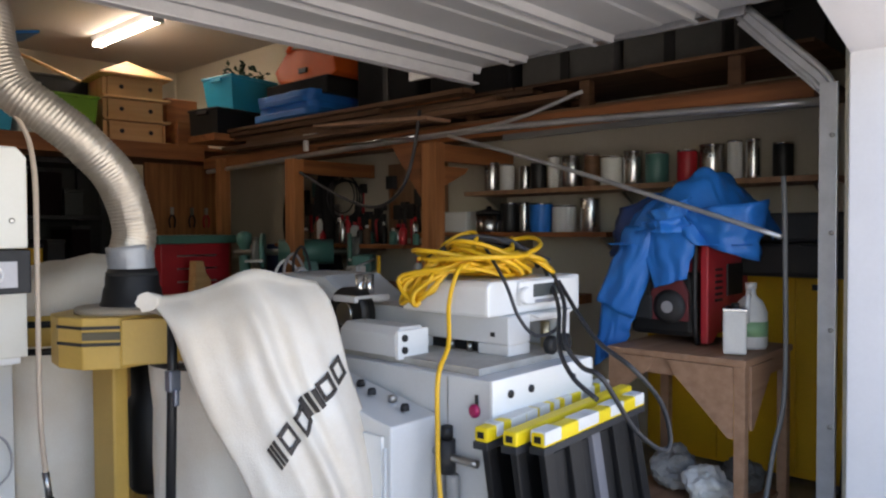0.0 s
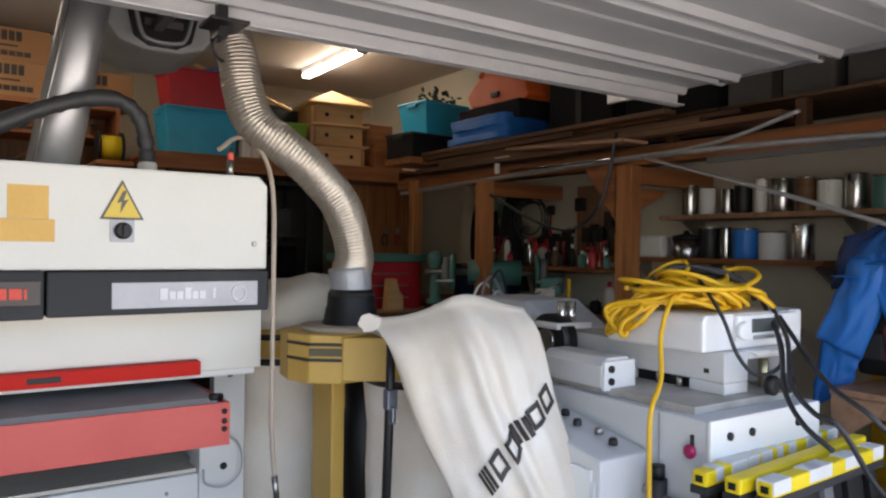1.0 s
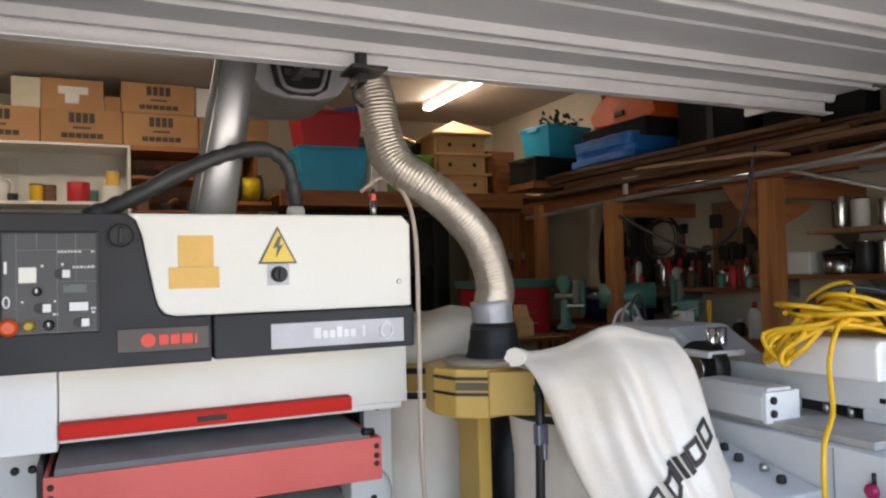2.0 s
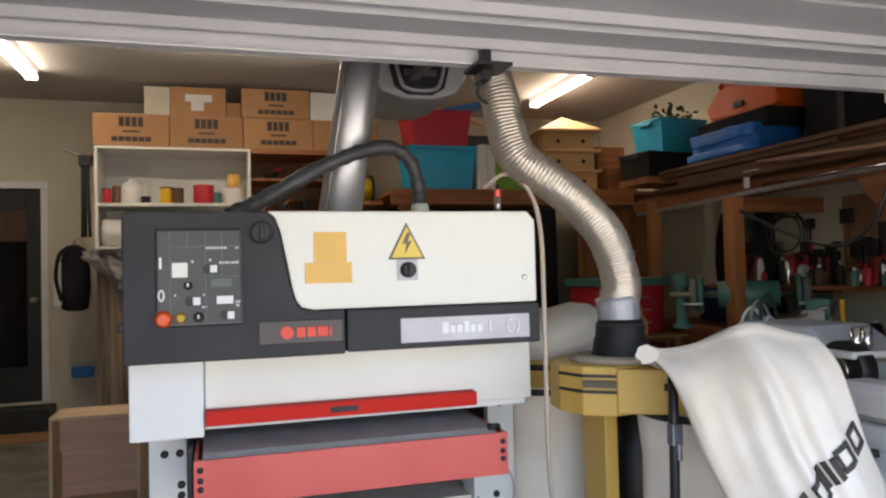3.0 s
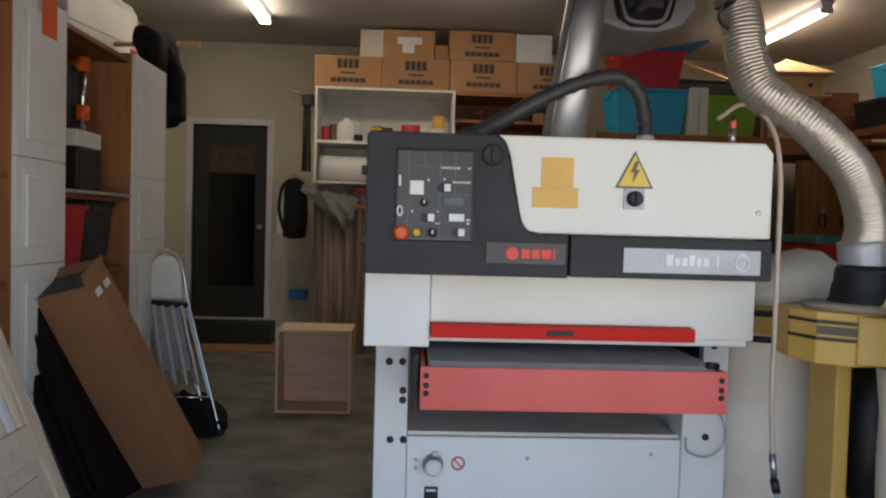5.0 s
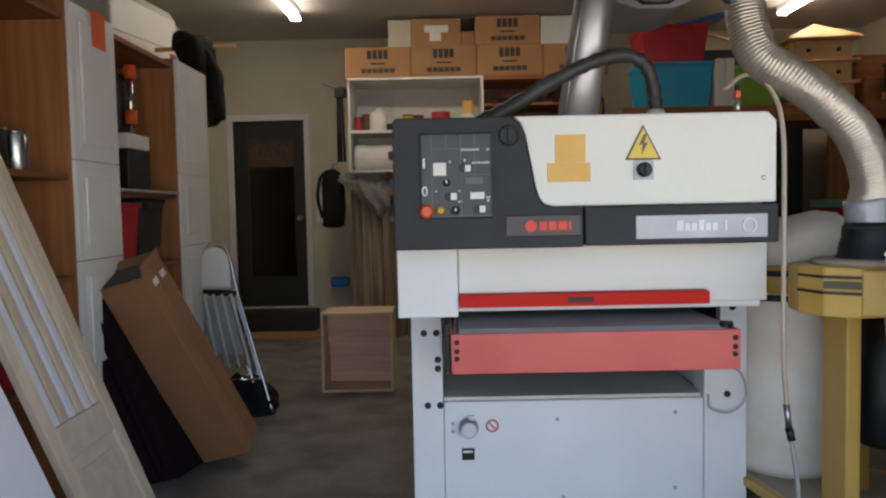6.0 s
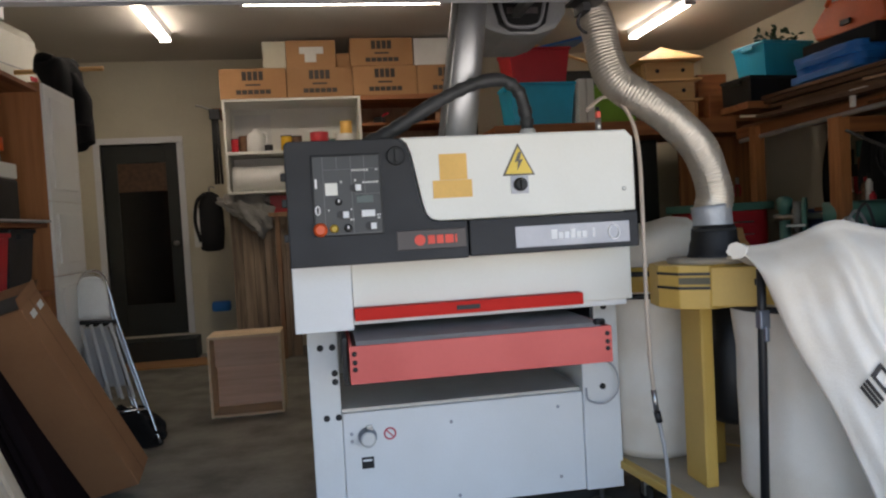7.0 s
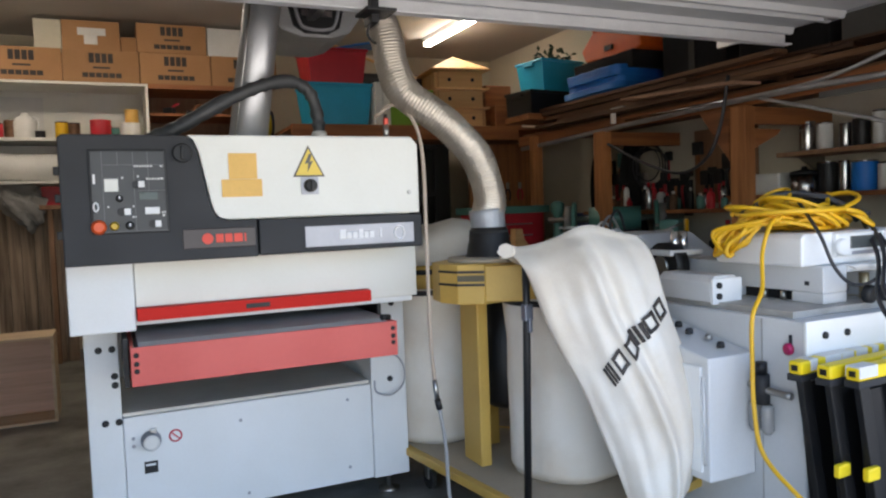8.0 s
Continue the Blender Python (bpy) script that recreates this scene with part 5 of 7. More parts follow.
while y > 1.15:
    r = random.choice((0.038, 0.05, 0.055, 0.065))
    h = random.choice((0.17, 0.19)) if r > 0.045 else random.choice((0.15, 0.2))
    tin((3.92, y - r, 1.575), r, h, mats[k % 11], ("shiny tin paint can on the wall shelf", "white paint can on the wall shelf")[k % 2])
    y -= 2 * r + random.choice((0.02, 0.03, 0.06))
    k += 1
for y, r, h, m, lab in ((3.55, 0.07, 0.12, REDBIN, "red tin on the lower wall shelf"), (3.0, 0.065, 0.19, BLACK, "black can on the lower wall shelf"), (2.88, 0.035, 0.19, TIN, "slim shiny can on the lower wall shelf"),
                        (2.745, 0.075, 0.18, BLUE, "blue and white paint can on the lower wall shelf"), (2.57, 0.075, 0.16, PAPER, "white paint can with brown drips on the wall shelf"), (2.38, 0.06, 0.2, TIN, "tall shiny tin on the lower wall shelf")):
    tin((3.92, y, 1.30), r, h, m, lab)
pot = thing("steel_pot", "brushed steel pot with dark lid", "pot", (3.85, 3.12, 1.30))
part("pot_body", lathe([(0.085, 0), (0.09, 0.01), (0.09, 0.12)], 22), TIN, pot)
part("lid", lathe([(0.092, 0.12), (0.088, 0.14), (0.02, 0.155), (0.015, 0.175)], 22), BLACK, pot)
wb = thing("white_tub", "rectangular white plastic tub on the lower wall shelf", "tub", (3.9, 3.47, 1.30))
part("tub", box((-0.09, -0.18, 0), (0.1, 0.16, 0.14), 0.015), PAPER, wb)
part("rim", box((-0.1, -0.19, 0.125), (0.11, 0.17, 0.142), 0.005), PAPER, wb)

# workbench in the far right corner with chest, machine and clutter
wbn = thing("workbench", "long fir workbench along the side wall with clutter", "workbench")
part("worktop", box((3.28, 2.5, 0.84), (4.14, 5.9, 0.90), 0.005), WOODY, wbn)
part("worktop", box((2.2, 5.25, 0.78), (3.27, 5.9, 0.83), 0.005), WOODX, wbn)
part("shelf_board", box((3.7, 3.8, 1.18), (4.14, 5.4, 1.21), 0.004), WOODY, wbn)
for y in (2.6, 4.0, 5.3):
    part("leg", box((3.3, y, 0), (3.39, y + 0.09, 0.84), 0.004), WOODZ, wbn)
part("apron", box((3.30, 2.5, 0.70), (3.34, 5.2, 0.84), 0.004), WOODY, wbn)
part("leg", box((2.24, 5.28, 0), (2.33, 5.37, 0.78), 0.004), WOODZ, wbn)
part("pegboard", box((4.125, 3.75, 1.25), (4.14, 4.4, 1.85), 0.002), PLYZ, wbn)
part("pegboard", box((3.1, 6.55, 0.9), (3.9, 6.58, 1.95), 0.002), WOODZ, wbn)
rc = thing("tool_chest", "red steel tool chest with dark green top", "tool chest")
part("cabinet", box((2.62, 5.3, 0.83), (3.20, 5.8, 1.22), 0.008), REDBIN, rc)
part("top_tray", box((2.58, 5.25, 1.22), (3.24, 5.83, 1.285), 0.01), GREENM, rc, "dark green top tray")
for z in (0.92, 1.02, 1.12):
    part("drawer_handle", box((2.75, 5.29, z), (3.08, 5.302, z + 0.012), 0.002), STEEL, rc)
solid("timber_offcut", prism([(2.78, 0.83), (2.92, 0.83), (2.92, 0.95), (2.88, 1.0), (2.86, 1.09), (2.80, 1.09)], "y", 5.10, 5.2, 0.004), PINEX, "pale stub of timber on the bench", "offcut")
solid("bench_sheet", box((2.3, 5.0, 0.832), (3.2, 5.24, 0.845), 0.003), CARD, "flat cardboard sheet on the bench end", "sheet")
gr = thing("bench_grinder", "old green bench grinder with grey wheels", "bench grinder", (3.46, 4.62, 0.90), -38)
gr.scale = (1.3, 1.3, 1.15)
part("motor", tube([(-0.16, 0, 0.22), (0.16, 0, 0.22)], 0.085, 1, 20), GREENM, gr)
part("pedestal", prism([(-0.1, 0), (0.1, 0), (0.06, 0.16), (-0.06, 0.16)], "y", -0.08, 0.08, 0.01), GREENM, gr)
part("shaft", tube([(-0.42, 0, 0.22), (0.42, 0, 0.22)], 0.022, 1, 12), STEEL, gr)
for s in (-1, 1):
    part("column", lathe([(0.055, 0), (0.055, 0.02), (0.032, 0.04), (0.032, 0.26), (0.045, 0.28), (0.045, 0.34), (0.02, 0.36)], 16, (s * 0.36, 0.02, 0.0)), GREENM, gr)
    part("wheel", tube([(s * 0.27, 0, 0.22), (s * 0.31, 0, 0.22)], 0.10, 1, 24), plain("grinding_stone", (0.24, 0.23, 0.22), 0.9), gr)
    part("wheel_guard", tube([(s * 0.24, 0, 0.22), (s * 0.265, 0, 0.22)], 0.125, 1, 24), GREENM, gr)
    part("tool_rest", box((s * 0.29 - 0.05, -0.18, 0.16), (s * 0.29 + 0.05, -0.11, 0.175), 0.003), STEEL, gr)
vs = thing("bench_vice", "green cast iron bench vice", "vice", (3.5, 4.0, 0.90), -50)
part("base", lathe([(0.11, 0), (0.11, 0.02), (0.06, 0.04), (0.05, 0.12)], 18), GREENM, vs)
part("fixed_jaw", box((-0.07, -0.02, 0.12), (0.07, 0.16, 0.24), 0.015), GREENM, vs)
part("sliding_jaw", box((-0.07, -0.12, 0.12), (0.07, -0.05, 0.24), 0.015), GREENM, vs)
part("screw", tube([(0, -0.3, 0.16), (0, -0.1, 0.16)], 0.018, 1, 10), STEEL, vs)
part("handle", tube([(-0.12, -0.28, 0.12), (0.12, -0.28, 0.22)], 0.009, 1, 8), STEEL, vs)
solid("blue_toolbox", box((3.75, 5.0, 0.90), (4.05, 5.6, 1.2), 0.02), plain("navy_plastic", (0.012, 0.03, 0.12), 0.4), "navy blue plastic toolbox on the bench", "toolbox")
solid("steel_plate", box((4.10, 4.42, 1.15), (4.12, 4.75, 1.45), 0.004), CHARCOAL, "grey steel plate on the wall above the bench", "plate")
random.seed(31)
for k in range(26):
    y, z = 3.75 + 0.075 * (k % 20) + random.uniform(-0.02, 0.02), (1.21 if k < 20 else 0.90)
    x = random.uniform(3.75, 3.9) if k < 20 else random.uniform(3.4, 3.7)
    if k >= 20:
        y = 2.7 + 0.2 * (k - 20)
    m = random.choice((BLACK, TIN, PAPER, GREENM, YSTEEL, REDBIN, BROWNY))
    r, h = random.uniform(0.022, 0.045), random.uniform(0.09, 0.24)
    o = thing("bottle", "small dusty bottle or spray can on the bench shelf", "bottle", (x, y, z), 0, "bottles above the workbench")
    part("bottle_body", lathe([(r * 0.9, 0), (r, 0.01), (r, h * 0.7), (r * 0.6, h * 0.82), (r * 0.4, h * 0.85)], 12), m, o)
    part("cap", lathe([(r * 0.42, h * 0.85), (r * 0.42, h), (r * 0.3, h * 1.01)], 10), random.choice((BLACK, PAPER, REDBIN)), o)
for k, (x, y) in enumerate(((3.55, 6.54), (3.7, 6.54), (3.35, 6.54))):
    o = thing("pliers", "dark pliers hanging on the wooden board", "pliers", (x, y, 1.35), 0, "tools on the pegboard")
    part("jaw", box((-0.015, -0.012, 0.12), (0.015, 0.008, 0.19), 0.004), STEEL, o)
    for s in (-1, 1):
        part("grip", tube([(s * 0.005, -0.003, 0.13), (s * 0.03, -0.003, 0.07), (s * 0.02, -0.003, 0.0)], 0.009, 4, 7), REDBIN if k == 1 else BLACK, o)
# dark tools added to break up and darken the pale side wall
random.seed(52)
for k in range(22):
    y, z = 3.85 + 0.082 * k + random.uniform(-0.02, 0.02), random.uniform(1.32, 1.62)
    o = thing("hanging_tool", "dark hand tool added to darken the side wall", "tool", (4.10, y, z), 0, "tools on the side wall")
    m, h = random.choice((BLACK, CHARCOAL, STEEL, GREENM, BLACK)), random.uniform(0.10, 0.22)
    part("handle", tube([(0.0, 0, -h), (-0.01, random.uniform(-0.015, 0.015), 0.0), (0.0, 0.0, 0.05)], random.uniform(0.010, 0.017), 4, 8), random.choice((BLACK, WOODZ, REDBIN, BLACK)), o)
    part("head", box((-0.025, -random.uniform(0.02, 0.06), 0.04), (0.02, random.uniform(0.02, 0.06), 0.04 + random.uniform(0.04, 0.14)), 0.008), m, o)
# black hanging cloths, added so that the wall above the bench looks dim
for y, w, z0 in ((5.05, 0.34, 0.98), (5.5, 0.3, 1.05)):

    def apron(u, v, y=y, w=w, z0=z0):
        return Vector((4.02 - 0.05 * math.sin(math.pi * v) + 0.03 * math.sin(u * 11 + v * 2), y + (u - 0.5) * w * (0.5 + 0.5 * v), 1.82 - (1.82 - z0) * v))

    solid("work_apron", cloth(apron, 16, 12, 0.008), DARKCLOTH, "black cloth added to darken the side wall", "apron", "aprons on the side wall")
solid("yellow_marker", tube([(3.30, 3.62, 0.9), (3.30, 3.62, 1.15)], 0.014, 1, 8), CABLE_Y, "yellow handled tool standing on the bench", "tool")
sp = thing("spice_box", "small white and orange carton on the bench", "carton", (3.3, 3.85, 0.90))
part("body", box((-0.04, -0.05, 0), (0.04, 0.05, 0.17), 0.003), ORANGE, sp)
part("label", box((-0.042, -0.052, 0.09), (0.042, 0.052, 0.172), 0.002), PAPER, sp)


# ---------------------------------------------------------------- left side: cabinets, air conditioner, leaning things
CX = -1.90


def panel_door(parent, y0, y1, z0, z1, x=CX):
    d = part("door", box((x, y0, z0), (x + 0.018, y1, z1), 0.003), CABDOOR, parent, "white raised panel door")
    m = 0.05
    part("door_groove", boxes([((x + 0.0175, y0 + m, z0 + m), (x + 0.020, y1 - m, z0 + m + 0.012)), ((x + 0.0175, y0 + m, z1 - m - 0.012), (x + 0.020, y1 - m, z1 - m)),
                               ((x + 0.0175, y0 + m, z0 + m + 0.012), (x + 0.020, y0 + m + 0.012, z1 - m - 0.012)), ((x + 0.0175, y1 - m - 0.012, z0 + m + 0.012), (x + 0.020, y1 - m, z1 - m - 0.012))], 0.001), CABDOOR, d)
    part("raised_field", box((x + 0.0175, y0 + m + 0.02, z0 + m + 0.02), (x + 0.029, y1 - m - 0.02, z1 - m - 0.02), 0.0095), CABDOOR, d)
    return d


for y0, y1, lab in ((3.05, 3.47, "tall fir cabinet with white raised panel doors"), (4.27, 4.80, "tall fir cabinet with white raised panel doors near the wall")):
    c = thing("tall_cabinet", lab, "cabinet", group="tall cabinets")
    part("side", box((LEFT + 0.25, y0, 0), (CX, y0 + 0.02, 2.18), 0.003), FIRSIDE, c)
    part("side", box((LEFT + 0.25, y1 - 0.02, 0), (CX, y1, 2.18), 0.003), FIRSIDE, c)
    part("top", box((LEFT + 0.25, y0 + 0.02, 2.16), (CX, y1 - 0.02, 2.18), 0.003), WOODX, c)
    part("back", box((LEFT + 0.23, y0, 0), (LEFT + 0.25, y1, 2.18), 0.002), PLYZ, c)
    for a, b in ((1.513, 2.175), (1.08, 1.510), (0.55, 1.077), (0.08, 0.547)):
        panel_door(c, y0 + 0.003, y1 - 0.003, a, b)
solid("orange_tag", box((CX + 0.031, 3.22, 2.02), (CX + 0.033, 3.345, 2.185), 0), plain("neon_orange_paper", (0.95, 0.14, 0.015), 0.7), "bright orange paper tag hanging on a cabinet door", "tag")
# open shelves before and between the cabinets
for (y0, y1, zs, lab) in ((2.35, 3.045, (0.62, 1.02, 1.45, 2.12), "open fir shelves beside the white cabinet"), (3.475, 4.265, (0.55, 1.005, 1.385, 2.15), "open shelves between the tall cabinets")):
    o = thing("open_shelf", lab, "shelf", group="open shelves")
    for z in zs:
        part("shelf_board", box((LEFT + 0.27, y0, z - 0.025), (CX - 0.01, y1, z), 0.003), WOODY, o)
    part("back_panel", box((LEFT + 0.24, y0, 0), (LEFT + 0.26, y1, 2.15), 0.002), PLYZ, o)
    if y0 < 3:
        part("side", box((LEFT + 0.27, y0 - 0.02, 0), (CX - 0.01, y0, 2.15), 0.003), WOODZ, o)
solid("steel_shelf_edge", box((CX - 0.05, 3.48, 1.387), (CX + 0.015, 4.26, 1.402), 0.003), GALV, "bright metal edging strip on a shelf", "edging")
bin_box("storage_bin", (-2.1, 3.68, 1.005), 0.3, 0.3, 0.34, REDBIN, "red plastic tub on the open shelf")
bin_box("storage_bin", (-2.13, 4.0, 1.005), 0.36, 0.32, 0.36, CHARCOAL, "grey plastic tub on the open shelf")
lv = thing("spirit_level", "orange and grey tool standing on the shelf", "tool", (-2.0, 3.90, 1.70))
part("shaft", tube([(0, 0, 0), (0, 0, 0.38)], 0.016, 1, 8), CHROME, lv)
for z in (0.06, 0.30):
    part("grip", tube([(0, 0, z), (0, 0, z + 0.07)], 0.032, 1, 12), ORANGE, lv)
solid("black_case", box((-2.28, 3.70, 1.70), (-2.03, 4.02, 2.02), 0.02), BLACK, "black tool case standing on the shelf tray", "case")
solid("wooden_block", box((-2.2, 3.75, 1.62), (-1.955, 4.02, 1.70), 0.008), CREAM, "pale wooden tray on the shelf", "tray")
solid("black_box", box((-2.25, 3.78, 1.387), (-1.965, 4.05, 1.62), 0.015), BLACK, "black box under a pale tray", "box")
for k, (y, z, m) in enumerate(((2.6, 1.45, TIN), (2.75, 1.45, BLACK), (2.9, 1.45, TIN), (2.6, 1.02, YSTEEL), (2.75, 1.02, BLACK), (2.9, 1.02, BROWNY), (2.7, 0.62, REDBIN), (2.9, 0.62, BLACK))):
    tin((-2.05, y, z), 0.055, 0.16, m, "dusty tin on the open shelf")
stf = thing("shelf_toolbox", "black tool box with clutter on the cabinet top", "toolbox", (-2.3, 3.1, 2.18), 90)
part("body", box((-0.3, -0.15, 0), (0.3, 0.15, 0.16), 0.02), BLACK, stf)
part("handle", tube([(-0.15, 0, 0.16), (-0.12, 0, 0.22), (0.12, 0, 0.22), (0.15, 0, 0.16)], 0.012, 4, 7), STEEL, stf)
part("tray", box((-0.2, -0.1, 0.16), (0.1, 0.1, 0.19), 0.01), PAPER, stf)

TIP = Matrix.Translation((0, 6.0, 2.42)) @ Matrix.Rotation(radians(4), 4, "X") @ Matrix.Translation((0, -6.0, -2.5))
ac = thing("air_conditioner", "white wall air conditioner with rounded corners", "air conditioner")
part("housing", moved(prism([(LEFT + 0.03, 2.50), (-2.56, 2.50), (-2.51, 2.53), (-2.49, 2.58), (-2.485, 2.90), (-2.53, 2.98), (LEFT + 0.03, 2.99)], "y", 4.80, 6.0, 0.025), TIP), CREAM, ac)
part("louvre", moved(prism([(-2.75, 2.492), (-2.58, 2.492), (-2.58, 2.505), (-2.75, 2.505)], "y", 4.90, 5.92, 0.002), TIP), TRIM, ac)
part("seam", moved(box((-2.494, 4.83, 2.66), (-2.484, 5.98, 2.666), 0), TIP), SILVER, ac)
part("badge", moved(box((-2.492, 5.83, 2.60), (-2.482, 5.95, 2.635), 0.001), TIP), REDBIN, ac, "small red badge")
part("wall_bracket", box((LEFT + 0.001, 4.95, 2.44), (LEFT + 0.05, 5.9, 2.9), 0.002), STEEL, ac)


def jacket(u, v):
    a = u * 2 * math.pi
    r = 0.125 + 0.045 * math.sin(v * 3.0) + 0.022 * math.sin(a * 5 + v * 4) + 0.02 * math.sin(a * 2 + v * 9)
    return Vector((-2.22 + 0.17 * v + r * 0.85 * math.cos(a) * (1 - 0.35 * v), 5.5 + r * math.sin(a), 2.56 - 0.6 * v ** 1.3 + 0.04 * math.cos(a)))


jk = thing("black_jacket", "black jacket hanging from a wooden peg rail", "jacket")
part("jacket_body", cloth(jacket, 30, 14, 0.01), DARKCLOTH, jk)
part("sleeve", tube([(-2.10, 5.45, 2.45), (-2.02, 5.42, 2.27), (-2.03, 5.42, 2.10)], 0.062, 6, 12, 0, 1, 0.02), DARKCLOTH, jk)
part("collar", tube([(-2.32, 5.5, 2.50), (-2.28, 5.45, 2.59), (-2.20, 5.45, 2.57)], 0.04, 5, 10, 0, 1, 0.01), DARKCLOTH, jk)
part("peg_rail", tube([(LEFT, 5.55, 2.50), (-1.88, 5.5, 2.52)], 0.018, 1, 8), PINEX, jk, "wooden peg rail")

# carton leaning against the cabinet
A, U = Vector((-1.575, 3.60, 0.003)), Vector((-0.323, -0.397, 0.927))
Wv, Vv = Vector((0.236, -0.041, 0.065)), Vector((0.009, 0.175, 0.078))
lc = thing("leaning_carton", "long open brown cardboard carton leaning against the cabinet", "box")
part("carton_body", slab(A, U, Wv, Vv, 0.004), SHADECARD, lc)
# body is solid: a black sheet stands in for the shaded opening
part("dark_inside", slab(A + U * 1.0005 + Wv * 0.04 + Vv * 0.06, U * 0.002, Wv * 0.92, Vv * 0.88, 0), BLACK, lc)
part("flap", slab(A + U + Vv * 0.97, U * 0.02 + Vv * 0.30, Wv * 0.98, Vv * 0.02, 0.001), SHADECARD, lc)
part("flap", slab(A + U - Vv * 0.01, U * 0.01 - Vv * 0.12, Wv * 0.99, Vv * 0.02, 0.001), SHADECARD, lc)
part("flap", slab(A + U, U * 0.01 - Wv * 0.12, Wv * 0.02, Vv * 0.97, 0.001), SHADECARD, lc)
part("flap", slab(A + U + Wv * 0.98, U * 0.05 + Wv * 0.05, Wv * 0.02, Vv * 0.97, 0.001), SHADECARD, lc)
part("seam", slab(A + Vv * 0.495 + Wv * 1.002, U, Wv * 0.004, Vv * 0.012, 0), mat("dark_card_edge", (0.18, 0.09, 0.04), 0.8, scale=4, fine=40, bump=0), lc)
for k in range(2):
    part("print_mark", slab(A + U * 0.93 + Wv * 1.004 + Vv * (0.22 + 0.4 * k), U * 0.03, Wv * 0.004, Vv * 0.24, 0), PAPER, lc, "white printed marks")
# dark folded tables
for k in range(3):
    B = Vector((-1.63 - 0.075 * k, 3.42 - 0.06 * k, 0.0))
    o = thing("folding_table", "dark maroon folded table leaning behind the carton", "table", group="leaning folded tables")
    u2, w2, v2 = Vector((-0.24, -0.21, 0.90 - 0.05 * k)), Vector((-0.06, -0.055, -0.012)), Vector((0.10, 0.42, 0.0))
    part("tabletop", slab(B, u2, w2, v2, 0.006), MAROON, o)
    part("edge_band", slab(B - v2 * 0.012, u2, w2, v2 * 0.012, 0.003), MAROON, o)
    part("folded_leg", tube([B + u2 * 0.1 + w2 * 0.5 - v2 * 0.04, B + u2 * 0.9 + w2 * 0.5 - v2 * 0.04], 0.008, 1, 8), (MAROON, STEEL, MAROON)[k], o)
solid("blue_sack", slab((-1.74, 3.02, 0.0), (-0.05, 0.02, 0.2), (-0.1, 0, 0.03), (0.02, -0.2, 0), 0.03), plain("dusty_blue_cloth", (0.05, 0.08, 0.2), 0.8), "crumpled blue sack behind the tables", "sack")
# louvred pine door leaning in front
LB, LU = Vector((-1.43, 2.728, 0.0)), Vector((-0.30, -0.205, 1.045)) * 1.55
LV = Vector((-0.02, -0.40, -0.02))
LN = LU.cross(LV).normalized() * -0.03
if LN.x < 0:
    LN = -LN
ld = thing("slatted_door", "unpainted pine door with slatted upper half leaning on the shelves", "door panel")
for a, b in ((0.0, 0.14), (0.86, 1.0)):
    part("stile", slab(LB + LV * a, LU, LN, LV * (b - a), 0.004), PALEZ, ld)
for a, b in ((0.0, 0.06), (0.30, 0.37), (0.95, 1.0)):
    part("rail", slab(LB + LV * 0.14 + LU * a, LU * (b - a), LN, LV * 0.72, 0.004), PALEX, ld)
part("panel", slab(LB + LV * 0.14 + LU * 0.06 + LN * 0.2, LU * 0.24, LN * 0.4, LV * 0.72, 0.003), PALEX, ld)
part("raised_field", slab(LB + LV * 0.24 + LU * 0.09 + LN * 0.6, LU * 0.18, LN * 0.25, LV * 0.52, 0.006), PALEX, ld)
for i in range(6):
    part("slat", slab(LB + LV * (0.155 + i * 0.12) + LU * 0.37 + LN * 0.25, LU * 0.58, LN * 0.5, LV * 0.085, 0.004), PALEZ if i % 2 == 0 else TRIM, ld)
solid("white_board", slab((-1.36, 2.12, 0.0), LU * 0.62, LN * 0.6, (-0.02, -0.32, 0), 0.004), TRIM, "white painted board leaning in front of the slatted door", "board")
solid("blue_tote", slab((-1.28, 1.95, 0.0), (-0.06, -0.06, 0.42), (0.1, 0, 0.02), (0, -0.3, 0), 0.02), BLUE, "blue plastic tote beside the white board", "tote")


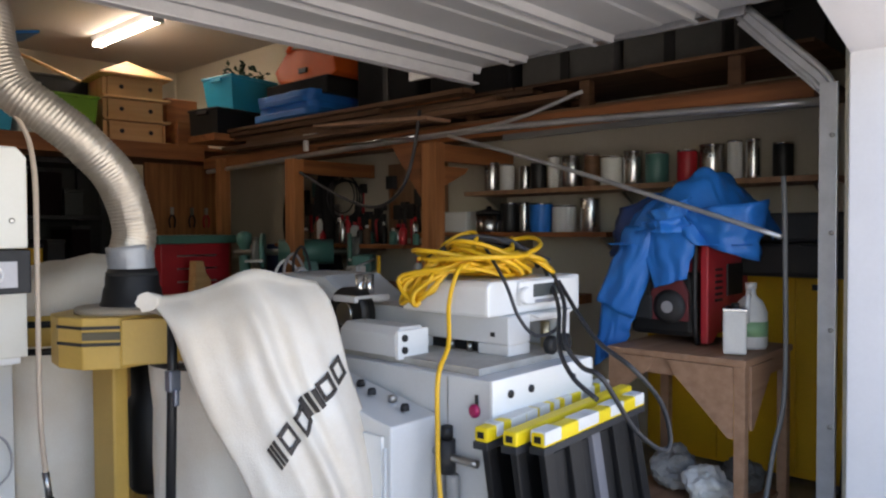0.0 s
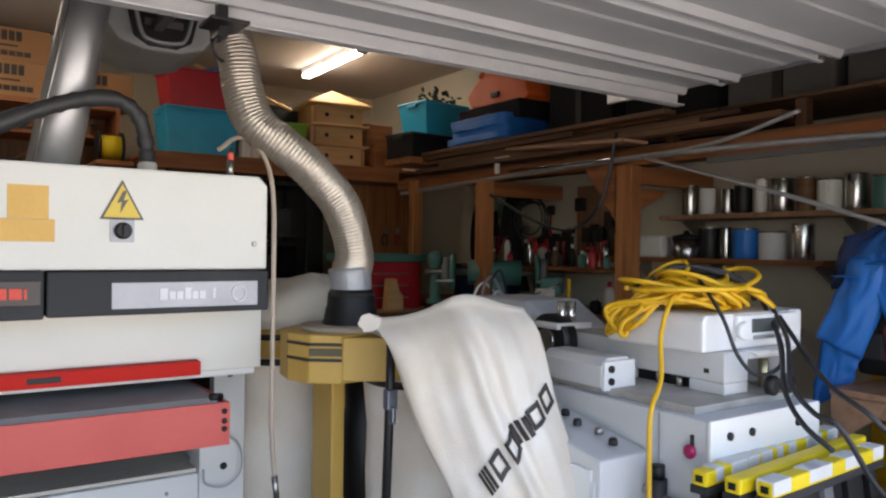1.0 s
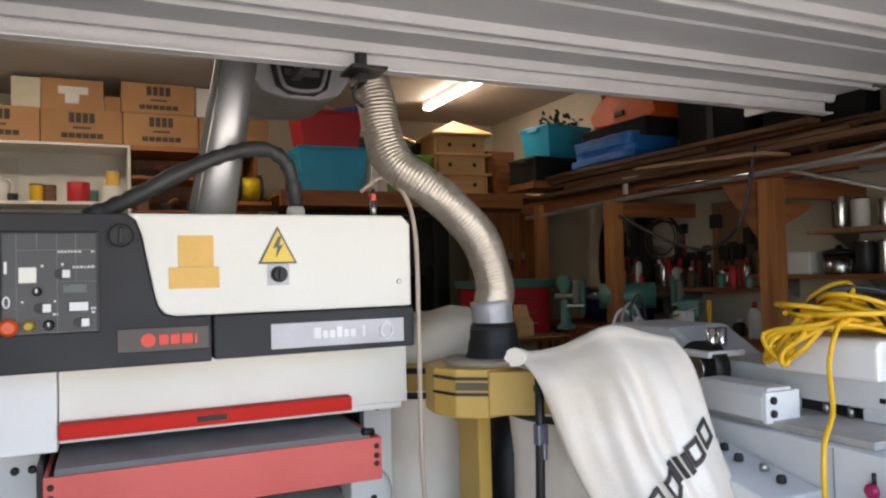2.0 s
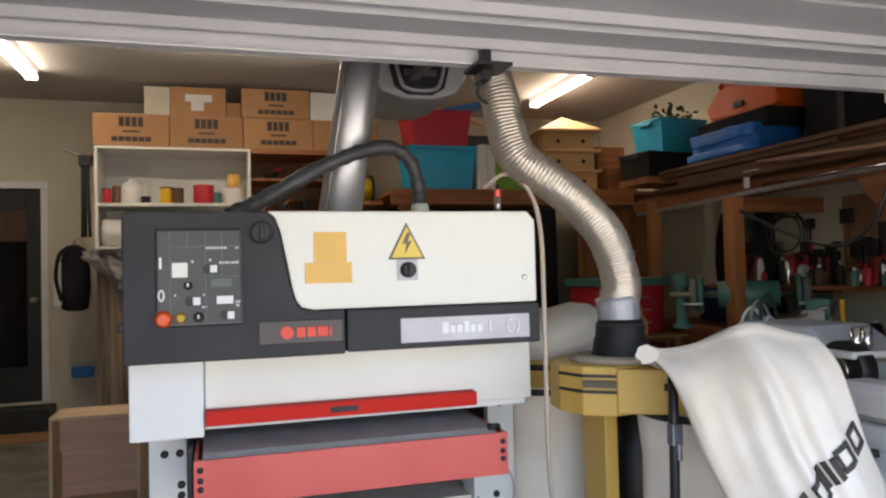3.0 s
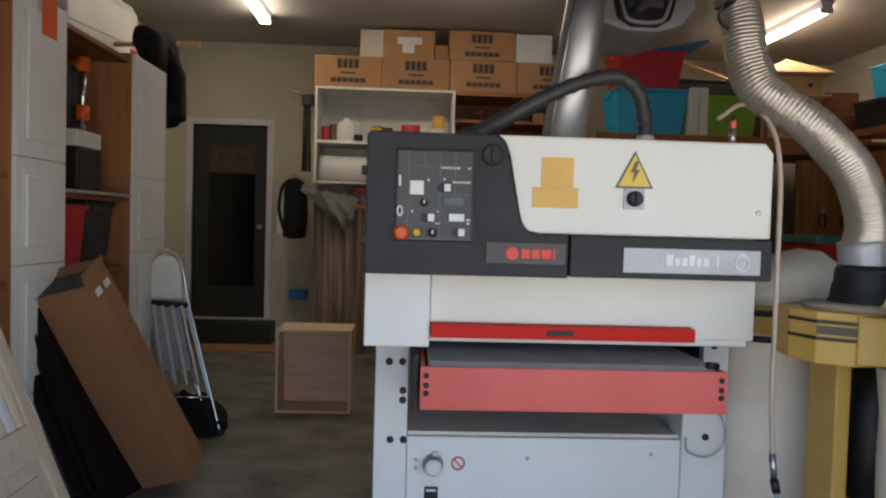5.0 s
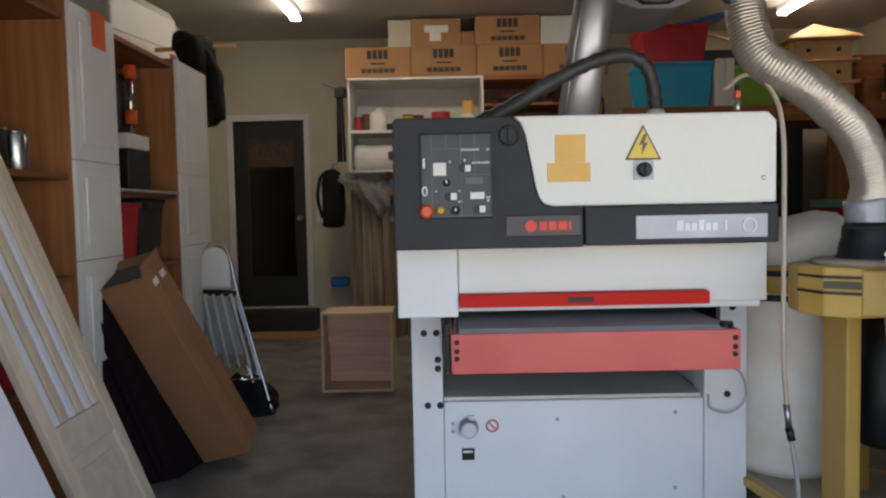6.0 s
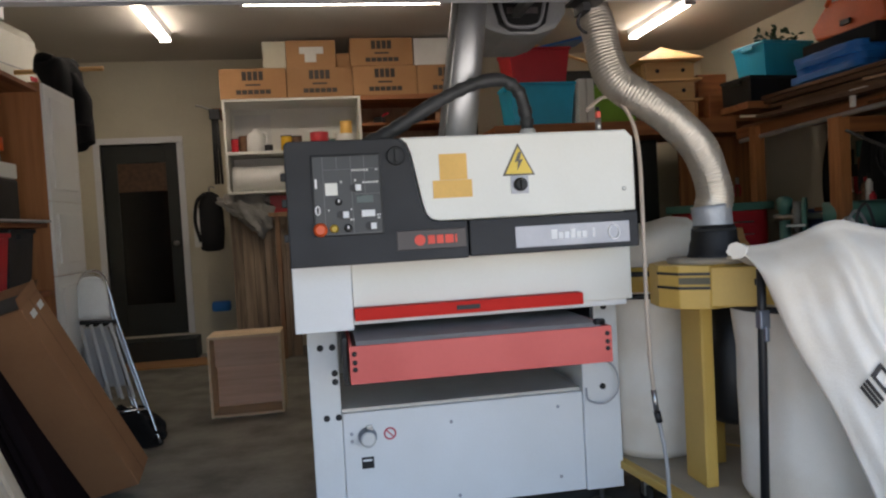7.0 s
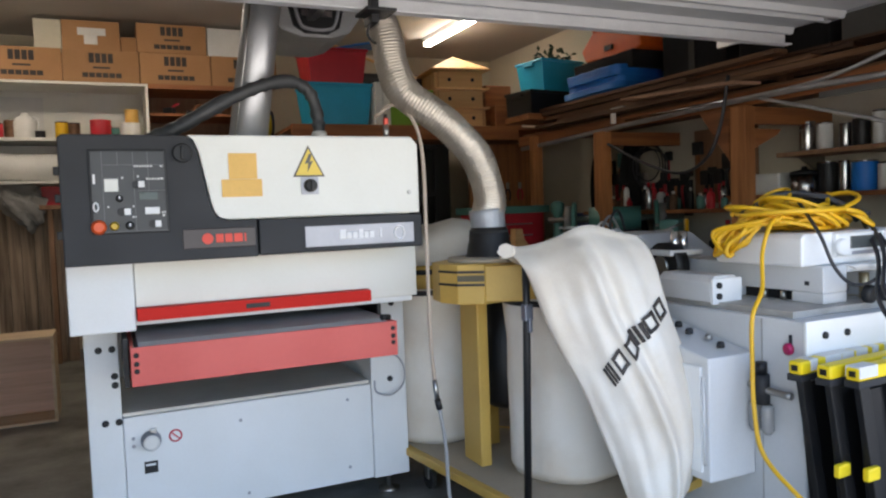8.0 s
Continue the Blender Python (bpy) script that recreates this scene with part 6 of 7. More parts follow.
# folding chairs
def folding_chair(at, label):
    o = thing("folding_chair", label, "chair", at, 0, "folded chairs")
    part("back_frame", tube([(-0.10, 0.05, 0.44), (-0.115, 0.06, 0.78), (-0.105, 0.06, 0.93), (-0.06, 0.06, 1.03), (0.0, 0.06, 1.055), (0.06, 0.06, 1.03), (0.10, 0.05, 0.93), (0.145, 0.03, 0.74), (0.30, -0.04, 0.27), (0.385, -0.08, 0.012)], 0.011, 6, 8), CHROME, o, "bent chrome tube")
    part("front_leg", tube([(-0.14, -0.02, 0.66), (-0.075, -0.05, 0.40), (0.0, -0.09, 0.14), (0.035, -0.11, 0.012)], 0.011, 5, 8), CHROME, o)
    part("rear_leg", tube([(-0.17, 0.04, 0.60), (-0.10, 0.02, 0.38), (-0.01, 0.0, 0.10), (0.02, -0.01, 0.012)], 0.011, 5, 8), BLACK, o)
    part("rear_leg", tube([(0.09, 0.03, 0.72), (0.17, 0.0, 0.45), (0.28, -0.05, 0.10), (0.305, -0.06, 0.012)], 0.011, 5, 8), CHROME, o)
    bm = cloth(lambda u, v: Vector(((u - 0.5) * (0.20 - 0.05 * v ** 4), 0.03 - 0.02 * math.cos((u - 0.5) * 3), 0.775 + 0.25 * v - 0.05 * v * (2 * u - 1) ** 4)), 10, 8, 0.014)
    part("backrest", bm, plain("cream_vinyl", (0.86, 0.85, 0.82), 0.4), o, "pale padded backrest")
    part("seat_hinge", tube([(-0.12, 0.02, 0.755), (0.14, 0.02, 0.745)], 0.013, 1, 8), BLACK, o)
    for k in range(4):
        part("seat_bar", tube([(-0.075 + 0.06 * k, 0.0, 0.74), (0.015 + 0.072 * k, -0.04, 0.29)], 0.0105, 1, 8), plain("white_tube_enamel", (0.75, 0.75, 0.74), 0.35), o)
    part("seat", slab((-0.02, 0.015, 0.36), (-0.07, 0.02, 0.36), (0.19, 0, 0), (0.0, 0.012, 0), 0.004), plain("grey_seat", (0.42, 0.42, 0.43), 0.4), o, "grey folded seat")
    part("cross_bar", tube([(-0.02, -0.08, 0.22), (0.31, -0.045, 0.22)], 0.009, 1, 7), CHROME, o)
    return o


folding_chair((-1.79, 4.54, 0.0), "folded white and chrome metal chair leaning on the cabinet").scale = (0.93, 0.93, 1.03)
folding_chair((-1.835, 4.64, 0.0), "second folded chrome chair behind the first").scale = (0.93, 0.93, 1.0)
bag = bmesh.new()
bmesh.ops.create_icosphere(bag, subdivisions=4, radius=1)
for v in bag.verts:
    k = 1 + 0.35 * noise.noise(v.co * 2.2) + 0.12 * noise.noise(v.co * 6)
    v.co = Vector((v.co.x * 0.15 * k + 0.07 * (0.4 - v.co.z), v.co.y * 0.10 * k, max(v.co.z * 0.14 * k, -0.10) + 0.10))
moved(bag, Matrix.Translation((-1.60, 4.52, 0.0)))
solid("black_bag", finish(bag, 0, True), DARKCLOTH, "crumpled black fabric bag on the floor by the chairs", "bag")

# ---------------------------------------------------------------- the moulding machine on the right
GREYW = mat("pale_grey_machine_paint", (0.66, 0.67, 0.675), 0.45, second=(0.56, 0.56, 0.55), scale=3, fine=90, bump=0.03)
def settle(ob, k):
    """Draws a thing and its size together towards the standing height of the place."""
    ob.matrix_basis = Matrix.Translation((0, 0, 1.32 * (1 - k))) @ Matrix.Scale(k, 4) @ ob.matrix_basis
    return ob


mm = thing("moulding_machine", "pale grey woodworking moulder with control cabinet", "woodworking machine")
mm.scale = (0.96, 0.96, 1.025)
part("base", box((1.76, 1.42, 0.03), (2.36, 3.25, 0.845), 0.008), GREYW, mm)
part("plinth", box((1.80, 1.46, 0.0), (2.32, 3.2, 0.03), 0), BLACK, mm)
part("bed", box((1.80, 1.50, 0.845), (2.33, 3.2, 0.868), 0.003), mat("dusty_cast_bed", (0.50, 0.49, 0.46), 0.6, 0.15, (0.30, 0.28, 0.25), 7, 90, 0.15, 0.7), mm, "dusty steel bed")
part("end_plate", box((1.752, 1.408, 0.705), (2.33, 1.422, 0.85), 0.004), WHITE, mm, "white end plate")
for x in (1.84, 1.95, 2.2):
    part("plate_bolt", lathe([(0.012, 0), (0.012, 0.008), (0.005, 0.01)], 10, (x, 1.408, 0.80), AHEAD), BLACK, mm)
part("side_guard", prism([(1.77, 0.868), (1.93, 0.868), (1.93, 0.94), (1.90, 0.965), (1.80, 0.965), (1.77, 0.94)], "y", 1.86, 2.16, 0.006), GREYW, mm)
part("rear_guard", box((1.80, 2.36, 0.868), (1.95, 2.62, 0.93), 0.01), GREYW, mm)
part("guard_end", box((1.772, 1.845, 0.86), (1.925, 1.862, 0.955), 0.004), WHITE, mm)
for z in (0.89, 0.93):
    part("guard_bolt", lathe([(0.012, 0), (0.012, 0.01)], 10, (1.80, 1.846, z), AHEAD), BLACK, mm)
part("seam", box((1.758, 1.60, 0.05), (1.761, 1.603, 0.84), 0), STEEL, mm)
hd = part("upper_head", boxes([((2.03, 1.56, 0.905), (2.16, 2.32, 1.0)), ((2.03, 1.56, 0.868), (2.16, 1.70, 0.905)), ((2.03, 1.95, 0.868), (2.16, 2.0, 0.905)), ((2.03, 2.27, 0.868), (2.16, 2.32, 0.905)),
                              ((2.16, 1.56, 0.972), (2.36, 2.32, 1.0)), ((2.36, 1.56, 0.868), (2.42, 2.32, 1.0))], 0.006), GREYW, mm)
# black block in the slots under the head imitates their shade
part("dark_recess", box((2.06, 1.71, 0.868), (2.15, 2.26, 0.902), 0), BLACK, hd)
for y in (1.75, 1.84, 2.08, 2.17):
    part("feed_screw", tube([(2.045, y, 0.868), (2.045, y, 0.90)], 0.012, 1, 10), STEEL, hd)
part("side_label", box((2.028, 1.62, 0.93), (2.031, 1.64, 0.945), 0), BLACK, hd)
part("cutter_block", tube([(2.22, 1.72, 0.90), (2.34, 1.72, 0.90)], 0.035, 1, 16), STEEL, hd)
part("clamp_post", tube([(2.31, 1.60, 0.865), (2.31, 1.60, 0.96)], 0.018, 1, 12), mat("brass", (0.55, 0.45, 0.28), 0.35, 0.9), hd)
for y in (1.72, 1.86, 1.95):
    part("guide_bolt", tube([(2.08, y, 0.868), (2.08, y, 0.92)], 0.016, 1, 10), STEEL, mm)
for x in (2.46, 2.55):
    part("adjust_knob", lathe([(0.02, 0), (0.032, 0.01), (0.032, 0.03), (0.02, 0.038)], 16, (x - 0.28, 1.505, 0.90), AHEAD), BLACK, mm)
part("rear_hood", prism([(2.3, 0.868), (2.36, 1.0), (2.55, 1.10), (2.95, 1.10), (3.15, 0.95), (3.2, 0.868)], "x", 2.0, 2.34, 0.03), GREYW, mm)
fw = part("feed_wheel", tube([(1.88, 2.26, 0.975), (1.95, 2.26, 0.975)], 0.10, 1, 24), BLACK, mm, "black feed wheel")
part("wheel_rim", tube([(1.868, 2.26, 0.975), (1.882, 2.26, 0.975)], 0.045, 1, 20), STEEL, fw)
for dx in (0.0, 0.05):
    part("spindle", tube([(1.94 + dx, 2.24, 1.02), (1.94 + dx, 2.24, 1.12)], 0.019, 1, 12), CHROME, mm)
part("spindle_bridge", box((1.86, 2.18, 1.02), (2.05, 2.32, 1.045), 0.01), GREYW, mm)
kn = part("red_knob", lathe([(0.010, 0), (0.010, 0.02), (0.020, 0.026), (0.020, 0.036), (0.012, 0.042)], 16, (1.775, 1.475, 0.755), Matrix.Rotation(radians(-90), 4, "Y")), plain("magenta_knob", (0.42, 0.01, 0.09), 0.35), mm, "magenta stop knob")
part("knob_stem", tube([(1.755, 1.475, 0.765), (1.755, 1.475, 0.80)], 0.006, 1, 8), BLACK, kn)
# air regulator
rg = part("air_regulator", tube([(1.72, 1.57, 0.56), (1.72, 1.57, 0.66)], 0.028, 1, 14), CHARCOAL, mm, "air regulator with glass bowls")
part("regulator_pipe", tube([(1.73, 1.45, 0.605), (1.72, 1.57, 0.61), (1.735, 1.68, 0.62)], 0.012, 4, 8), STEEL, rg)
for y in (1.545, 1.60):
    part("bowl", lathe([(0.012, 0.0), (0.022, 0.015), (0.022, 0.09), (0.018, 0.1)], 14, (1.72, y, 0.46)), plain("smoked_bowl", (0.3, 0.3, 0.3), 0.15), rg)
part("regulator_cap", tube([(1.72, 1.57, 0.66), (1.72, 1.57, 0.70)], 0.02, 1, 12), BLACK, rg)
# control cabinet
cc = part("control_cabinet", prism([(1.63, 0.30), (2.10, 0.30), (2.10, 0.80), (1.63, 0.72)], "x", 1.53, 1.752, 0.008), GREYW, mm, "pale grey control cabinet with sloped top")
part("cabinet_door", box((1.518, 1.66, 0.33), (1.532, 2.07, 0.69), 0.004), WHITE, cc)
part("hinge", tube([(1.52, 1.645, 0.36), (1.52, 1.645, 0.66)], 0.005, 1, 8), GREYW, cc)
for i in range(5):
    y = 1.70 + i * 0.08
    part("button", lathe([(0.015, 0), (0.015, 0.012), (0.011, 0.02)], 12, (1.66 + 0.02 * (i % 2), y, 0.725 + (y - 1.63) * 0.17)), (BLACK, STEEL, CHARCOAL, BLACK, STEEL)[i], cc)

# bench scale on the machine
rd = settle(thing("bench_scale", "white electronic console with dial lying on the machine", "console", (2.04, 1.66, 1.0)), 0.92)
part("case", prism([(0.0, 0.0), (0.55, 0.0), (0.55, 0.10), (0.52, 0.13), (0.02, 0.13), (0.0, 0.11)], "y", 0.0, 0.44, 0.012), WHITE, rd)
part("front_bezel", box((0.17, -0.02, 0.03), (0.55, 0.005, 0.125), 0.012), WHITE, rd)
part("display", box((0.25, -0.024, 0.06), (0.42, -0.018, 0.11), 0.003), plain("dark_lcd", (0.09, 0.10, 0.10), 0.2), rd, "dark display")
part("dial", lathe([(0.034, 0), (0.034, 0.014), (0.028, 0.022)], 20, (0.195, -0.016, 0.07), AHEAD), WHITE, rd)
part("button_row", box((0.26, -0.024, 0.036), (0.46, -0.018, 0.05), 0.002), SILVER, rd)
part("front_tray", prism([(0.20, 0.0), (0.25, -0.02), (0.45, -0.02), (0.50, 0.0)], "y", -0.05, 0.0, 0.008), WHITE, rd)
part("corner_post", box((0.55, 0.02, -0.02), (0.64, 0.14, 0.13), 0.012), WHITE, rd)

# heap of yellow cable with strands
random.seed(4)
yc = settle(thing("extension_cable", "heap of bright yellow extension cable on the console", "cable"), 0.92)
for k in range(20):
    cx, cy = 2.24 + random.uniform(-0.09, 0.13), 1.86 + random.uniform(-0.08, 0.08)
    rx, ry = random.uniform(0.08, 0.25), random.uniform(0.07, 0.17)
    ph, tilt = random.uniform(0, 6.28), random.uniform(-0.6, 0.6)
    z0 = 1.15 + 0.0042 * k
    pts = [(cx + rx * math.cos(a + ph) + random.uniform(-0.012, 0.012), cy + ry * math.sin(a + ph), max(1.142, z0 + tilt * 0.13 * math.cos(a + ph) + random.uniform(-0.01, 0.012))) for a in [i * 0.7 for i in range(10)]]
    part("cable_loop", tube(pts, 0.0095, 6, 7), CABLE_Y, yc)
for k in range(8):
    j = [random.uniform(-0.035, 0.035) for i in range(8)]
    x = 1.95 + j[0]
    part("cable_loop", tube([(2.15 + j[1], 1.82 + j[2], 1.24 + j[3] * 0.5), (2.03 + j[4], 1.83 + j[5] * 2, 1.19 + j[6] * 0.6), (x, 1.92 + j[7] * 2, 1.12 + j[1]), (x + 0.01, 1.95 + j[2] * 2, 1.06 + j[3]), (x + 0.10 + j[4], 1.97 + j[5] * 2, 1.147)], 0.0095, 6, 7), CABLE_Y, yc)
for k in range(5):
    part("cable_loop", tube([(2.2, 1.85, 1.24), (2.36, 1.72 - 0.01 * k, 1.21), (2.46 + 0.02 * k, 1.66 + 0.02 * k, 1.145 + 0.005 * k)], 0.0095, 6, 7), CABLE_Y, yc)
part("hanging_strand", tube([(2.10, 1.80, 1.20), (1.98, 1.75, 1.17), (1.91, 1.73, 1.06), (1.84, 1.67, 0.93), (1.745, 1.63, 0.84), (1.73, 1.62, 0.66), (1.715, 1.60, 0.50), (1.70, 1.55, 0.36), (1.71, 1.43, 0.26), (1.74, 1.32, 0.19)], 0.0085, 8, 8), CABLE_Y, yc)
random.seed(14)
kc = settle(thing("dark_cable_bundle", "dark grey cables draped over the yellow heap", "cable"), 0.92)
for k in range(9):
    j = [random.uniform(-0.04, 0.04) for i in range(6)]
    part("cable_loop", tube([(2.10 + j[0] * 1.5, 1.98 + j[1], 1.20), (2.24 + j[2], 1.93 + j[3], 1.275 + j[4] * 0.4), (2.42 + j[5], 1.86 + j[0], 1.265 + j[1] * 0.4), (2.55 + j[2] * 0.5, 1.77 + j[3], 1.16 + 0.004 * k)], 0.0085, 6, 7), CABLE_K, kc)
part("cable_loop", tube([(2.18, 1.80, 1.27), (2.10, 1.63, 1.13), (2.12, 1.58, 1.0), (2.2, 1.56, 0.93), (2.34, 1.56, 0.95), (2.42, 1.62, 1.05)], 0.007, 8, 7), CABLE_K, kc)
part("cable_tail", tube([(2.52, 1.74, 1.19), (2.36, 1.55, 1.05), (2.17, 1.42, 0.93), (2.02, 1.26, 0.88), (1.98, 1.16, 0.86), (2.14, 1.15, 0.69), (2.26, 1.14, 0.60), (2.35, 1.13, 0.56), (2.385, 1.13, 0.60), (2.33, 1.14, 0.73), (2.20, 1.18, 0.86), (2.26, 1.36, 0.94), (2.48, 1.66, 1.12)], 0.0085, 8, 7), CABLE_K, kc, "grey cable hanging in a long loop")
part("cable_tail", tube([(2.50, 1.74, 1.17), (2.34, 1.56, 1.03), (2.15, 1.43, 0.91), (2.03, 1.30, 0.84), (2.02, 1.2, 0.78)], 0.0085, 8, 7), CABLE_K, kc)
for k in range(3):
    cable("air_line", [(1.96 + 0.04 * k, 2.75, 0.95), (1.92 + 0.05 * k, 2.80, 1.10 + 0.03 * k), (2.02 + 0.05 * k, 2.86, 1.18 + 0.03 * k), (2.15 + 0.03 * k, 2.92, 1.10), (2.18, 2.95, 0.98)], 0.007, (PAPER, GALV, CABLE_K)[k], "thin air line arching over the machine")
part("valve_block", boxes([((1.80, 2.66, 0.868), (1.90, 2.80, 0.98)), ((1.82, 2.69, 0.98), (1.88, 2.76, 1.06))], 0.008), BLACK, mm, "black valve block")
part("valve_post", tube([(1.85, 2.62, 0.868), (1.85, 2.62, 1.08)], 0.012, 1, 10), CHROME, mm)
cable("power_cable", [(2.02, 2.62, 0.93), (1.96, 2.7, 1.09), (2.06, 2.8, 1.14), (2.2, 2.9, 1.08), (2.25, 2.95, 0.99)], 0.01, PAPER, "white cord looping behind the machine")

# folded black stands with yellow heads
for k, (xl, yl, xr, yr, patchy) in enumerate(((1.575, 1.285, 2.36, 1.365, True), (1.595, 1.20, 2.36, 1.262, False), (1.64, 1.138, 2.28, 1.172, True))):
    o = thing("folded_stand", ("black folded stand with a plain yellow top bar", "black folded stand with yellow bar and white tape")[patchy], "work stand", group="folded stands")
    d = Vector((xr - xl, yr - yl, 0)).normalized()
    nrm = Vector((-d.y, d.x, 0))
    L = math.hypot(xr - xl, yr - yl)
    P0 = Vector((xl, yl, 0.722))
    part("top_bar", slab(P0, d * L, nrm * 0.045, Vector((0, 0, 0.042)), 0.008), YBAR, o, "yellow plastic top bar")
    if patchy:
        for i in range(6 if k else 9):
            part("tape_patch", slab(P0 + d * (0.03 + i * L / (6.3 if k else 9.4) + random.uniform(-0.03, 0.06)) - nrm * 0.002 + Vector((0, 0, 0.008)), d * random.uniform(0.03, 0.11), nrm * 0.049, Vector((0, 0, 0.0365)), 0.003), PAPER, o)
    part("bar_channel", slab(P0 + Vector((0, 0, -0.022)), d * L, nrm * 0.05, Vector((0, 0, 0.022)), 0.003), CHARCOAL, o)
    n = 5
    for i in range(n):
        a = 0.02 + i * (L - 0.10) / (n - 1)
        lean = d * (0.12 + 0.10 * i / n) - nrm * 0.02
        part("leg", slab(P0 + d * a + nrm * 0.012 + Vector((0, 0, -0.722)) + lean, -lean + Vector((0, 0, 0.70)), nrm * 0.022, d * (0.07 if i % 2 else 0.05), 0.004), BLACK if i != 2 else plain("grey_leg_paint", (0.16, 0.16, 0.18), 0.4), o)
    part("end_cap", slab(P0 - d * 0.004 + nrm * 0.012 + Vector((0, 0, 0.012)), d * 0.005, nrm * 0.02, Vector((0, 0, 0.018)), 0.001), BLACK, o)
    part("web_panel", slab(P0 + d * 0.04 + nrm * 0.028 + Vector((0, 0, -0.62)) + d * 0.08, -d * 0.08 + Vector((0, 0, 0.58)), nrm * 0.01, d * (L - 0.12), 0.002), BLACK, o, "black web panel")
    part("foot", slab(P0 + d * (0.01 if k else 0.3) + Vector((0, 0, -0.30)), d * 0.06, nrm * -0.02, Vector((0, 0, 0.04)), 0.006), YBAR, o, "yellow plastic clip")

# ---------------------------------------------------------------- bench with generator
tb = thing("plywood_bench", "small plywood bench with gusset braces", "bench")
part("top", box((2.945, 1.08, 0.762), (3.52, 1.70, 0.79), 0.004), BENCH, tb)
part("apron", box((2.96, 1.13, 0.69), (2.98, 1.65, 0.762), 0.003), BENCH, tb)
part("apron", box((3.0, 1.095, 0.69), (3.46, 1.115, 0.762), 0.003), BENCH, tb)
for x, y in ((2.95, 1.085), (2.95, 1.65), (3.46, 1.085), (3.46, 1.65)):
    part("leg", box((x, y, 0), (x + 0.045, y + 0.045, 0.762), 0.004), BENCH, tb)
part("gusset", prism([(1.13, 0.76), (1.41, 0.76), (1.38, 0.70), (1.15, 0.47), (1.13, 0.47)], "x", 2.940, 2.952, 0.002), BENCH, tb)
part("gusset", prism([(1.69, 0.76), (1.47, 0.76), (1.50, 0.70), (1.67, 0.57), (1.69, 0.57)], "x", 2.940, 2.952, 0.002), BENCH, tb)
part("gusset", prism([(3.0, 0.76), (3.26, 0.76), (3.22, 0.70), (3.02, 0.50), (3.0, 0.50)], "y", 1.076, 1.088, 0.002), BENCH, tb)
part("lower_shelf", box((2.99, 1.12, 0.10), (3.47, 1.66, 0.12), 0.003), BENCH, tb)
gn = settle(thing("generator", "red and black portable generator on the bench", "generator"), 0.92)
part("engine", box((3.46, 1.52, 0.78), (3.92, 1.86, 1.10), 0.03), BLACK, gn)
part("fuel_tank", box((3.48, 1.50, 1.10), (3.94, 1.87, 1.24), 0.04), plain("generator_red", (0.42, 0.025, 0.03), 0.4), gn)
part("recoil_cover", lathe([(0.085, 0), (0.085, 0.02), (0.06, 0.035), (0.03, 0.04)], 24, (3.46, 1.64, 0.93), Matrix.Rotation(radians(-90), 4, "Y")), CHARCOAL, gn)
part("recoil_badge", lathe([(0.03, 0), (0.03, 0.004)], 18, (3.42, 1.64, 0.93), Matrix.Rotation(radians(-90), 4, "Y")), SILVER, gn)
for k in range(7):
    part("cooling_fin", box((3.448, 1.70 + k * 0.016, 0.98), (3.462, 1.706 + k * 0.016, 1.08), 0.001), CHARCOAL, gn)
part("fuel_cap", lathe([(0.035, 0), (0.035, 0.02), (0.028, 0.026)], 16, (3.6, 1.62, 1.235)), BLACK, gn)
part("carburettor", boxes([((3.43, 1.73, 0.86), (3.46, 1.84, 0.98)), ((3.42, 1.76, 0.98), (3.45, 1.80, 1.03))], 0.008), CHARCOAL, gn)
part("engine_shroud", prism([(1.54, 0.86), (1.74, 0.86), (1.74, 1.0), (1.70, 1.07), (1.58, 1.07), (1.54, 1.0)], "x", 3.445, 3.462, 0.006), plain("dull_engine_red", (0.16, 0.03, 0.035), 0.5), gn, "dull red engine shroud")
part("label", box((3.440, 1.80, 0.90), (3.459, 1.85, 0.94), 0), SIGN_Y, gn)
sd2 = part("side_panel", prism([(3.44, 0.76), (3.50, 0.76), (3.56, 0.80), (3.92, 0.80), (3.98, 0.78), (3.94, 1.20), (3.44, 1.24)], "y", 1.44, 1.48, 0.01), plain("panel_red", (0.5, 0.03, 0.04), 0.38), gn, "red outlet panel")
for i in range(6):
    part("vent_slot", box((3.52, 1.434, 0.96 + i * 0.03), (3.60, 1.442, 0.973 + i * 0.03), 0), BLACK, sd2)
part("outlet", box((3.66, 1.432, 0.98), (3.86, 1.442, 1.14), 0.004), BLACK, sd2)
for y in (1.50, 1.88):
    part("frame_tube", tube([(3.46, y, 0.755), (3.43, y, 0.85), (3.43, y, 1.2), (3.5, y, 1.27), (3.9, y, 1.27), (3.96, y, 1.2), (3.96, y, 0.77)], 0.014, 5, 8), BLACK, gn)


def tarp_top(u, v):
    x, y = 3.30 + 0.72 * u, 1.24 + 0.66 * v
    d = math.hypot((u - 0.5) / 0.5, (v - 0.5) / 0.5)
    z = 1.60 - 0.27 * min(d, 1.25) ** 2 + 0.11 * noise.noise(Vector((u * 4, v * 4, 1.3))) + 0.05 * abs(noise.noise(Vector((u * 8, v * 8, 5))))
    return Vector((x + 0.05 * noise.noise(Vector((u * 5, v * 5, 4))), y + 0.05 * noise.noise(Vector((u * 5, v * 5, 9))), max(z, 1.245)))


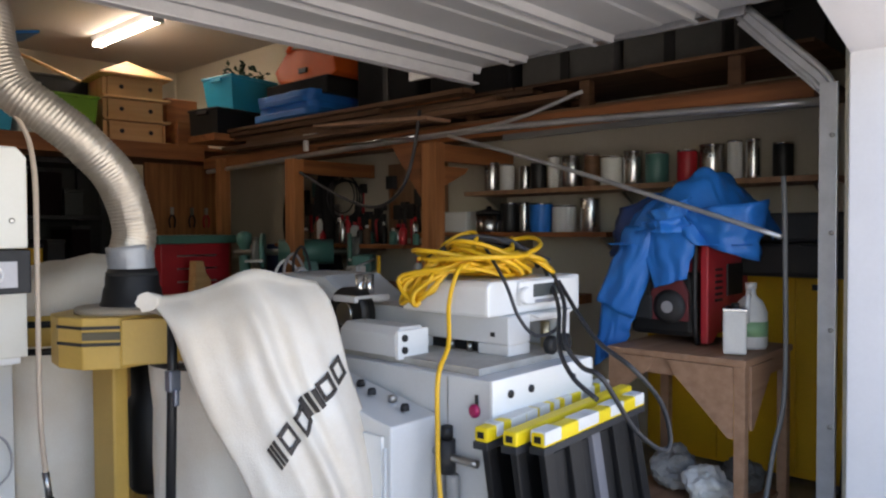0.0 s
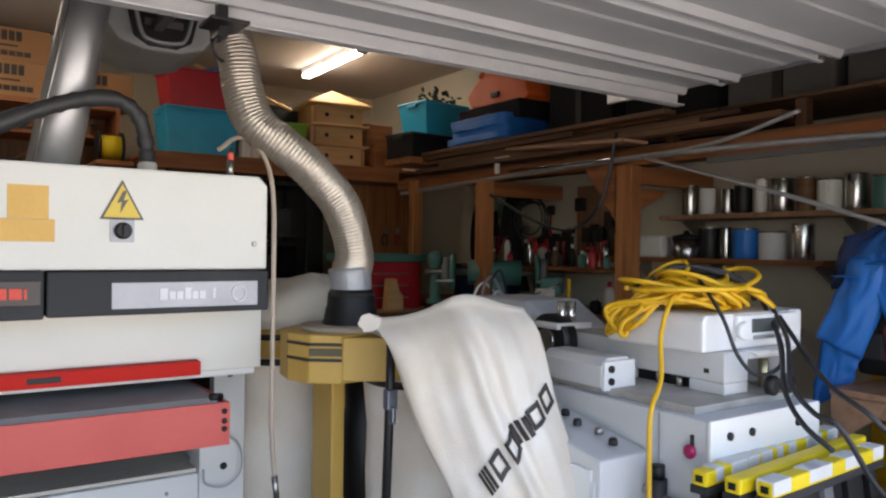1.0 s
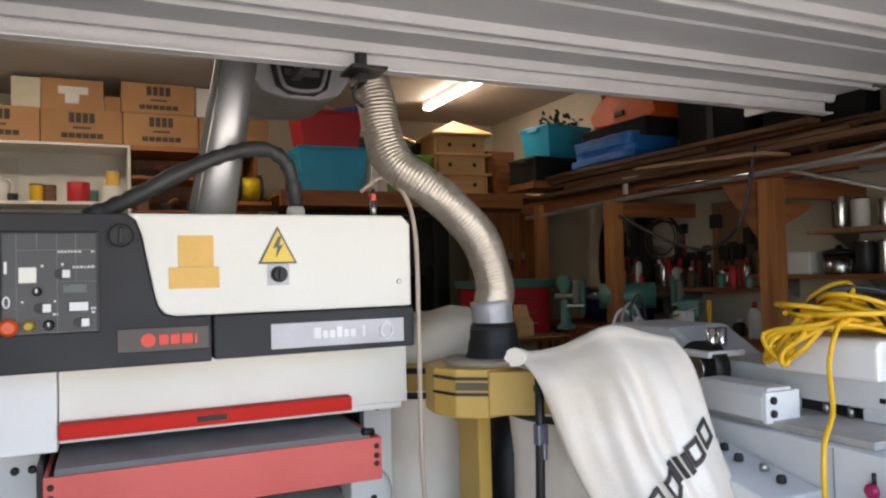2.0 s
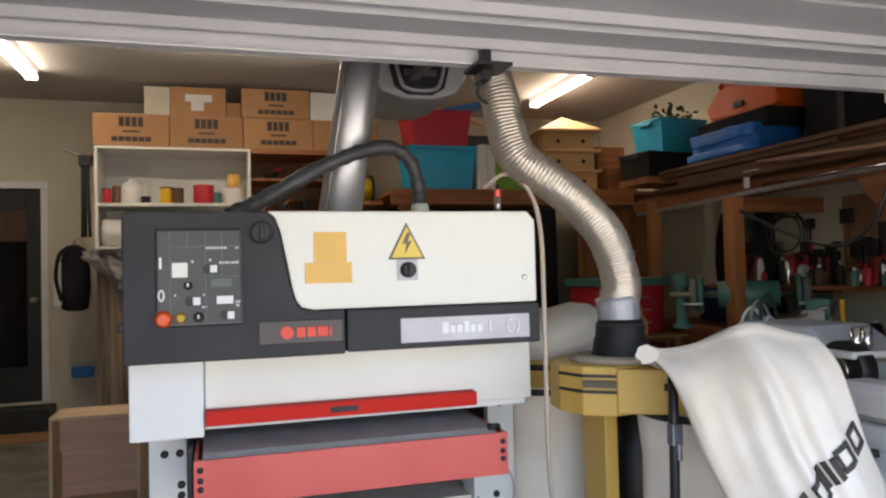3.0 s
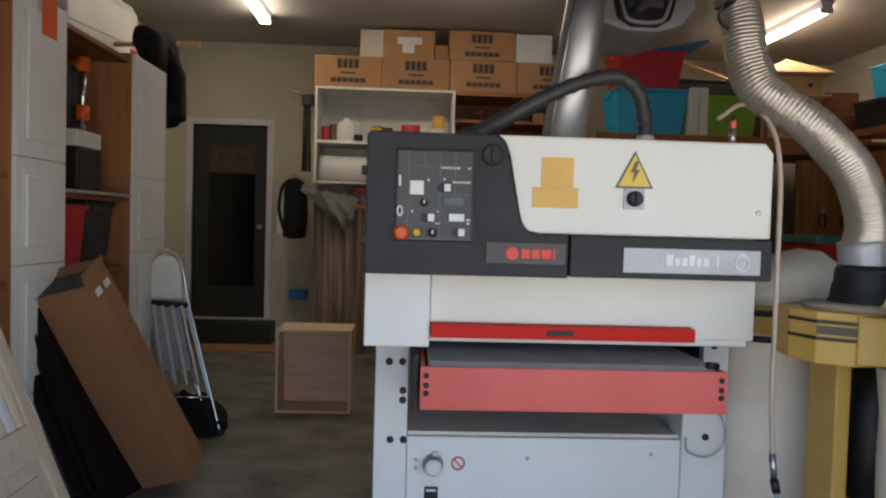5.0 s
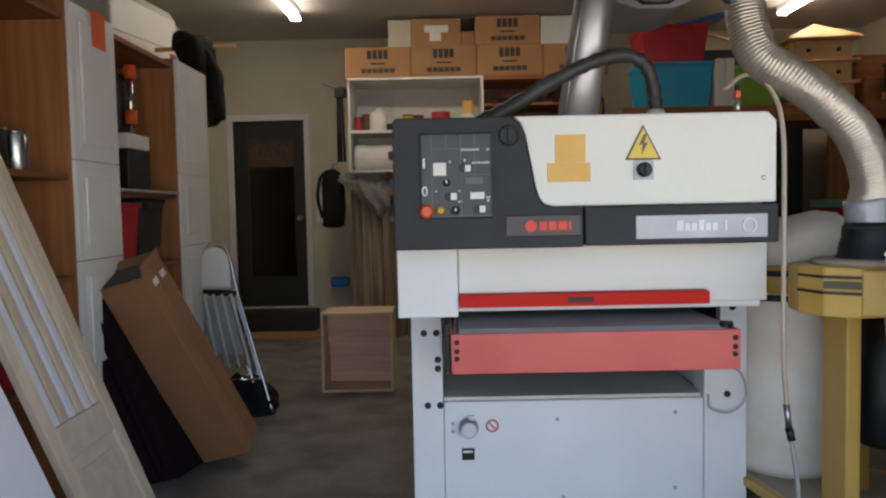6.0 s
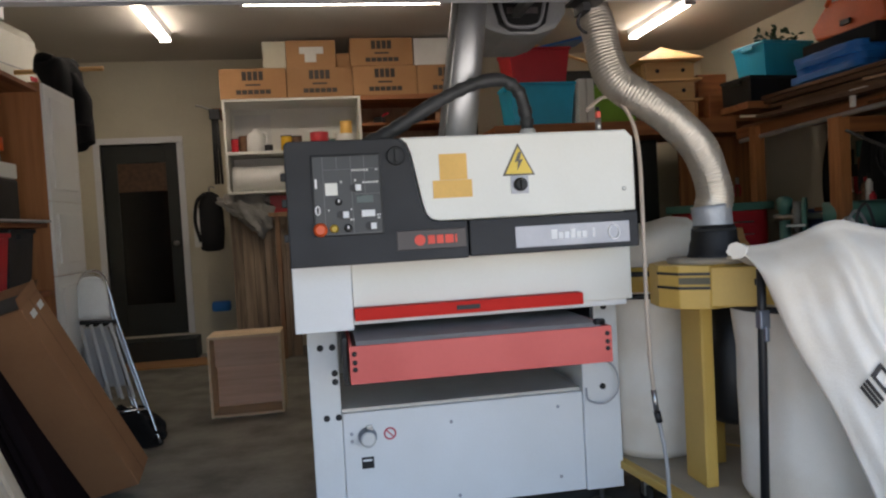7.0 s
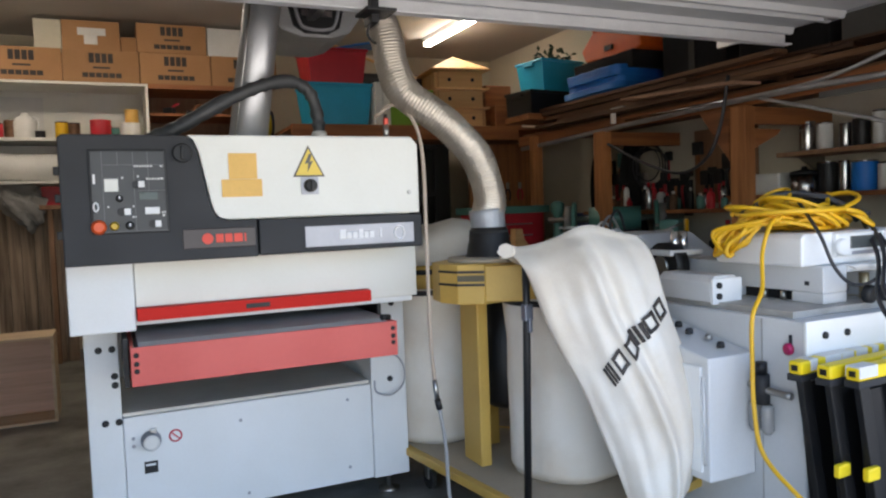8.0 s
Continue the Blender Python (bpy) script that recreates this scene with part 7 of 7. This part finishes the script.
def drape(c00, c10, c01, c11, bulge, seed, crease=0.02):
    """A hanging piece of sheet between four corners, with soft creases."""
    P = [Vector(c) for c in (c00, c10, c01, c11)]

    def at(u, v):
        p = P[0].lerp(P[1], u).lerp(P[2].lerp(P[3], u), v)
        k = math.sin(math.pi * u) * bulge + crease * noise.noise(Vector((u * 3.1, v * 1.6, seed))) + 0.5 * crease * noise.noise(Vector((u * 7, v * 4, seed)))
        return p + Vector((-1, -0.25, 0)) * k + Vector((0, 1, 0.4)) * crease * 0.8 * noise.noise(Vector((u * 2, v * 5, seed + 9)))

    return at


bt = thing("blue_tarp", "crumpled blue tarpaulin thrown over the generator", "tarpaulin")
part("crumpled_top", moved(cloth(tarp_top, 44, 40, 0.006), Matrix.Translation((0, 0, 1.32 * 0.08)) @ Matrix.Scale(0.92, 4)), BLUE, bt)
part("hanging_end", cloth(drape((3.10, 1.69, 1.33), (3.10, 1.47, 1.34), (3.06, 1.82, 0.98), (3.09, 1.65, 0.90), 0.03, 2.0), 16, 20, 0.005), BLUE, bt)
part("hanging_tail", cloth(drape((3.085, 1.80, 1.03), (3.11, 1.64, 0.93), (3.08, 1.845, 0.66), (3.12, 1.71, 0.76), 0.015, 5.0), 12, 16, 0.005), BLUE, bt)
part("front_flap", cloth(drape((3.08, 1.63, 1.32), (3.07, 1.32, 1.345), (3.07, 1.53, 1.05), (3.07, 1.38, 1.10), 0.02, 8.0), 16, 16, 0.005), BLUE, bt)
part("side_fold", cloth(drape((3.06, 1.38, 1.39), (3.16, 1.07, 1.44), (3.09, 1.32, 1.25), (3.14, 1.10, 1.18), 0.07, 11.0, 0.035), 18, 14, 0.005), BLUE, bt)
part("knot", cloth(drape((3.07, 1.52, 1.42), (3.07, 1.36, 1.45), (3.05, 1.62, 1.30), (3.04, 1.38, 1.30), 0.06, 14.0, 0.05), 18, 18, 0.005), BLUE, bt)
# fold set back behind the others, in a darker blue
part("dark_fold", cloth(drape((3.24, 1.80, 1.42), (3.24, 1.52, 1.50), (3.22, 1.84, 1.18), (3.20, 1.60, 1.24), 0.03, 17.0, 0.04), 14, 14, 0.005), plain("darker_blue_sheet", (0.008, 0.03, 0.12), 0.5), bt, "darker blue fold of the sheet")
sc = settle(thing("solvent_can", "white and red rectangular metal can on the bench", "can", (3.37, 1.285, 0.75), 20), 0.92)
part("can_body", box((-0.075, -0.05, 0), (0.075, 0.05, 0.20), 0.012), PAPER, sc)
part("red_side", box((0.071, -0.046, 0.01), (0.077, 0.046, 0.19), 0.002), REDBIN, sc, "red printed side")
part("top_rim", box((-0.077, -0.052, 0.195), (0.077, 0.052, 0.206), 0.003), TIN, sc)
part("spout", lathe([(0.018, 0.2), (0.018, 0.222)], 12, (0.04, 0, 0)), BLACK, sc)
pj = settle(thing("detergent_jug", "white plastic jug with green label on the bench", "jug", (3.55, 1.28, 0.75)), 0.92)
part("jug_body", lathe([(0.07, 0), (0.075, 0.015), (0.075, 0.17), (0.055, 0.22), (0.024, 0.25), (0.022, 0.28)], 20), PAPER, pj)
part("jug_handle", tube([(-0.02, 0.0, 0.25), (-0.09, -0.02, 0.25), (-0.10, -0.02, 0.17), (-0.07, -0.01, 0.13)], 0.013, 5, 8), PAPER, pj)
part("label", lathe([(0.0765, 0.06), (0.0765, 0.13)], 20), plain("green_label", (0.25, 0.45, 0.25), 0.5), pj, "green and white label")
part("cap", lathe([(0.026, 0.28), (0.026, 0.31)], 14), PAPER, pj)
yk = thing("yellow_cabinet", "yellow steel safety cabinet standing by the wall", "cabinet")
part("cabinet_body", box((4.02, 0.80, 0.02), (4.145, 2.05, 1.09), 0.006), YSTEEL, yk)
for a, b in ((0.81, 1.21), (1.22, 1.62), (1.63, 2.04)):
    part("door", box((4.008, a, 0.04), (4.02, b, 1.07), 0.004), YSTEEL, yk)
part("legend", box((4.004, 1.02, 1.0), (4.009, 1.14, 1.03), 0), BLACK, yk)
random.seed(9)
for k, (x, y, r) in enumerate(((3.12, 1.30, 0.11), (3.22, 1.5, 0.12), (3.36, 1.25, 0.10))):
    bm = bmesh.new()
    bmesh.ops.create_icosphere(bm, subdivisions=4, radius=r * 0.85)
    for v in bm.verts:
        v.co *= 1 + 0.45 * noise.noise(v.co * 13 + Vector((k * 7, 0, 0))) + 0.30 * abs(noise.noise(v.co * 30 + Vector((k * 5, 2, 0))))
        v.co.z = max(v.co.z * 0.9, -r * 0.7)
    moved(bm, Matrix.Translation((x, y, 0.12 + r * 0.7)))
    solid("plastic_bag", finish(bm, 0, False), (PAPER, GREYCLOTH, GREYCASE)[k], "crumpled pale plastic bag under the bench", "bag", "bags under the bench")
cable("grey_hose", [(3.0, 0.96, 1.52), (2.99, 0.95, 1.3), (3.0, 0.95, 0.7), (2.97, 0.98, 0.45), (2.9, 1.0, 0.2), (2.85, 1.05, 0.015)], 0.010, plain("grey_hose_rubber", (0.13, 0.13, 0.13), 0.5), "grey hose hanging down to the floor", "hose")
tw = thing("tyre_stack", "dark boxes and tools stacked by the front wall", "stack", (3.75, 0.9, 1.09))
part("lower_box", box((-0.2, -0.15, 0), (0.38, 0.6, 0.16), 0.02), BLACK, tw)
part("upper_box", box((-0.15, -0.12, 0.16), (0.36, 0.4, 0.30), 0.02), CHARCOAL, tw)
pry = thing("floor_jack", "dark steel floor jack standing by the front wall", "jack", (3.3, 0.85, 0.0))
part("body", box((-0.12, -0.06, 0.03), (0.25, 0.1, 0.14), 0.015), BLACK, pry)
part("handle", tube([(0.1, 0.0, 0.1), (0.3, -0.02, 0.95)], 0.014, 1, 8), BLACK, pry)
